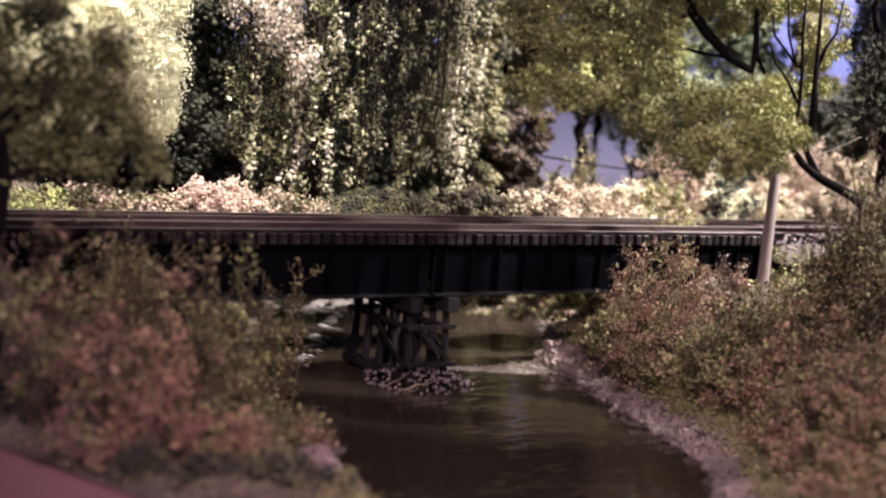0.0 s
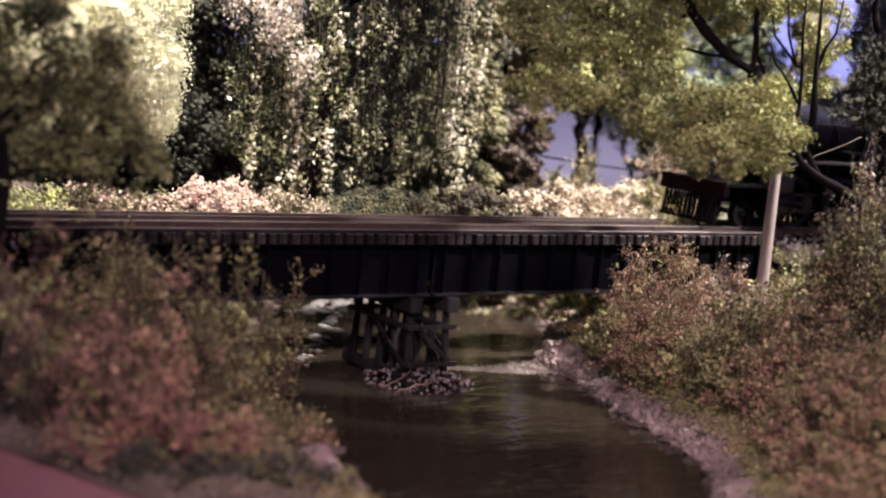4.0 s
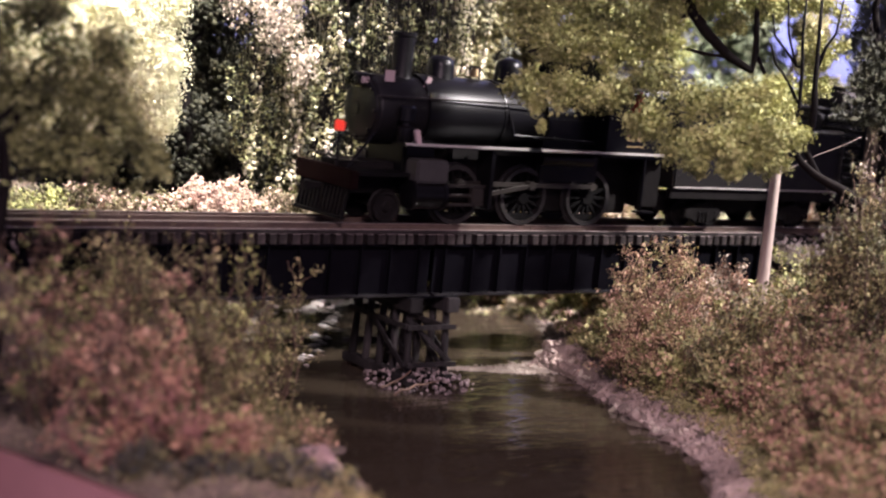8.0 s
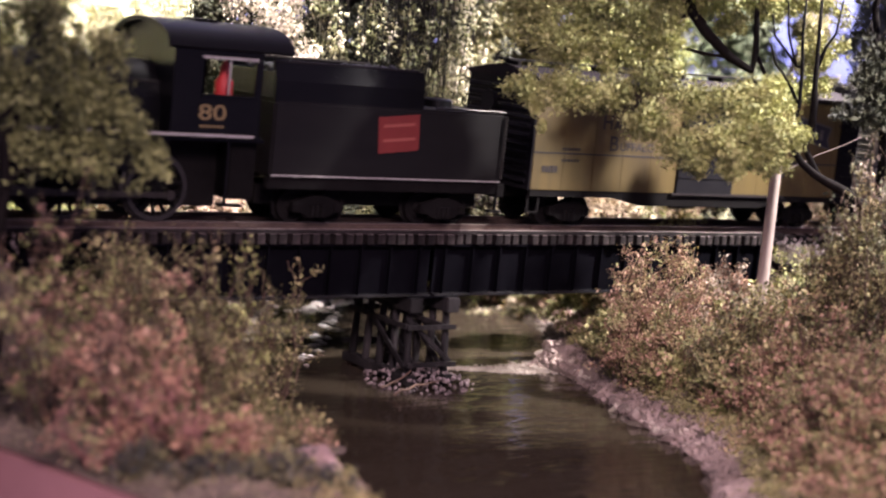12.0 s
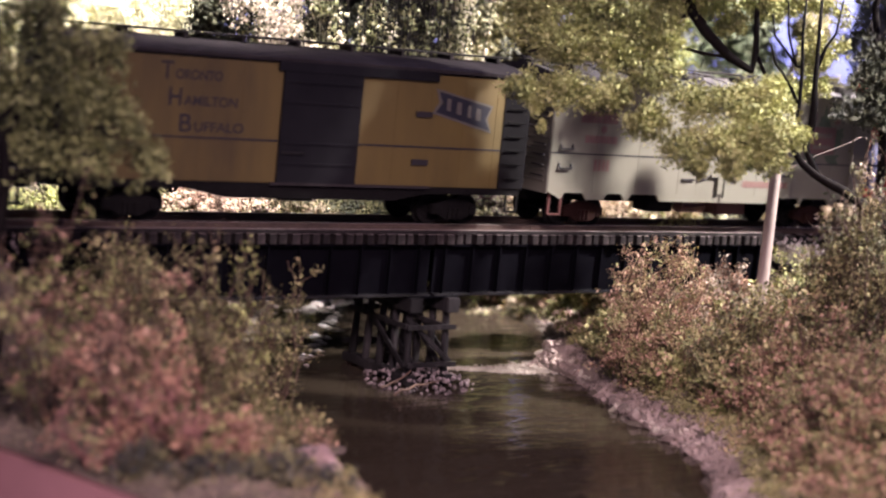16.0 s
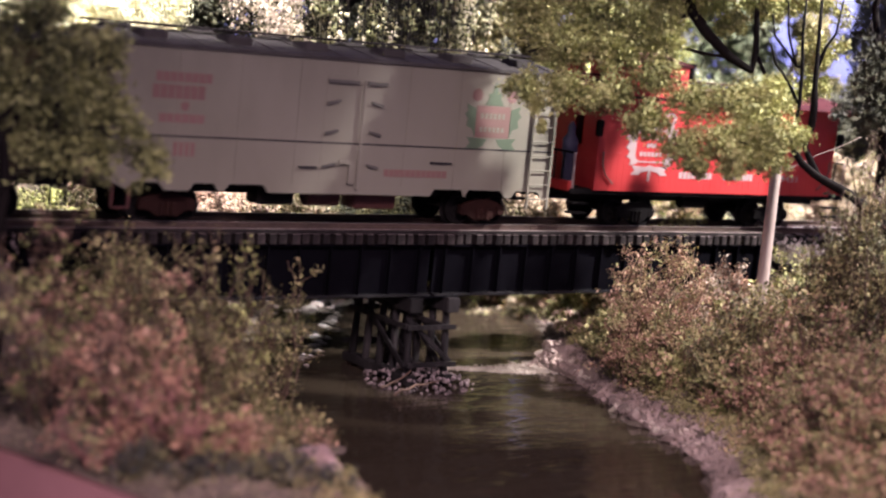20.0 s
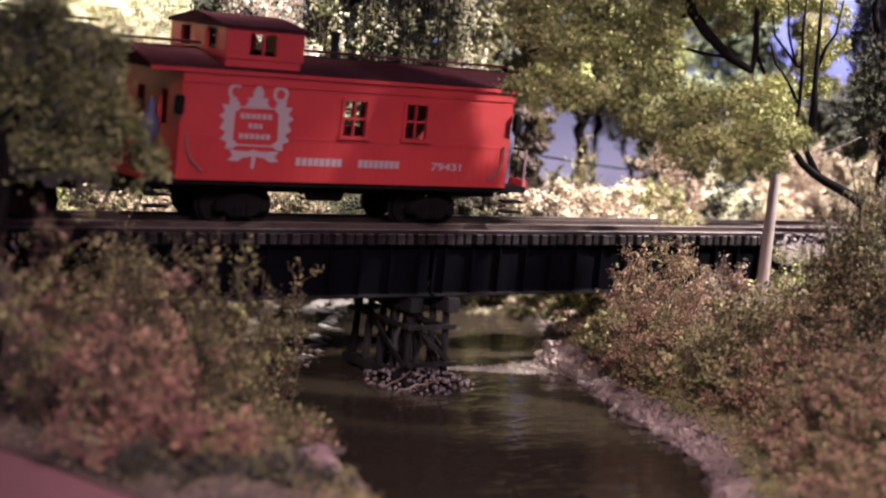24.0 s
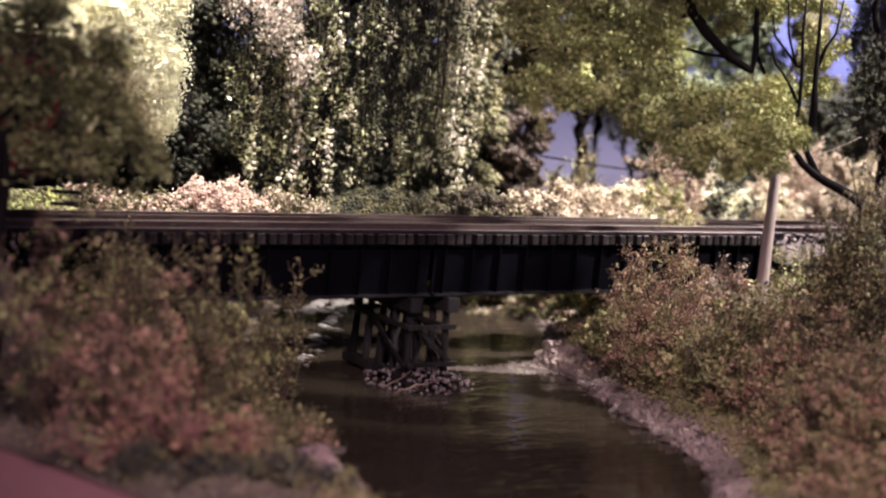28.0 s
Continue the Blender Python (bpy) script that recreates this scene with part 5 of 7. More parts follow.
FADED_GREEN = surface("faded_green_emblem", [(0.065, 0.10, 0.058), (0.09, 0.125, 0.076)], 200, (0.6, 0.8), 0, 0.05)
BANNER_BLUE = plain("blue_banner", (0.007, 0.007, 0.014), 0.6)
BANNER_PALE = plain("pale_banner_lettering", (0.075, 0.066, 0.056), 0.6)
DIRTY_ROOF = surface("brown_car_roof", [(0.022, 0.006, 0.008), (0.042, 0.012, 0.014)], 150, (0.8, 0.95), 0, 0.2, gloss=0.03)
GRIMY = surface("grimy_dark_paint", [(0.003, 0.0026, 0.0032), (0.008, 0.0066, 0.007)], 220, (0.6, 0.85), 0, 0.2, gloss=0.1)
HINGE = surface("grimy_hinge_iron", [(0.05, 0.046, 0.04), (0.09, 0.082, 0.07)], 400, (0.6, 0.8), 0, 0.2)
CHEST = surface("worn_grey_chest_paint", [(0.014, 0.013, 0.0125), (0.03, 0.028, 0.027)], 300, (0.5, 0.7), 0, 0.2)
COAL = surface("coal", [(0.008, 0.008, 0.009), (0.03, 0.03, 0.033)], 900, (0.3, 0.6), 0, 1.0)
FIGURE = plain("figurine_red", (0.45, 0.03, 0.03), 0.6)
FIGURE_BLUE = plain("figurine_blue", (0.05, 0.05, 0.10), 0.6)
FIGURE_PALE = plain("figurine_pale", (0.09, 0.085, 0.14), 0.6)
m, t, b = nodes_of("window_glass")
b.inputs["Base Color"].default_value = (0.9, 0.92, 0.9, 1)
b.inputs["Roughness"].default_value = 0.05
b.inputs["Transmission Weight"].default_value = 1.0
b.inputs["IOR"].default_value = 1.15
GLASS = m
m, t, b = nodes_of("red_lamp_glow")
b.inputs["Base Color"].default_value = (0.7, 0.05, 0.03, 1)
b.inputs["Emission Color"].default_value = (1.0, 0.07, 0.04, 1)
b.inputs["Emission Strength"].default_value = 0.25
RED_GLOW = m


def text(name, body, x, z, height_, y, material, parent, length=None):
    """Raised lettering on a car's side that faces -y, its lower left corner at x, z."""
    cu = bpy.data.curves.new(name, "FONT")
    cu.body, cu.size, cu.extrude, cu.offset = body, height_ * 1.38 * S, 0.00004, 0.00007
    tmp = new(name, cu)
    bpy.context.view_layer.update()
    me = bpy.data.meshes.new_from_object(tmp.evaluated_get(bpy.context.evaluated_depsgraph_get()))
    bpy.data.objects.remove(tmp)
    bpy.data.curves.remove(cu)
    co = np.empty(len(me.vertices) * 3)
    me.vertices.foreach_get("co", co)
    co = co.reshape(-1, 3)
    k = 1.0 if length is None else length * S / (co[:, 0].max() - co[:, 0].min())
    out = np.stack([(co[:, 0] - co[:, 0].min()) * k + x * S, y * S - co[:, 2], co[:, 1] + z * S], 1)
    me.vertices.foreach_set("co", out.ravel())
    me.update()
    me.materials.append(material)
    ob = new(name, me)
    ob.parent = parent
    return ob


def bars(name, x0, x1, z0, z1, y, n, material, parent, seed=1, gap=0.28):
    """Unreadable lettering: a row of plain blocks."""
    bm, w = bmesh.new(), (x1 - x0) / n
    for k in range(n):
        bm_box(bm, x0 + k * w, x0 + (k + 1 - gap) * w, y - 0.06, y + 0.02, z0, z1)
    return part(name, bm, material, parent)


AXLES = []          # (axle, parent's local place, wheel radius)


def axle(parent, x, r, z=None, gauge=8.25, spoked=False, wheel_mat=None, rim_mat=None, width=2.3):
    """One axle with its two wheels, free to turn."""
    z = r if z is None else z
    ax = part("axle", bm_rod(bmesh.new(), (0, -gauge - 1, 0), (0, gauge + 1, 0), 0.9, None, 10), CHARCOAL, parent, at=(x, 0, z))
    for s in (-1, 1):
        m = Matrix.Translation((0, s * (gauge - 0.9), 0)) @ Matrix.Rotation(math.radians(-90 * s), 4, "X")
        if spoked:
            bm = bmesh.new()
            bm_rod(bm, (0, s * (gauge - 0.9), 0), (0, s * (gauge + 1.1), 0), 2.1, None, 16)
            a0 = math.pi / 2
            bm_slab(bm, [((r - 1.3) * math.cos(a0 + math.pi + j * 0.2), (r - 1.3) * math.sin(a0 + math.pi + j * 0.2)) for j in range(-4, 5)], s * gauge - 0.6, s * gauge + 0.6)
            bm_rod(bm, (0, s * gauge, 3.6), (0, s * (gauge + 1.6), 3.6), 0.8, None, 10)
            part("wheel", bm, SOOT, ax)
            spoke = mesh_of("spoke", bm_beam(bmesh.new(), (1.6, s * gauge, 0), (r - 1.2, s * gauge, 0), 1.0, 0.75), SOOT)
            for k in range(14):
                sp = new("spoke", spoke)
                sp.parent = ax
                sp.matrix_basis = Matrix.Rotation(k * math.tau / 14, 4, "Y")
            bm = bmesh.new()
            seg = 40
            prof = [(r - 1.25, -1.0), (r + 0.7, -1.0), (r + 0.65, -0.5), (r, -0.3), (r - 0.05, 1.3), (r - 1.25, 1.3)]
            rings = [[bm.verts.new(m @ Vector((p * math.cos(k * math.tau / seg), p * math.sin(k * math.tau / seg), h + 0.5))) for k in range(seg)] for p, h in prof]
            for p, q in zip(rings, rings[1:] + rings[:1]):
                for k in range(seg):
                    bm.faces.new((p[k], p[(k + 1) % seg], q[(k + 1) % seg], q[k]))
            part("tyre", bm, rim_mat or TYRE, ax, "pale steel tyre rim", smooth=True)
        else:
            bm = bm_turn(bmesh.new(), [(r + 0.55, -0.9), (r + 0.6, -0.5), (r, -0.2), (r - 0.1, 1.4), (r - 0.9, 1.4), (r - 1.2, 0.9), (1.6, 1.0), (1.2, 1.5)], m, 24)
            part("wheel", bm, wheel_mat or CHARCOAL, ax, smooth=True)
    AXLES.append((ax, (x, 0, z), r))
    return ax


def truck(parent, x, material, wheel_mat=None, base=10.5, r=4.6, hw=11.6):
    """A two-axle truck: side frames with springs and boxes, a bolster, two axles."""
    tr = part("truck", bm_box(bmesh.new(), x - 1.8, x + 1.8, -hw + 1, hw - 1, 4.0, 6.6, 0.3), material, parent)
    for s in (-1, 1):
        out = [(-base - 2.2, 3.6), (-base - 2.0, 6.2), (-base + 1.8, 6.9), (-3.4, 8.0), (3.4, 8.0), (base - 1.8, 6.9), (base + 2.0, 6.2), (base + 2.2, 3.6), (base - 1.6, 3.4), (4.4, 1.9), (-4.4, 1.9), (-base + 1.6, 3.4)]
        out = [(x + a * 0.62, c) for a, c in out]
        fr = part("sideframe", bm_slab(bmesh.new(), out, s * hw - 0.8, s * hw + 0.8), material, tr)
        bm = bmesh.new()
        for k in (-1.6, 0, 1.6):
            bm_rod(bm, (x + k, s * (hw + 0.9), 2.2), (x + k, s * (hw + 0.9), 5.4), 0.65, None, 8)
        part("spring", bm, material, tr)
        for k in (-1, 1):
            part("axle_box", bm_box(bmesh.new(), x + k * base * 0.5 - 1.3 + k * 1.0, x + k * base * 0.5 + 1.3 + k * 1.0, s * hw - 1.0, s * hw + 1.4, 3.3, 6.0, 0.3), material, tr)
    for k in (-1, 1):
        axle(parent, x + k * (base * 0.5 + 0.9), r, wheel_mat=wheel_mat)
    return tr


def coupler(parent, x, s):
    part("coupler", bm_box(bm_box(bmesh.new(), min(x, x + s * 5), max(x, x + s * 5), -0.8, 0.8, 8.6, 10.2, 0.2), min(x + s * 3.4, x + s * 6), max(x + s * 3.4, x + s * 6), -1.6, 1.2, 8.2, 10.8, 0.3), CHARCOAL, parent)


def ladder(parent, x0, x1, z0, z1, y, n, material, face="side"):
    for k in range(n):
        z = z0 + (z1 - z0) * (k + 0.5) / n
        bm = bmesh.new()
        bm_rod(bm, (x0, y - 0.55, z), (x1, y - 0.55, z), 0.22, None, 6)
        bm_rod(bm, (x0, y - 0.6, z), (x0, y + 0.1, z), 0.22, None, 6)
        bm_rod(bm, (x1, y - 0.6, z), (x1, y + 0.1, z), 0.22, None, 6)
        part("rung", bm, material, parent)


def roof_section(hw, z_eave, z_peak, thick=1.0, n=8, over=0.6):
    """A low arched or peaked roof's section of (y, z)."""
    top = [(-hw - over + (2 * hw + 2 * over) * k / n, z_eave + (z_peak - z_eave) * (1 - abs(2 * k / n - 1) ** 1.25)) for k in range(n + 1)]
    return top + [(hw + over, z_eave - thick), (-hw - over, z_eave - thick)]


# -- locomotive (x from its own middle at u = 5) --
LC = 5.0
loco = thing("locomotive", LC - 265, 0, RAIL, "black steam locomotive with white running-board edges on the track", "locomotive")
mX = Matrix.Rotation(math.radians(-90), 4, "Y")      # turns local z to -x


def along(x, y, z):
    return Matrix.Translation((x, y, z)) @ mX


BZ = 31.5
boiler = part("boiler", bm_turn(bmesh.new(), [(9.4, 0), (9.4, 6), (9.4, 16), (9.9, 17), (10.8, 52), (10.8, 62)], along(42 - LC, 0, BZ), 36), BLACK, loco, smooth=True)
for x in (-8, 8, 24):
    part("boiler_band", bm_turn(bmesh.new(), [(9.7 + (x + 8) * 0.03, 0), (10.2 + (x + 8) * 0.03, 0.1), (10.2 + (x + 8) * 0.03, 0.9), (9.7 + (x + 8) * 0.03, 1)], along(x - LC, 0, BZ), 36), BLACK, boiler, smooth=True)
part("smokebox", bm_turn(bmesh.new(), [(9.9, 0), (9.9, 15.8), (9.6, 16.4), (9.0, 16.8)], along(-19.5 - LC, 0, BZ), 36), SMOKEBOX, loco, "grey graphite smokebox", smooth=True)
front = part("smokebox_door", bm_turn(bmesh.new(), [(8.6, 0), (8.4, 0.6), (6.5, 1.5), (3, 2.1), (0.5, 2.3)], along(-36.2 - LC, 0, BZ), 32), BLACK, loco, smooth=True)
part("number_disc", bm_turn(bmesh.new(), [(2.2, 0), (2.2, 0.4), (0.5, 0.45)], along(-38.4 - LC, 0, BZ), 20), SMOKEBOX, front)
for k in range(8):
    a = k * math.tau / 8
    part("door_clamp", bm_box(bmesh.new(), -37.8 - LC, -36.0 - LC, 8 * math.cos(a) - 0.4, 8 * math.cos(a) + 0.4, BZ + 8 * math.sin(a) - 0.4, BZ + 8 * math.sin(a) + 0.4), BLACK, front)
part("smokestack", bm_turn(bmesh.new(), [(4.3, -1.2), (3.4, 0), (2.9, 1.6), (3.2, 12), (3.6, 12.4), (3.6, 13.4), (2.6, 13.4), (2.4, 12)], Matrix.Translation((-24 - LC, 0, BZ + 8.9)), 28), SMOKEBOX, loco, smooth=True)
part("sand_dome", bm_turn(bmesh.new(), [(5.0, -2), (4.2, 0), (4.0, 4.4), (3.7, 5.8), (2.6, 6.8), (0.6, 7.2)], Matrix.Translation((-10.5 - LC, 0, BZ + 9.4)), 28), BLACK, loco, smooth=True)
sd = part("steam_dome", bm_turn(bmesh.new(), [(5.2, -2), (4.4, 0), (4.2, 4.6), (3.8, 6.2), (2.6, 7.2), (0.6, 7.6)], Matrix.Translation((14.5 - LC, 0, BZ + 9.9)), 28), BLACK, loco, smooth=True)
for y in (-0.9, 0.9):
    part("safety_valve", bm_rod(bmesh.new(), (22 - LC, y, BZ + 9), (22 - LC, y, BZ + 13.5), 0.6, None, 10), BRASS, sd)
part("bell", bm_turn(bmesh.new(), [(1.9, 0), (1.5, 0.8), (1.1, 2.2), (0.4, 2.8)], Matrix.Translation((2 - LC, 0, BZ + 11.2)), 20), BRASS, loco, smooth=True)
part("bell_yoke", bm_beam(bm_beam(bm_beam(bmesh.new(), (2 - LC, -2.4, BZ + 9.5), (2 - LC, -2.4, BZ + 14), 0.5, 0.5), (2 - LC, 2.4, BZ + 9.5), (2 - LC, 2.4, BZ + 14), 0.5, 0.5), (2 - LC, -2.4, BZ + 14), (2 - LC, 2.4, BZ + 14), 0.5, 0.5), BLACK, loco)
hl = part("headlight", bm_turn(bmesh.new(), [(1.8, 0), (2.1, 0.4), (2.1, 4.2), (1.8, 4.5)], along(-35.6 - LC, 0, 39.6), 20), BLACK, loco, smooth=True)
part("lens", bm_turn(bmesh.new(), [(1.6, 0), (1.5, 0.2), (0.3, 0.35)], along(-40.1 - LC, 0, 39.6), 20), GLASS, hl)
nb = part("number_board", bm_box(bmesh.new(), -40.3 - LC, -34.4 - LC, -3.0, -2.3, 38.2, 41.2, 0.1), BLACK, loco)
text("numeral", "80", -39.2 - LC, 38.8, 1.9, -3.04, LETTER_WHITE, nb)
part("flag", bm_box(bmesh.new(), -33.8 - LC, -30.5 - LC, -6.6, -6.3, 39.8, 43.0), LETTER_WHITE, loco, "white signal flag")
part("flag_staff", bm_rod(bmesh.new(), (-33.8 - LC, -6.4, 36.5), (-33.8 - LC, -6.4, 43.4), 0.2, None, 6), BLACK, loco)
part("marker_lamp", bm_box(bmesh.new(), -47.6 - LC, -45.2 - LC, -6.6, -4.4, 25.4, 28.2, 0.3), RED_GLOW, loco, "lit red marker lamp")
part("lamp_bracket", bm_rod(bmesh.new(), (-46.4 - LC, -5.5, 14.6), (-46.4 - LC, -5.5, 25.6), 0.35, None, 8), BLACK, loco)
part("whistle_plate", bm_beam(bmesh.new(), (-19.6 - LC, -6.4, 38.4), (-18.2 - LC, -6.4, 41.8), 0.3, 1.6), LETTER_WHITE, loco, "small pale slanted plate")
part("lubricator", bm_beam(bmesh.new(), (-26.4 - LC, -15.6, 23.6), (-27.6 - LC, -15.6, 27.4), 1.4, 1.6, 0.2), LETTER_WHITE, loco, "small pale lubricator box")
# running boards with white edges
for s in (-1, 1):
    part("running_board", bm_box(bmesh.new(), -31.5 - LC, 68 - LC, s * 13.2 - 3.4, s * 13.2 + 3.4, 22.7, 23.5), BLACK, loco)
    part("board_edge", bm_box(bmesh.new(), -31.5 - LC, 12.2 - LC, s * 16.7 - 0.15, s * 16.7 + 0.15, 23.1, 23.8), WHITE_EDGE, loco, "white-painted running board edge")
    part("board_edge", bm_box(bmesh.new(), 17 - LC, 66 - LC, s * 16.7 - 0.15, s * 16.7 + 0.15, 23.1, 23.8), WHITE_EDGE, loco, "white-painted running board edge")
    part("handrail", bm_rod(bmesh.new(), (-38 - LC, s * 10.6, BZ + 4.5), (41 - LC, s * 11.6, BZ + 4.5), 0.28, None, 6), RODS, loco)
    for x in (-34, -16, 2, 20, 36):
        part("handrail_post", bm_rod(bmesh.new(), (x - LC, s * 8.5, BZ + 4.2), (x - LC, s * 11.4, BZ + 4.5), 0.3, None, 6), RODS, loco)
    part("air_tank", bm_rod(bmesh.new(), (20 - LC, s * 12.5, 20.5), (40 - LC, s * 12.5, 20.5), 2.0, None, 16), BLACK, loco, smooth=True)
    part("valve_chest", bm_box(bmesh.new(), -26.5 - LC, -15.5 - LC, s * 13.2 - 3.2, s * 13.2 + 3.2, 12.6, 19.2, 0.6), CHEST, loco, "grey valve chest over the cylinder")
    part("cylinder", bm_turn(bmesh.new(), [(3.4, 0), (4.4, 0.4), (4.4, 1.6), (4.0, 1.8), (4.0, 10), (4.4, 10.2), (4.4, 11.4), (3.4, 11.8)], along(-15 - LC, s * 13.0, 9.0), 28), BLACK, loco, smooth=True)
    part("crosshead_guide", bm_box(bm_box(bmesh.new(), -15 - LC, 1 - LC, s * 13 - 0.5, s * 13 + 0.5, 11.4, 12.2), -15 - LC, 1 - LC, s * 13 - 0.5, s * 13 + 0.5, 6.0, 6.8), RODS, loco)
    part("guide_yoke", bm_box(bmesh.new(), 0 - LC, 1.2 - LC, s * 12 - 3.5, s * 12 + 3.5, 5.5, 22.8), BLACK, loco)
    part("smokebox_brace", bm_rod(bmesh.new(), (-35.5 - LC, s * 7.5, 26), (-43.5 - LC, s * 6.5, 15.2), 0.35, None, 6), BLACK, loco)
    part("injector_pipe", bm_rod(bm_rod(bmesh.new(), (40 - LC, s * 12.8, 26), (10 - LC, s * 11.6, 27), 0.45, None, 8), (10 - LC, s * 11.6, 27), (8 - LC, s * 9.5, 36), 0.45, None, 8), BLACK, loco)
    part("cab_step", bm_box(bm_box(bmesh.new(), 59 - LC, 65 - LC, s * 14 - 1.8, s * 14 + 1.8, 5.0, 5.6), 59.5 - LC, 60.1 - LC, s * 15 - 0.4, s * 15 + 0.4, 5.2, 22.8), BLACK, loco)
part("air_pump", bm_turn(bmesh.new(), [(2.1, 0), (2.4, 0.4), (2.4, 4), (1.5, 4.6), (1.5, 5.6), (2.4, 6), (2.4, 9.6), (1.8, 10.2)], Matrix.Translation((-29 - LC, -12.2, 23.6)), 20), BLACK, loco, smooth=True)
part("frame", bm_box(bmesh.new(), -45 - LC, 68 - LC, -5, 5, 8, 17, 0.3), CHARCOAL, loco)
part("firebox", bm_box(bmesh.new(), -8 - LC, 62 - LC, -6, 6, 3.6, 23, 0.6), CHARCOAL, loco)
part("ashpan", bm_box(bmesh.new(), 62 - LC, 70 - LC, -12, 12, 6.5, 22, 0.4), CHARCOAL, loco)
part("firebox", bm_box(bmesh.new(), 22 - LC, 46 - LC, -9.6, 9.6, 13, 33, 0.8), BLACK, loco)
part("ash_pan", bm_box(bmesh.new(), 27 - LC, 37 - LC, -6, 6, 4, 9, 0.5), CHARCOAL, loco)
part("saddle", bm_box(bmesh.new(), -27 - LC, -16 - LC, -9.8, 9.8, 10, 24, 0.8), BLACK, loco)
PILOT_RED = surface("dark_red_beam_paint", [(0.0018, 0.0004, 0.0004), (0.005, 0.0009, 0.0009)], 300, (0.6, 0.8), 0, 0.15, gloss=0.05)
deck = part("pilot_deck", bm_box(bmesh.new(), -44.8 - LC, -27 - LC, -14, 14, 13.8, 15.0, 0.2), SOOT, loco)
part("pilot_beam", bm_box(bmesh.new(), -47.2 - LC, -44.6 - LC, -15, 15, 10.2, 15.4, 0.3), PILOT_RED, loco, "dark red pilot beam")
for k in range(13):
    y = -12 + 2 * k
    part("pilot_bar", bm_beam(bmesh.new(), (-46.2 - LC, y, 10.4), (-47.4 - LC, y, 2.0), 0.9, 0.9), SOOT, deck)
part("pilot_toe", bm_beam(bmesh.new(), (-47.5 - LC, -13, 1.9), (-47.5 - LC, 13, 1.9), 1.2, 0.9), SOOT, deck)
part("front_handrail", bm_rod(bmesh.new(), (-45.5 - LC, -12, 18.0), (-45.5 - LC, 12, 18.0), 0.25, None, 6), RODS, deck)
coupler(loco, -47.5 - LC, -1)
# cab
cab = part("cab", bm_box(bmesh.new(), 42.3 - LC, 43.1 - LC, -15.6, 15.6, 23.4, 46.0), BLACK, loco)
for s in (-1, 1):
    y0, y1 = s * 15.9 - 0.3, s * 15.9 + 0.3
    bm = bm_wall(bmesh.new(), [42.3 - LC, 50.4 - LC, 65.6 - LC, 67.6 - LC], [23.4, 33.8, 43.3, 46.0], [(1, 1)], y0, y1)
    part("cab_side", bm, BLACK, cab)
    win = part("cab_window", bm_box(bm_box(bmesh.new(), 50.0 - LC, 66 - LC, s * 16.3 - 0.15, s * 16.3 + 0.15, 42.9, 43.6), 57.9 - LC, 58.3 - LC, y0, y1, 33.8, 43.3), WHITE_EDGE if s < 0 else BLACK, cab, "open cab window with a pale top edge")
    part("armrest", bm_box(bmesh.new(), 50.4 - LC, 65.6 - LC, s * 16.4 - 0.5, s * 16.4 + 0.5, 33.3, 33.9), BLACK, cab)
text("number", "80", 49.9 - LC, 27.4, 4.0, -16.25, LETTER_GOLD, cab, 7.9)
bars("small_lettering", 50.5 - LC, 57.5 - LC, 25.4, 26.0, -16.24, 7, LETTER_GOLD, cab)
arc = [(-17.3 * math.cos(a), 45.6 + 6.2 * math.sin(a)) for a in np.linspace(0, math.pi, 17)]
arc += [(16.5 * math.cos(a) * -1, 45.0 + 5.6 * math.sin(a)) for a in np.linspace(math.pi, 0, 17)]
cab_roof = part("cab_roof", bm_tube_x(bmesh.new(), arc, 40.0 - LC, 76 - LC), SMOKEBOX, loco, "dull grey-black arched cab roof", smooth=True)
part("roof_vent", bm_box(bmesh.new(), 53 - LC, 60 - LC, -4, 4, 51.2, 52.4, 0.3), BLACK, cab_roof)
part("cab_front_plate", bm_tube_x(bmesh.new(), [(-16 * math.cos(a), 45.2 + 5.4 * math.sin(a)) for a in np.linspace(0, math.pi, 13)], 42.2 - LC, 42.9 - LC), BLACK, cab)
part("cab_floor", bm_box(bmesh.new(), 42 - LC, 70 - LC, -15, 15, 21.8, 22.8), BLACK, cab)
part("backhead", bm_box(bmesh.new(), 43 - LC, 48 - LC, -8.5, 8.5, 23, 42, 1.0), CHARCOAL, cab)
# wheels and rods
DRIVER_R = 8.65
for x in (-7.2, 18.0, 43.3):
    axle(loco, x - LC, DRIVER_R, spoked=True)
axle(loco, -30.5 - LC, 4.6, spoked=False, rim_mat=TYRE)
side_rods, main_rods, crossheads = [], [], []
for s in (-1, 1):
    bm = bm_box(bmesh.new(), -26.2, 26.3, s * 10.6 - 0.4, s * 10.6 + 0.4, -0.75, 0.75, 0.15)
    for x in (-25.2, 0, 25.3):
        bm_rod(bm, (x, s * 10.0, 0), (x, s * 11.2, 0), 1.3, None, 12)
    side_rods.append(part("side_rod", bm, RODS, loco))
    bm = bm_beam(bmesh.new(), (-21, s * 12.2, 0), (0, s * 12.2, 0), 0.8, 1.3, 0.1)
    bm_rod(bm, (0, s * 11.4, 0), (0, s * 12.9, 0), 1.3, None, 12)
    main_rods.append(part("main_rod", bm, RODS, loco))
    crossheads.append(part("crosshead", bm_rod(bm_box(bmesh.new(), -2.2, 2.2, s * 13 - 0.9, s * 13 + 0.9, -2.2, 2.4, 0.3), (-15, s * 13, 0), (0, s * 13, 0), 0.5, None, 8), RODS, loco))

# -- tender --
TC = 110.5
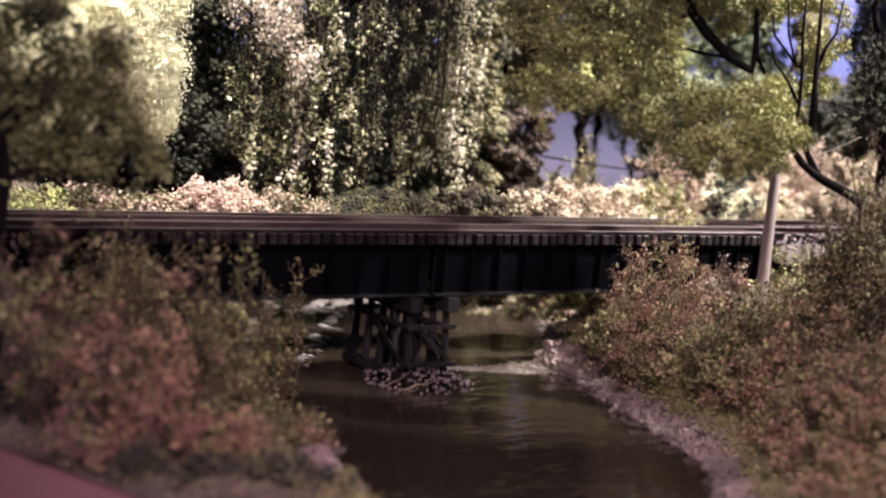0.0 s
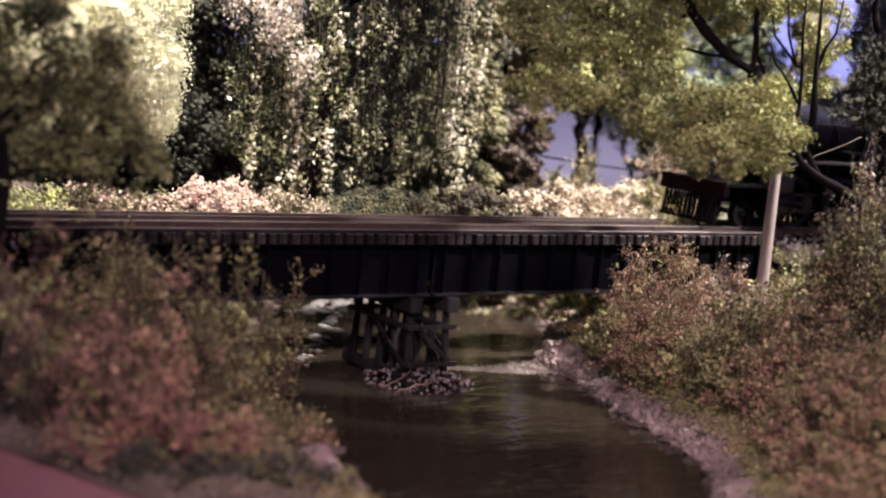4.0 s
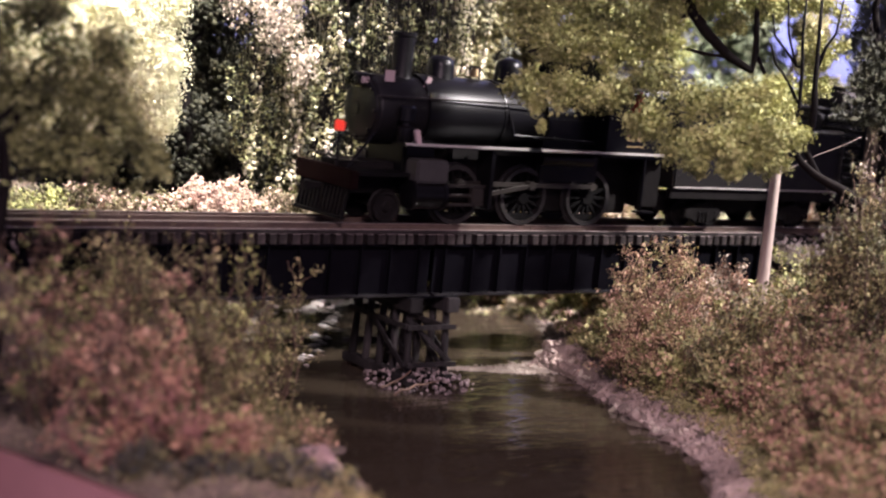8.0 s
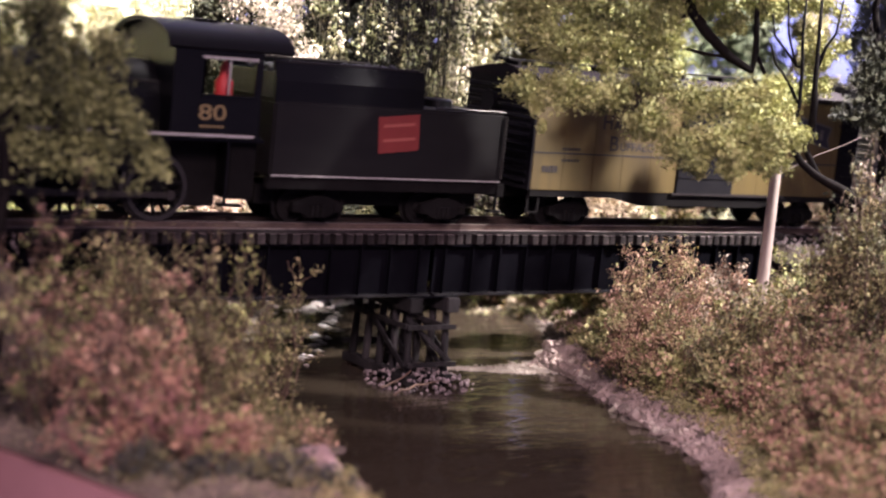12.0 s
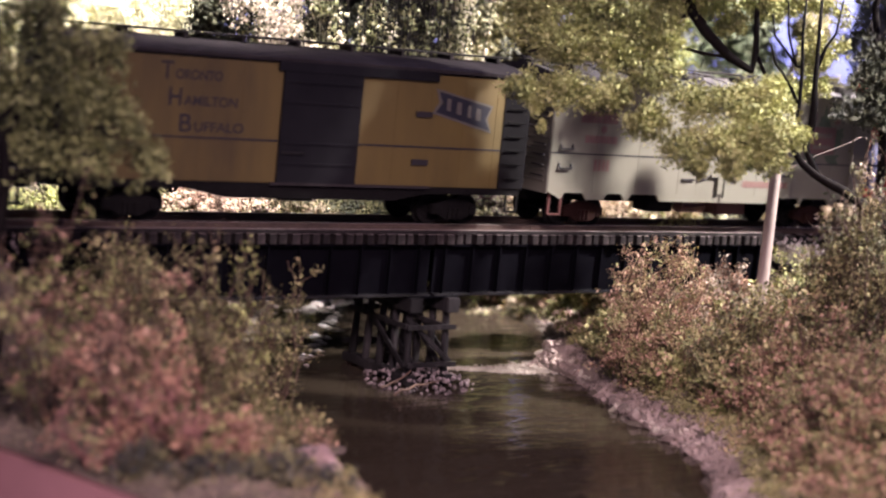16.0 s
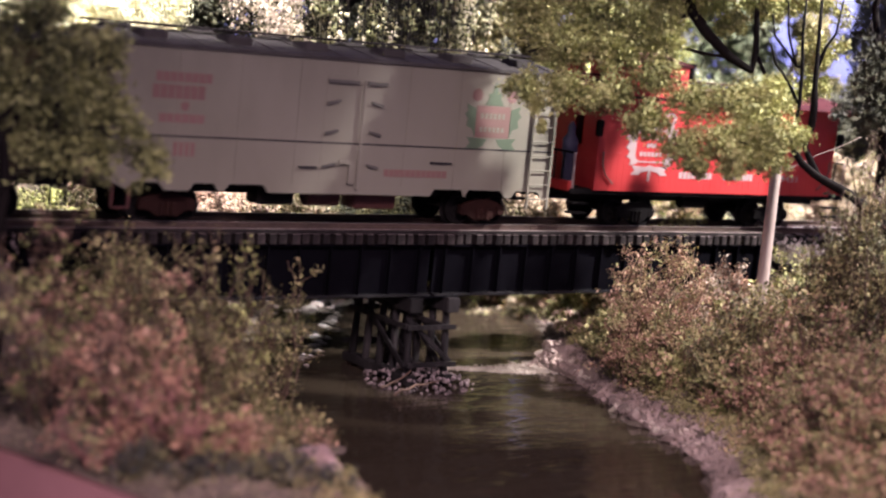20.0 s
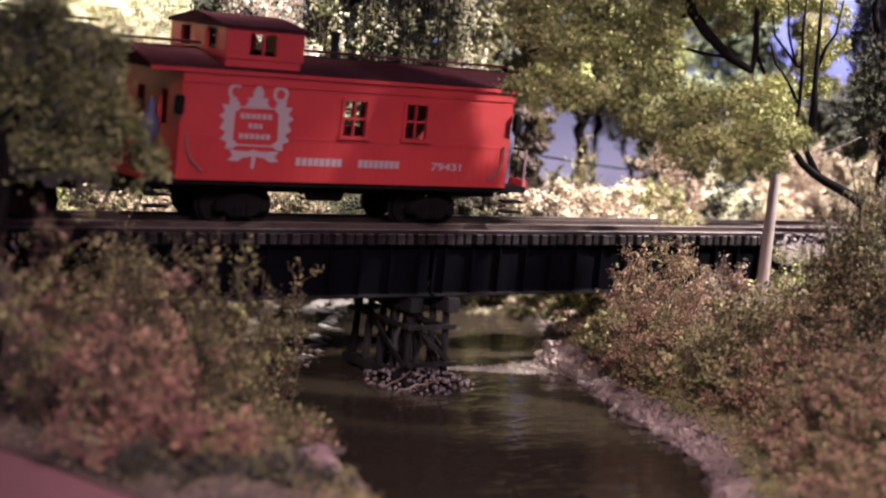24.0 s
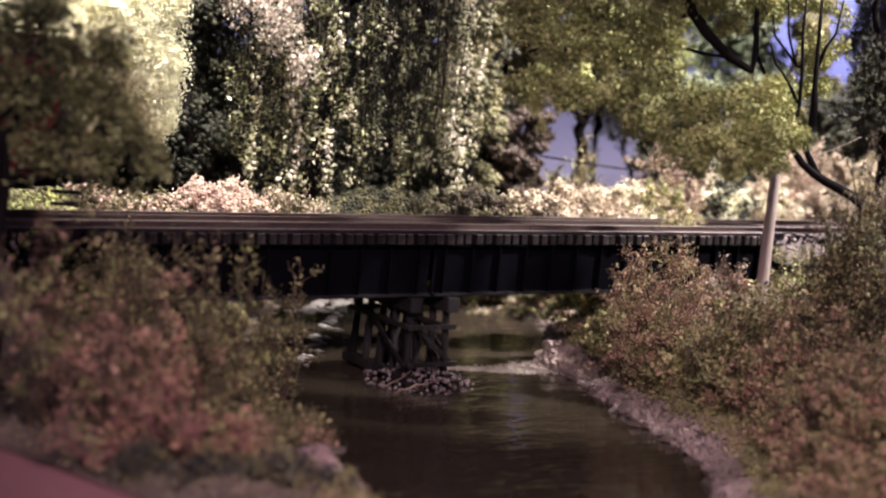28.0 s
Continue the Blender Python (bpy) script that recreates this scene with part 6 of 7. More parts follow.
tender = thing("tender", TC - 265, 0, RAIL, "black coal tender with white lining and a red emblem", "tender")
body = part("tank", bm_box(bmesh.new(), 72.2 - TC, 148.8 - TC, -15.8, 15.8, 13.0, 33.2, 0.6), TANK_PAINT, tender)
flare = [(-15.0, 33), (-15.0, 38.5), (-13.6, 43.2), (-12.6, 43.2), (-13.8, 38.5), (-13.8, 34.0), (13.8, 34.0), (13.8, 38.5), (12.6, 43.2), (13.6, 43.2), (15.0, 38.5), (15.0, 33)]
part("coal_bunker", bm_tube_x(bmesh.new(), flare, 72.4 - TC, 120 - TC), BLACK, tender)
part("bunker_end", bm_box(bmesh.new(), 119.4 - TC, 120.6 - TC, -14, 14, 33, 41.0), BLACK, tender)
for y in (-13.1, 13.1):
    part("bunker_rail", bm_rod(bmesh.new(), (72.4 - TC, y, 43.5), (119 - TC, y, 43.5), 0.35, None, 6), RODS, tender)
g = np.random.default_rng(9)
cx, cy = g.uniform(74, 119, 1500) - TC, g.uniform(-13.2, 13.2, 1500)
v, f = crumbs(g, np.stack([cx, cy, 40.6 + 2.0 * np.cos(cy * 0.1) - 0.05 * np.abs(cx) + g.normal(size=1500) * 0.35], 1), (0.7, 1.2))
tagged(raw_part("coal_load", v, f, COAL, tender, "heaped black coal"), kind="stuff")
part("coal_bed", bm_box(bmesh.new(), 73 - TC, 119.5 - TC, -13.8, 13.8, 33.5, 40.5), COAL, tender)
part("water_hatch", bm_turn(bmesh.new(), [(4.5, 0), (4.5, 2.0), (4.0, 2.4), (0.5, 2.6)], Matrix.Translation((135 - TC, 0, 33.2)), 24), BLACK, tender, smooth=True)
for s in (-1, 1):
    part("lower_lining", bm_box(bmesh.new(), 72.6 - TC, 148.6 - TC, s * 15.9 - 0.18, s * 15.9 + 0.18, 13.4, 13.8), WHITE_EDGE, tender, "thin white lining")
    part("grab_rail", bm_rod(bmesh.new(), (148.4 - TC, s * 16.5, 14.5), (148.4 - TC, s * 16.5, 32.6), 0.35, None, 8), RODS, tender)
    part("upper_rail", bm_rod(bmesh.new(), (124 - TC, s * 15.4, 33.7), (148.6 - TC, s * 15.4, 33.7), 0.35, None, 8), RODS, tender)
    part("sill", bm_box(bmesh.new(), 72 - TC, 150 - TC, s * 14 - 1, s * 14 + 1, 9.8, 13.0, 0.2), CHARCOAL, tender)
    for k in range(5):
        bm = bmesh.new()
        for z in np.arange(15.5, 33, 1.6):
            bm_box(bm, 74.5 + 18 * k - TC - 0.15, 74.5 + 18 * k - TC + 0.15, s * 15.82 - 0.1, s * 15.82 + 0.1, z - 0.15, z + 0.15)
        part("rivet_row", bm, TANK_PAINT, body)
part("emblem", bm_slab(bmesh.new(), [(104.8 - TC, 30.4), (118.3 - TC, 31.8), (118.9 - TC, 21.8), (105.6 - TC, 20.4)], -16.0, -15.75), SIGN_RED, tender, "tilted red square emblem")
part("emblem_bars", bm_slab(bm_slab(bmesh.new(), [(106.6 - TC, 28.4), (117 - TC, 29.4), (117 - TC, 28.6), (106.6 - TC, 27.6)], -16.05, -15.9), [(106.8 - TC, 24.4), (117.4 - TC, 25.4), (117.4 - TC, 24.6), (106.8 - TC, 23.6)], -16.03, -15.9), EMBLEM_BAR, tender)
part("end_beam", bm_box(bmesh.new(), 148 - TC, 151 - TC, -15.5, 15.5, 9, 13.0, 0.3), CHARCOAL, tender)
part("tank_step", bm_box(bm_box(bmesh.new(), 146 - TC, 150 - TC, -15.8, -13.4, 4.6, 5.2), 148 - TC, 148.6 - TC, -15.4, -14.6, 5, 10), CHARCOAL, tender)
part("underframe", bm_box(bmesh.new(), 74 - TC, 148 - TC, -6, 6, 4.6, 10.2, 0.3), CHARCOAL, tender)
for x in (90, 132):
    truck(tender, x - TC, CHARCOAL)
coupler(tender, 151 - TC, 1)

# -- boxcar --
BC = 229.5
boxcar = thing("boxcar", BC - 265, 0, RAIL, "weathered yellow boxcar with a dark sliding door and grey roof", "freight car")
hl_ = 71.0
part("core", bm_box(bmesh.new(), -hl_ + 0.6, hl_ - 0.6, -16.2, 16.2, 11.5, 44.2), DOOR_GREY, boxcar)
for s in (-1, 1):
    y0, y1 = min(s * 16.2, s * 17.0), max(s * 16.2, s * 17.0)
    for a, c, nm in ((-hl_ + 0.8, -12.0, "side_panel"), (12.6, hl_ - 0.8, "side_panel")):
        panel = part(nm, bm_box(bmesh.new(), a, c, y0, y1, 11.8, 43.0, 0.12), YELLOW, boxcar)
        n = 5
        for k in range(1, n):
            part("rivet_strip", bm_box(bmesh.new(), a + (c - a) * k / n - 0.08, a + (c - a) * k / n + 0.08, s * 17.03 - 0.05, s * 17.03 + 0.05, 12.2, 42.8), YELLOW, panel)
        part("seam", bm_box(bmesh.new(), a, c, s * 17.04 - 0.12, s * 17.04 + 0.12, 22.6, 23.1), LETTER_DARK, panel)
    part("end_panel", bm_box(bmesh.new(), hl_ - 9.6, hl_ - 0.7, s * 17.1 - 0.12, s * 17.1 + 0.12, 11.9, 43.4), GRIMY, boxcar, "grimy dark end panel")
    for k in range(7):
        part("grab_iron", bm_rod(bmesh.new(), (hl_ - 8.2, s * 17.9, 15 + 4 * k), (hl_ - 2.4, s * 17.9, 15 + 4 * k), 0.25, None, 6), CHARCOAL, boxcar)
    door = part("door", bm_box(bmesh.new(), -12.2, 12.4, s * 17.3 - 0.5, s * 17.3 + 0.5, 11.9, 42.8, 0.15), DOOR_GREY, boxcar, "dark grey sliding door")
    for z in (17, 22.5, 33.2, 38.5):
        part("door_rib", bm_box(bmesh.new(), -11.6, 11.8, s * 17.9 - 0.25, s * 17.9 + 0.25, z - 0.35, z + 0.35, 0.12), DOOR_GREY, door)
    part("door_latch", bm_box(bmesh.new(), -11.4, -4.5, s * 18.1 - 0.2, s * 18.1 + 0.2, 19.6, 20.3), RODS, door)
    part("door_track", bm_box(bmesh.new(), -14, 37, s * 17.6 - 0.5, s * 17.6 + 0.5, 41.2, 43.9, 0.1), DOOR_GREY, boxcar)
    part("lower_track", bm_box(bmesh.new(), -14, 37, s * 17.5 - 0.4, s * 17.5 + 0.4, 11.3, 12.0), ROOF_GREY, boxcar)
    part("side_sill", bm_slab(bmesh.new(), [(-hl_ + 1, 11.9), (hl_ - 1, 11.9), (hl_ - 1, 9.8), (38, 9.8), (26, 7.6), (-26, 7.6), (-38, 9.8), (-hl_ + 1, 9.8)], s * 16.3 - 0.4, s * 16.3 + 0.4), CHARCOAL, boxcar)
    for z in (32.0, 18.6):
        part("placard_board", bm_box(bmesh.new(), 30.6, 36.0, s * 17.25 - 0.3, s * 17.25 + 0.3, z - 0.8, z + 0.8), LETTER_DARK, boxcar)
    ladder(boxcar, -hl_ + 1.2, -hl_ + 6.2, 14, 44, s * 17.1, 7, YELLOW) if s > 0 else None
    for x in (-hl_ + 3.0, hl_ - 3.0):
        part("stirrup", bm_beam(bm_beam(bm_beam(bmesh.new(), (x - 2, s * 16, 10), (x - 2, s * 16, 5), 0.4, 0.7), (x + 2, s * 16, 10), (x + 2, s * 16, 5), 0.4, 0.7), (x - 2, s * 16, 5), (x + 2, s * 16, 5), 0.7, 0.4), CHARCOAL, boxcar)
for e in (-1, 1):
    end = part("end_wall", bm_box(bmesh.new(), min(e * (hl_ - 0.7), e * hl_), max(e * (hl_ - 0.7), e * hl_), -16.9, 16.9, 11.6, 44.2, 0.1), DOOR_GREY, boxcar, "dark corrugated end wall")
    for k in range(11):
        z = 14 + 2.65 * k
        part("end_rib", bm_rod(bmesh.new(), (e * (hl_ + 0.1), -15.6, z), (e * (hl_ + 0.1), 15.6, z), 0.85, None, 8), DOOR_GREY, end)
    for k in range(7):
        z = 14 + 4.2 * k
        part("rung", bm_rod(bmesh.new(), (e * (hl_ + 1.3), -15.6, z), (e * (hl_ + 1.3), -10.8, z), 0.22, None, 6), DOOR_GREY, end)
    part("brake_wheel" if e < 0 else "end_plate", bm_rod(bmesh.new(), (e * (hl_ + 1), 4, 36), (e * (hl_ + 2.2), 4, 36), 3.2, None, 16), DOOR_GREY, end)
    coupler(boxcar, e * (hl_ + 0.5), e)
    truck(boxcar, e * 50.5, CHARCOAL)
roof = part("roof", bm_tube_x(bmesh.new(), roof_section(17.0, 44.6, 47.4, 0.9), -hl_ - 0.4, hl_ + 0.4), ROOF_GREY, boxcar, "dusty grey metal roof", smooth=False)
for y in (-2.2, 0, 2.2):
    part("running_plank", bm_box(bmesh.new(), -hl_ - 1, hl_ + 1, y - 1.0, y + 1.0, 48.5, 49.0), TIMBER, roof)
for k in range(9):
    part("plank_saddle", bm_box(bmesh.new(), -hl_ + 3 + k * 17 - 0.5, -hl_ + 3 + k * 17 + 0.5, -3.2, 3.2, 46.8, 48.55), ROOF_GREY, roof)
part("underframe", bm_box(bmesh.new(), -hl_ + 2, hl_ - 2, -4, 4, 8.2, 11.6), CHARCOAL, boxcar)
part("brake_cylinder", bm_rod(bmesh.new(), (-6, -9, 8.0), (4, -9, 8.0), 2.0, None, 14), CHARCOAL, boxcar, smooth=True)
part("air_reservoir", bm_rod(bmesh.new(), (10, 8, 7.8), (22, 8, 7.8), 2.2, None, 14), CHARCOAL, boxcar, smooth=True)
for a, word, x, x2, z in (("T", "ORONTO", 182.3, 199.8, 37.2), ("H", "AMILTON", 185.0, 204.6, 30.7), ("B", "UFFALO", 188.4, 206.9, 24.2)):
    text("lettering", a, x - BC, z, 4.7, -17.06, LETTER_DARK, boxcar, 3.5)
    text("lettering", word, x + 4.2 - BC, z + 0.2, 2.5, -17.06, LETTER_DARK, boxcar, x2 - x - 4.4)
bars("reporting_marks", 170 - BC, 177 - BC, 23.7, 24.6, -17.08, 6, LETTER_DARK, boxcar)
bars("data_lettering", 163 - BC, 169 - BC, 17.0, 19.0, -17.08, 5, LETTER_DARK, boxcar)
bars("data_lettering", 170 - BC, 177 - BC, 20.4, 21.2, -17.08, 6, LETTER_DARK, boxcar)
ban = part("banner", bm_slab(bmesh.new(), [(266.2 - BC, 39.4), (286.6 - BC, 35.4), (285.0 - BC, 31.6), (286.8 - BC, 27.6), (265.6 - BC, 32.4), (267.8 - BC, 35.6)], -17.2, -16.95), BANNER_PALE, boxcar, "dark blue tilted banner emblem with pale rim")
part("banner_field", bm_slab(bmesh.new(), [(267.4 - BC, 38.6), (285.8 - BC, 34.9), (284.2 - BC, 31.5), (285.9 - BC, 28.4), (266.9 - BC, 32.8), (268.8 - BC, 35.6)], -17.25, -17.1), BANNER_BLUE, ban)
bm = bmesh.new()
for k, w in enumerate((1.5, 1.7, 1.0, 1.7)):
    x = 270.2 + (0, 3.6, 7.6, 10.5)[k]
    zc = 35.6 - (x + w / 2 - 269) * 0.215
    bm_slab(bm, [(x - BC, zc + 1.7), (x + w - BC, zc + 1.4), (x + w - BC, zc - 2.0), (x - BC, zc - 1.7)], -17.32, -17.2)
part("banner_bar", bm, BANNER_PALE, ban)

# -- refrigerator car --
RC = 379.3
reefer = thing("refrigerator_car", RC - 265, 0, RAIL, "pale grey refrigerator car with hatches and brown trucks", "freight car")
hl_ = 70.2
part("core", bm_box(bmesh.new(), -hl_ + 0.5, hl_ - 0.5, -16.8, 16.8, 11.5, 45.2), PALE, reefer)
for s in (-1, 1):
    n = 8
    for k in range(n):
        a, c = -hl_ + 0.4 + k * (2 * hl_ - 0.8) / n, -hl_ + 0.4 + (k + 1) * (2 * hl_ - 0.8) / n - 0.06
        part("side_panel", bm_box(bmesh.new(), a, c, min(s * 16.7, s * 17.5), max(s * 16.7, s * 17.5), 11.4, 45.0, 0.06), PALE, reefer)
    part("seam", bm_box(bmesh.new(), -hl_ + 0.4, hl_ - 0.4, s * 17.5 - 0.12, s * 17.5 + 0.12, 22.8, 23.2), LETTER_DARK, reefer)
    sk = [(-hl_ + 0.4, 11.5)]
    for x0, x1 in ((-63, -56), (-46, -40.6), (-36, -26), (29, 38.5), (41, 52.5), (58, 66)):
        sk += [(x0 - 1.6, 9.2), (x0, 11.2), (x1, 11.2), (x1 + 1.6, 9.2)]
    sk += [(hl_ - 0.4, 9.4), (hl_ - 0.4, 11.5)]
    part("side_skirt", bm_slab(bmesh.new(), [(x, z) for x, z in sk], s * 17.2 - 0.3, s * 17.2 + 0.3), PALE, reefer)
    door = part("door", bm_box(bmesh.new(), -9.4, 9.9, s * 17.3 - 0.26, s * 17.3 + 0.26, 11.4, 41.4, 0.05), PALE, reefer, "pale grey double door")
    part("door_bar", bm_rod(bmesh.new(), (2.3, s * 18.5, 10.8), (2.3, s * 18.5, 40.2), 0.45, None, 8), PALE, door)
    part("top_hinge", bm_box(bm_box(bmesh.new(), -9.3, 0.6, s * 18.2 - 0.25, s * 18.2 + 0.25, 39.1, 40.0), 3.2, 9.6, s * 18.2 - 0.25, s * 18.2 + 0.25, 39.1, 40.0), HINGE, door)
    for z in (34.0, 26.0, 17.0):
        for x0, x1 in ((-9.0, -5.0), (5.0, 8.8)):
            part("hinge", bm_beam(bmesh.new(), (x0, s * 18.2, z - 0.4 if x0 < 0 else z + 0.4), (x1, s * 18.2, z + 0.5 if x0 < 0 else z - 0.4), 0.4, 0.7), HINGE, door)
    part("latch", bm_box(bm_box(bmesh.new(), -4.0, 0.8, s * 18.4 - 0.3, s * 18.4 + 0.3, 17.5, 18.4), -0.8, 1.0, s * 18.4 - 0.3, s * 18.4 + 0.3, 12.2, 17.4), PALE, door)
    part("grab_iron", bm_box(bmesh.new(), -16.0, -10.6, s * 17.9 - 0.25, s * 17.9 + 0.25, 16.0, 16.6), LETTER_DARK, reefer)
    part("grab_iron", bm_box(bmesh.new(), 26.4, 33.6, s * 17.9 - 0.25, s * 17.9 + 0.25, 18.4, 18.9), LETTER_DARK, reefer)
    for z in (18.5, 24.3):
        part("grab_iron", bm_beam(bm_beam(bm_beam(bmesh.new(), (-66.5, s * 18.2, z), (-62, s * 18.2, z), 0.4, 0.5), (-66.5, s * 17.5, z + 1.4), (-66.5, s * 18.2, z), 0.4, 0.5), (-62, s * 17.5, z + 1.4), (-62, s * 18.2, z), 0.4, 0.5), LETTER_DARK, reefer)
    for x in (61.8, 69.4):
        part("ladder_stile", bm_box(bmesh.new(), x - 0.35, x + 0.35, s * 18.2 - 0.3, s * 18.2 + 0.3, 6.2, 45.4), PALE, reefer)
    ladder(reefer, 61.8, 69.4, 7.0, 45, s * 17.9 if s < 0 else 18.6, 9, PALE)
    part("stirrup", bm_beam(bm_beam(bm_beam(bmesh.new(), (-68, s * 16.5, 11), (-68, s * 16.5, 4.5), 0.5, 0.8), (-63.5, s * 16.5, 11), (-63.5, s * 16.5, 4.5), 0.5, 0.8), (-68, s * 16.5, 4.5), (-63.5, s * 16.5, 4.5), 0.8, 0.5), MAROON, reefer)
for e in (-1, 1):
    end = part("end_wall", bm_box(bmesh.new(), min(e * (hl_ - 0.6), e * hl_), max(e * (hl_ - 0.6), e * hl_), -17.3, 17.3, 10.8, 45.2, 0.1), PALE, reefer, "pale grey end wall with ribs and rungs")
    for k in range(10):
        z = 14.5 + 3.1 * k
        part("end_rib", bm_rod(bmesh.new(), (e * (hl_ + 0.1), -16, z), (e * (hl_ + 0.1), 16, z), 0.4, None, 8), PALE, end)
        part("rung", bm_rod(bmesh.new(), (e * (hl_ + 1.4), -16.6, z + 1.5), (e * (hl_ + 1.4), -11, z + 1.5), 0.26, None, 6), LETTER_DARK, end)
    part("brake_platform", bm_box(bmesh.new(), min(e * hl_, e * (hl_ + 2.6)), max(e * hl_, e * (hl_ + 2.6)), -4, 6, 28, 28.8), PALE, end)
    coupler(reefer, e * (hl_ + 0.5), e)
    truck(reefer, e * 50.5, TRUCK_BROWN, CHARCOAL)
roof = part("roof", bm_tube_x(bmesh.new(), roof_section(17.5, 46.0, 48.6, 0.9), -hl_ - 0.4, hl_ + 0.4), PALE_ROOF, reefer, "grey roof with hatches")
for k in range(14):
    x = -hl_ + 3 + k * (2 * hl_ - 6) / 13
    part("roof_seam", bm_tube_x(bmesh.new(), roof_section(17.55, 46.2, 48.9, 0.5), x - 0.35, x + 0.35), PALE_ROOF, roof)
for y in (-2.1, 0, 2.1):
    part("running_plank", bm_box(bmesh.new(), -hl_ - 1, hl_ + 1, y - 0.95, y + 0.95, 49.6, 50.1), ROOF_GREY, roof)
for x in (-58, -34, -11, 14, 37, 60):
    for y in (-10, 10):
        h = part("hatch", bm_box(bmesh.new(), x - 3.6, x + 3.6, y - 3.6, y + 3.6, 46.6, 48.9, 0.3), PALE_ROOF, roof)
        part("hatch_bar", bm_box(bmesh.new(), x - 4.0, x + 4.0, y - 0.4, y + 0.4, 48.9, 49.2), LETTER_DARK, h)
part("underframe", bm_box(bmesh.new(), -hl_ + 2, hl_ - 2, -5, 5, 7.4, 11.6), CHARCOAL, reefer)
part("brake_cylinder", bm_rod(bmesh.new(), (-8, -9, 7.2), (2, -9, 7.2), 2.4, None, 14), MAROON, reefer, smooth=True)
part("equipment_box", bm_box(bmesh.new(), 6, 20, -12, -5, 4.6, 10.5, 0.4), MAROON, reefer)
part("equipment_box", bm_box(bmesh.new(), -24, -13, -12, -5, 5.2, 10.5, 0.4), CHARCOAL, reefer)
for z0, z1, x0, x1, n in ((36.6, 39.0, 320.5, 336.2, 8), (32.4, 35.8, 319.8, 334.5, 7), (26.4, 28.6, 322.0, 334.8, 6)):
    bars("faded_lettering", x0 - RC, x1 - RC, z0, z1, -17.56, n, FADED_RED, reefer, gap=0.12)
part("small_emblem", bm_rod(bmesh.new(), (329 - RC, -17.45, 30.6), (329 - RC, -17.58, 30.6), 1.3, None, 6), FADED_RED, reefer)
bars("faded_lettering", 390.6 - RC, 412 - RC, 14.4, 16.4, -17.56, 12, FADED_RED, reefer, gap=0.12)
bars("data_lettering", 326.5 - RC, 333 - RC, 18.0, 21.5, -17.56, 4, FADED_RED, reefer, gap=0.3)
ex, ez = 426.3 - RC, 32.2
em = part("emblem", bm_box(bmesh.new(), ex - 6.0, ex + 6.0, -17.62, -17.45, ez - 5.8, ez + 3.2), FADED_RED, reefer, "faded red field of a leaf-shaped emblem")
part("emblem_leaf", bm_slab(bmesh.new(), [(ex + x, ez + z) for x, z in ((-3.4, 3.4), (-2.0, 5.6), (-2.6, 6.6), (-1.1, 7.0), (0, 10.4), (1.1, 7.0), (2.6, 6.6), (2.0, 5.6), (3.4, 3.4))], -17.6, -17.45), FADED_GREEN, em, "faded green leaf")
for sg in (-1, 1):
    part("emblem_wing", bm_slab(bmesh.new(), [(ex + sg * x, ez + z) for x, z in ((6.2, 2.4), (9.8, 3.6), (9.0, 1.8), (10.2, 0.6), (8.8, -0.6), (9.4, -2.6), (7.2, -3.4), (6.2, -5.6))], -17.6, -17.45), FADED_GREEN, em)
    part("emblem_foot", bm_slab(bmesh.new(), [(ex + sg * x, ez + z) for x, z in ((1.6, -6.2), (8.8, -5.8), (7.4, -7.4), (9.2, -9.2), (4.6, -9.0), (2.8, -8.0))], -17.6, -17.45), FADED_GREEN, em)
    part("emblem_mark", bm_rod(bmesh.new(), (ex + sg * 6.2, -17.45, ez + 6.2), (ex + sg * 6.2, -17.6, ez + 6.2), 1.9, None, 8), FADED_RED, em)
bars("emblem_bar", ex - 4.6, ex + 4.6, ez - 0.4, ez + 1.2, -17.64, 6, PALE, em, gap=0.35)
bars("emblem_bar", ex - 4.6, ex + 4.6, ez - 4.2, ez - 2.8, -17.64, 6, PALE, em, gap=0.35)

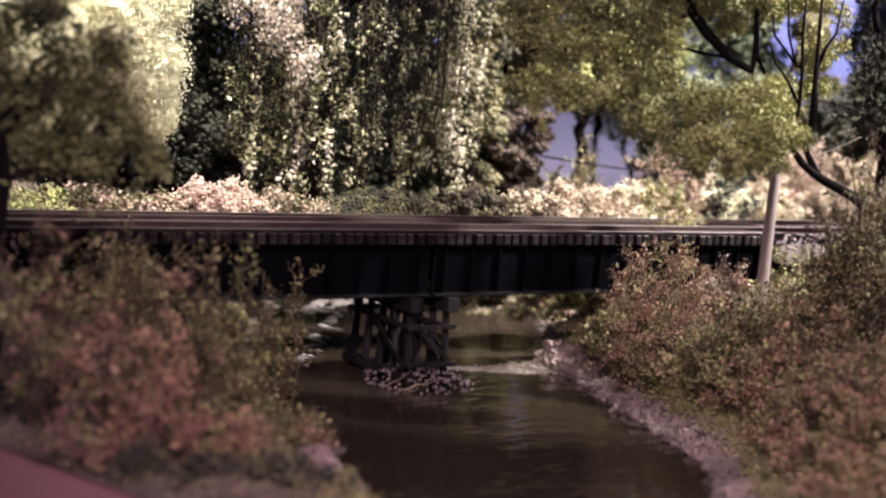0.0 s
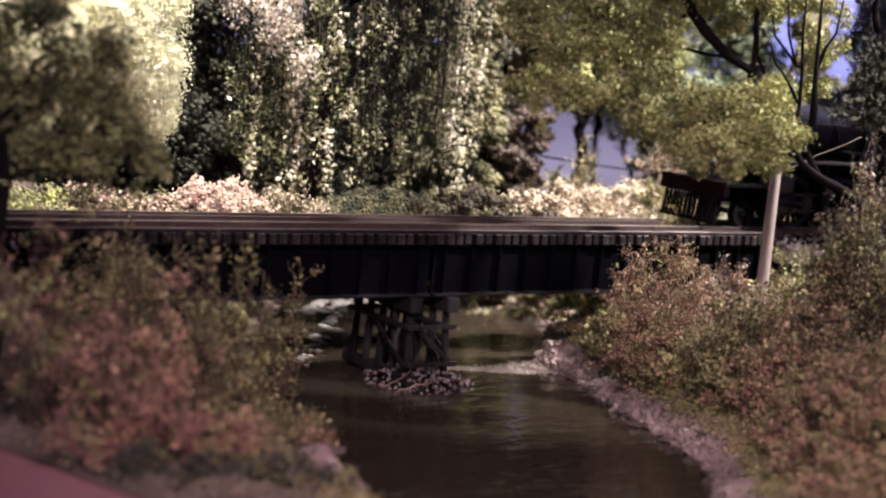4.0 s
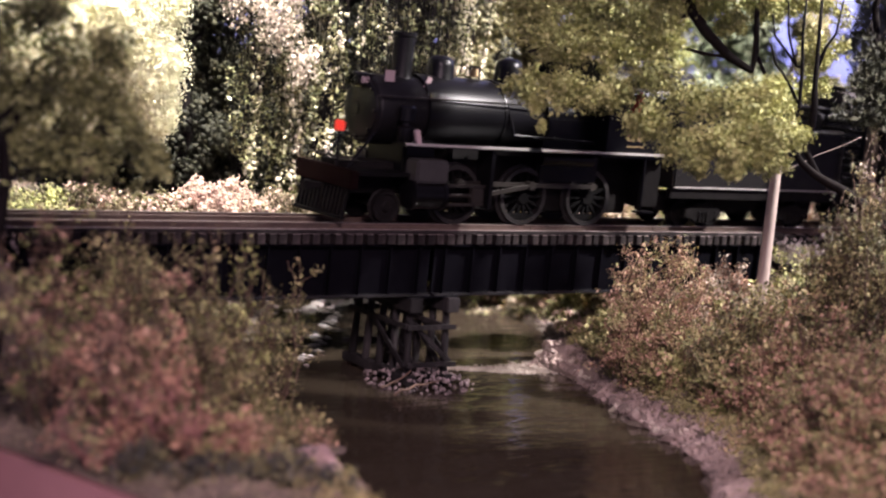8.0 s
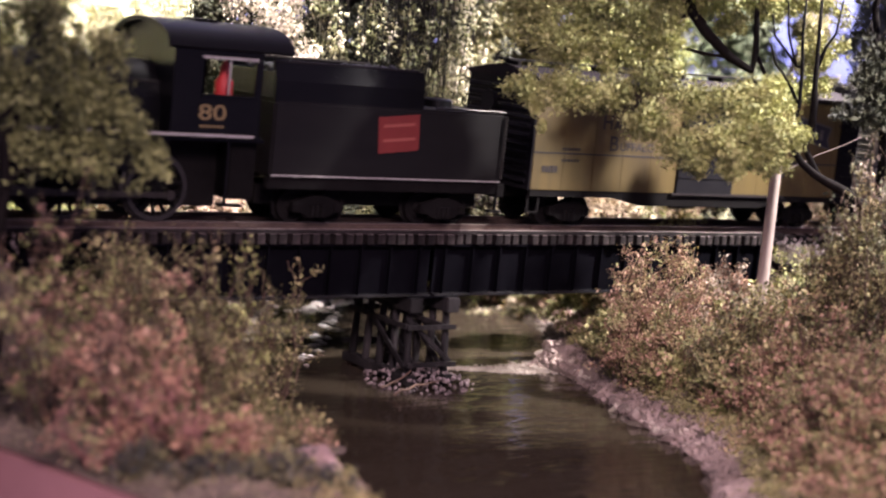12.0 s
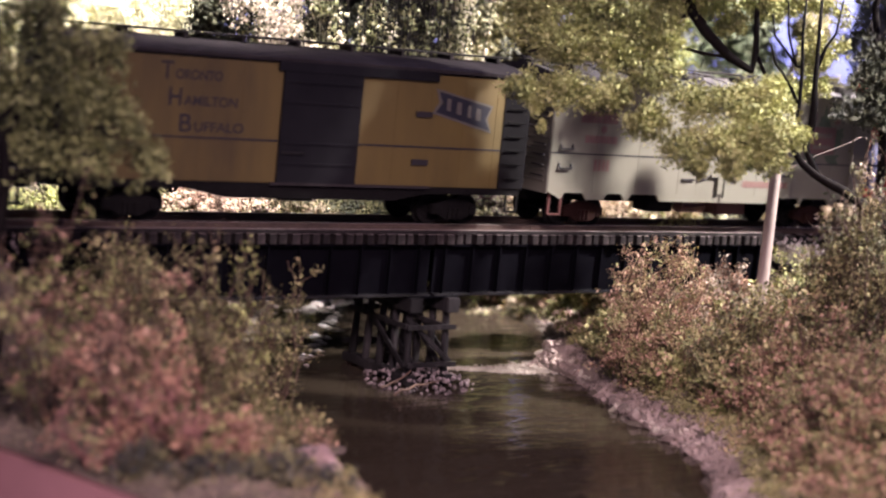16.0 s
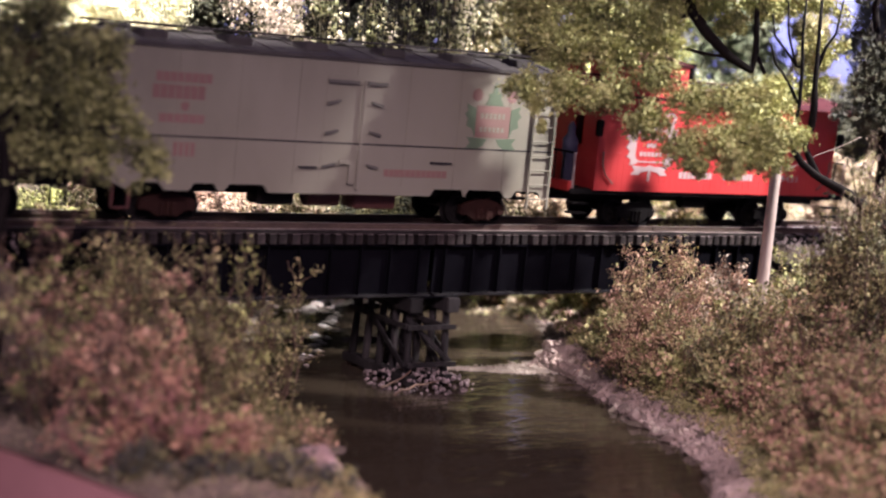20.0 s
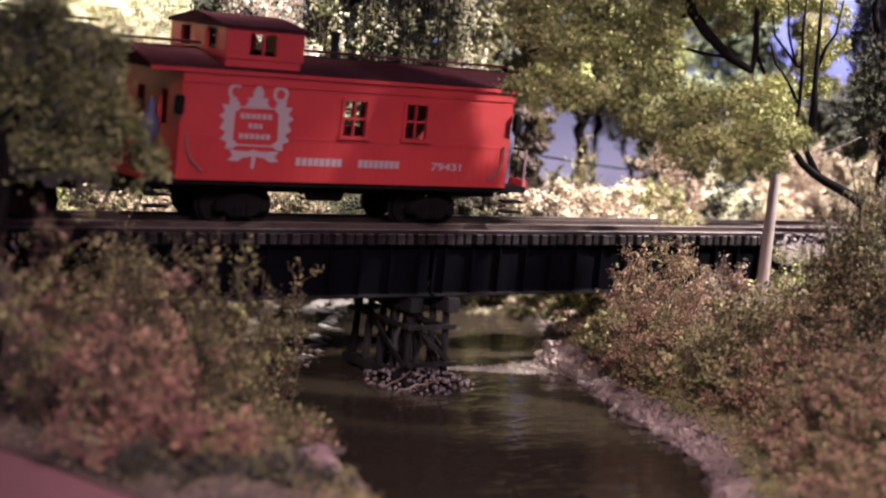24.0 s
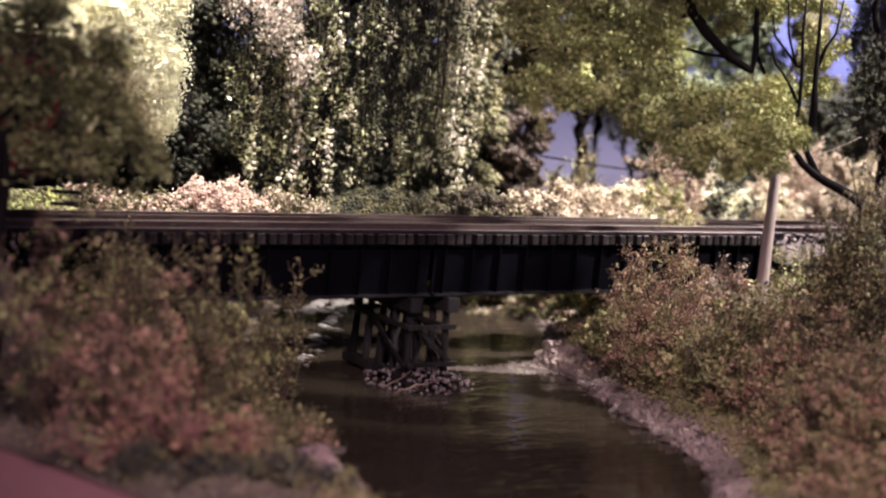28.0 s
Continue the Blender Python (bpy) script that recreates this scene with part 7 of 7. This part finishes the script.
# -- caboose --
CC = 520.5
caboose = thing("caboose", CC - 265, 0, RAIL, "red wooden caboose with a cupola and white lettering", "caboose")
hl_ = 52.8
part("floor", bm_box(bmesh.new(), -hl_ - 8.5, hl_ + 8.5, -15.8, 15.8, 10.6, 12.4, 0.2), CHARCOAL, caboose)
WINS = ((-4.4, 2.6), (15.8, 22.7))
for s in (-1, 1):
    y0, y1 = s * 16.2 - 0.4, s * 16.2 + 0.4
    bm = bm_wall(bmesh.new(), [-hl_, -4.4, 2.6, 15.8, 22.7, hl_], [12.0, 25.0, 34.4, 39.4], [(1, 1), (3, 1)], y0, y1)
    side = part("side_wall", bm, RED, caboose)
    part("belt_rail", bm_box(bmesh.new(), -hl_, hl_, s * 16.65 - 0.12, s * 16.65 + 0.12, 23.2, 23.8), RED, side)
    part("letterboard", bm_box(bmesh.new(), -hl_, hl_, s * 16.75 - 0.25, s * 16.75 + 0.25, 36.8, 39.6), RED, side)
    for k in range(42):
        x = -hl_ + 1.2 + k * 2.5
        part("board_groove", bm_box(bmesh.new(), x - 0.05, x + 0.05, s * 16.61 - 0.04, s * 16.61 + 0.04, 12.2, 23.0), RED, side)
    for a, c in WINS:
        win = part("window", bm_box(bm_box(bm_box(bm_box(bmesh.new(), a - 0.9, a, s * 16.7 - 0.4, s * 16.7 + 0.4, 24.4, 35.0), c, c + 0.9, s * 16.7 - 0.4, s * 16.7 + 0.4, 24.4, 35.0), a - 0.9, c + 0.9, s * 16.7 - 0.4, s * 16.7 + 0.4, 34.4, 35.2), a - 1.4, c + 1.4, s * 16.9 - 0.7, s * 16.9 + 0.7, 24.0, 25.0), RED, caboose)
        mid = (a + c) / 2
        part("glazing_bar", bm_box(bm_box(bmesh.new(), mid - 0.25, mid + 0.25, y0, y1, 25, 34.4), a, c, y0, y1, 29.4, 30.0), RED, win)
        part("pane", bm_box(bmesh.new(), a, c, s * 16.0 - 0.06, s * 16.0 + 0.06, 25, 34.4), GLASS, win)
    for e in (-1, 1):
        part("end_post", bm_rod(bmesh.new(), (e * (hl_ + 7.5), s * 15.4, 12.4), (e * (hl_ + 7.5), s * 15.4, 23.2), 0.35, None, 6), LETTER_WHITE, caboose)
    for e in (-1, 1):
        bm = bmesh.new()
        pts_ = [(e * (hl_ - 2.0), 24.0), (e * (hl_ - 2.2), 20.0), (e * (hl_ - 3.6), 17.0), (e * (hl_ - 7), 14.2)]
        for p, q in zip(pts_, pts_[1:]):
            bm_rod(bm, (p[0], s * 17.2, p[1]), (q[0], s * 17.2, q[1]), 0.3, None, 6)
        part("grab_rail", bm, FADED_RED, caboose)
        for k in range(2):
            part("step", bm_box(bmesh.new(), e * (hl_ + 4) - 3.2, e * (hl_ + 4) + 3.2, s * 14.6 - 1.6, s * 14.6 + 1.6, 4.6 + 3 * k, 5.2 + 3 * k), CHARCOAL, caboose)
for e in (-1, 1):
    a, c = min(e * hl_, e * (hl_ - 0.8)), max(e * hl_, e * (hl_ - 0.8))
    bm = bm_wall(bmesh.new(), [-16.5, -9, -4.5, 4.5, 9, 16.5], [12, 25, 34, 41], [(1, 1), (3, 1)], a, c, "y")
    part("end_wall", bm, RED, caboose)
    part("end_beam", bm_box(bmesh.new(), min(e * (hl_ + 7), e * (hl_ + 9)), max(e * (hl_ + 7), e * (hl_ + 9)), -15.5, 15.5, 11.4, 14.4, 0.3), RED, caboose)
    bm = bm_rod(bmesh.new(), (e * (hl_ + 8), -15, 23), (e * (hl_ + 8), 15, 23), 0.35, None, 6)
    for y in (-11, -7, -3, 3, 7, 11):
        bm_rod(bm, (e * (hl_ + 8), y, 12), (e * (hl_ + 8), y, 23), 0.25, None, 6)
    part("platform_railing", bm, CHARCOAL, caboose)
    part("marker_lamp", bm_box(bmesh.new(), e * (hl_ + 1.0) - 1.2, e * (hl_ + 1.0) + 1.2, -18.6, -16.8, 28.5, 33.5, 0.4), CHARCOAL, caboose)
    coupler(caboose, e * (hl_ + 8), e)
    truck(caboose, e * 30.5, CHARCOAL)
roof = part("roof", bm_tube_x(bmesh.new(), roof_section(16.6, 40.6, 45.0, 0.9, 10, 1.1), -hl_ - 9.5, hl_ + 7.0), DIRTY_ROOF, caboose, "faded brownish-red roof")
part("fascia", bm_box(bm_box(bmesh.new(), -hl_ - 9.5, hl_ + 7, -17.8, -17.4, 39.4, 40.4), -hl_ - 9.5, hl_ + 7, 17.4, 17.8, 39.4, 40.4), RED, roof)
for y in (-1.6, 1.6):
    part("running_plank", bm_box(bm_box(bmesh.new(), -hl_ - 10, -41.5, y - 1.3, y + 1.3, 46.0, 46.5), -17, hl_ + 7.5, y - 1.3, y + 1.3, 46.0, 46.5), DIRTY_ROOF, roof)
part("stove_pipe", bm_rod(bm_rod(bmesh.new(), (6, 8, 43), (6, 8, 51), 1.2, None, 12), (6, 8, 51), (6, 8, 52), 1.7, None, 12), CHARCOAL, roof)
# cupola
cw_ = 15.4
cx0, cx1 = 480 - CC, 502 - CC
cup = part("cupola", bm_box(bmesh.new(), cx0, cx1, -cw_, cw_, 40.5, 43.6), RED, caboose)
for s in (-1, 1):
    y0, y1 = s * cw_ - 0.5, s * cw_ + 0.5
    bm = bm_wall(bmesh.new(), [cx0, 486.4 - CC, 494.4 - CC, cx1], [43.4, 44.5, 50.0, 51.4], [(1, 1)], y0, y1)
    part("cupola_side", bm, RED, cup)
    part("cupola_window", bm_box(bmesh.new(), 490.2 - CC, 490.7 - CC, y0, y1, 44.4, 50.0), RED, cup)
for x in (cx0, cx1):
    bm = bm_wall(bmesh.new(), [-cw_ - 0.5, -10, -4.5, 4.5, 10, cw_ + 0.5], [43.4, 45.2, 50.4, 51.9], [(1, 1), (3, 1)], x - 0.45, x + 0.45, "y")
    part("cupola_end", bm, RED, cup)
part("cupola_roof", bm_tube_x(bmesh.new(), roof_section(cw_ + 0.4, 51.8, 54.4, 0.8, 10, 0.7), cx0 - 1.4, cx1 + 1.4), DIRTY_ROOF, cup)
part("brake_cylinder", bm_rod(bmesh.new(), (-8, -8, 8.0), (2, -8, 8.0), 2.0, None, 14), CHARCOAL, caboose, smooth=True)
part("underframe", bm_box(bmesh.new(), -hl_ - 6, hl_ + 6, -4, 4, 7.6, 10.8), CHARCOAL, caboose)
ex, ez = 489.6 - CC, 26.3
em = part("emblem", bm_slab(bmesh.new(), [(ex - 1.0, ez + 5.0), (ex - 3.6, ez + 5.2), (ex - 2.6, ez + 6.6), (ex - 3.2, ez + 7.2), (ex - 1.4, ez + 7.6), (ex - 1.5, ez + 9.0), (ex, ez + 11.2), (ex + 1.5, ez + 9.0), (ex + 1.4, ez + 7.6), (ex + 3.2, ez + 7.2), (ex + 2.6, ez + 6.6), (ex + 3.6, ez + 5.2), (ex + 1.0, ez + 5.0)], -16.8, -16.55), LETTER_WHITE, caboose, "white leaf-shaped emblem round a red field")
for sg in (-1, 1):
    wing = [(5.4, 6.2), (8.6, 6.8), (8.2, 5.2), (10.4, 5.4), (9.4, 3.4), (11.0, 2.4), (9.4, 1.2), (10.6, -0.8), (8.8, -1.8), (10.2, -3.6), (8.2, -4.4), (8.6, -6.2), (6.0, -5.8), (5.0, -4.6), (6.6, -3.6), (6.4, 3.4), (5.2, 4.4)]
    part("emblem_wing", bm_slab(bmesh.new(), [(ex + sg * x, ez + z) for x, z in wing], -16.8, -16.55), LETTER_WHITE, em)
    ring = bmesh.new()
    for k in range(14):
        a0, a1 = k * math.tau / 14, (k + 1) * math.tau / 14
        if (sg < 0 and 11 <= k) or (sg < 0 and k < 2):
            continue
        bm_slab(ring, [(ex + sg * 6.6 + r * math.cos(q), ez + 8.6 + r * math.sin(q)) for r, q in ((1.3, a0), (2.3, a0), (2.3, a1), (1.3, a1))], -16.8, -16.55)
    part("emblem_ring", ring, LETTER_WHITE, em)
part("emblem_bow", bm_slab(bmesh.new(), [(ex + x, ez + z) for x, z in ((-7.4, -6.2), (-2.0, -6.6), (0, -6.0), (2.0, -6.6), (7.4, -6.2), (6.2, -7.8), (7.6, -9.0), (4.6, -9.2), (3.6, -8.4), (0.6, -7.8), (0.2, -11.0), (-0.6, -11.0), (-0.6, -7.8), (-3.6, -8.4), (-4.6, -9.2), (-7.6, -9.0), (-6.2, -7.8))], -16.8, -16.55), LETTER_WHITE, em)
part("emblem_frame", bm_box(bm_box(bmesh.new(), ex - 6.0, ex + 6.0, -16.8, -16.55, ez + 4.6, ez + 5.0), ex - 6.0, ex + 6.0, -16.8, -16.55, ez - 5.2, ez - 4.8), LETTER_WHITE, em)
for k, (w, z) in enumerate(((4.8, 2.6), (2.2, 0.1), (4.8, -2.6))):
    bars("emblem_bar", ex - w, ex + w, ez + z - 0.7, ez + z + 0.7, -16.72, (6, 3, 6)[k], LETTER_WHITE, em)
bars("white_lettering", 502.4 - CC, 517.1 - CC, 16.5, 18.6, -16.66, 8, LETTER_WHITE, caboose, gap=0.2)
bars("white_lettering", 522.1 - CC, 535.7 - CC, 16.5, 18.6, -16.66, 8, LETTER_WHITE, caboose, gap=0.2)
text("number", "79431", 546.4 - CC, 16.5, 2.1, -16.64, LETTER_WHITE, caboose, 10.4)


# plain toy figures riding on the train: simple turned shapes
def figurine(name, u, y, z, h, material, label):
    bm = bm_turn(bmesh.new(), [(1.5, 0), (2.0, 0.3), (1.9, 0.45 * h), (2.4, 0.5 * h), (2.5, 0.72 * h), (1.2, 0.82 * h), (1.3, 0.92 * h), (0.5, h)], Matrix.Identity(4), 14)
    ob = part(name, bm, material, smooth=True)
    tagged(ob, label, "figurine")
    return ob, u, y, z


FIGURES = [figurine("toy_figurine", 60.0, -9.5, RAIL + 22.8, 19.5, FIGURE, "plain red toy figurine in the cab window"),
           figurine("toy_figurine", 463.2, -9.0, RAIL + 12.4, 19.5, FIGURE_BLUE, "plain dark blue toy figurine on the caboose platform"),
           figurine("toy_figurine", 577.5, -9.5, RAIL + 12.4, 19.5, FIGURE_PALE, "plain pale toy figurine on the caboose platform")]
TRAIN = [(loco, LC), (tender, TC), (boxcar, BC), (reefer, RC), (caboose, CC)]
STOPS = (0, 1, 2, 3, 4, 5, 6, 7, 8.5, 10, 11.5, 13, 14.5, 16, 17.5, 19, 20, 21, 22, 23.5, 25, 26, 27, 28)


def motions():
    for ob, c in TRAIN:
        walk(ob, [(t, mm(c - rolled(t) - 265, 0, RAIL)) for t in STOPS])
    for ob, u, y, z in FIGURES:
        walk(ob, [(t, mm(u - rolled(t) - 265, y, z)) for t in STOPS])
    fine = [k * 0.2 for k in range(141)]
    for ax, (x, y, z), r in AXLES:
        walk(ax, [(t, mm(x, y, z, 0, -math.degrees((rolled(t) - rolled(8.0)) / r), 0)) for t in (fine if r > 6 else [k * 28 / 175 for k in range(176)])])
    tenths = [k * 0.1 for k in range(281)]
    for s in range(2):
        side, main, cross = [], [], []
        for t in tenths:
            a = (rolled(t) - rolled(8.0)) / DRIVER_R
            px, pz = 18.0 - LC - 3.6 * math.sin(a), DRIVER_R + 3.6 * math.cos(a)
            side.append((t, mm(px, 0, pz)))
            tilt = math.asin((DRIVER_R - pz) / 21.0)
            main.append((t, mm(px, 0, pz, 0, math.degrees(tilt), 0)))
            cross.append((t, mm(px - 21.0 * math.cos(tilt), 0, DRIVER_R + 0.3)))
        walk(side_rods[s], side)
        walk(main_rods[s], main)
        walk(crossheads[s], cross)


motions()
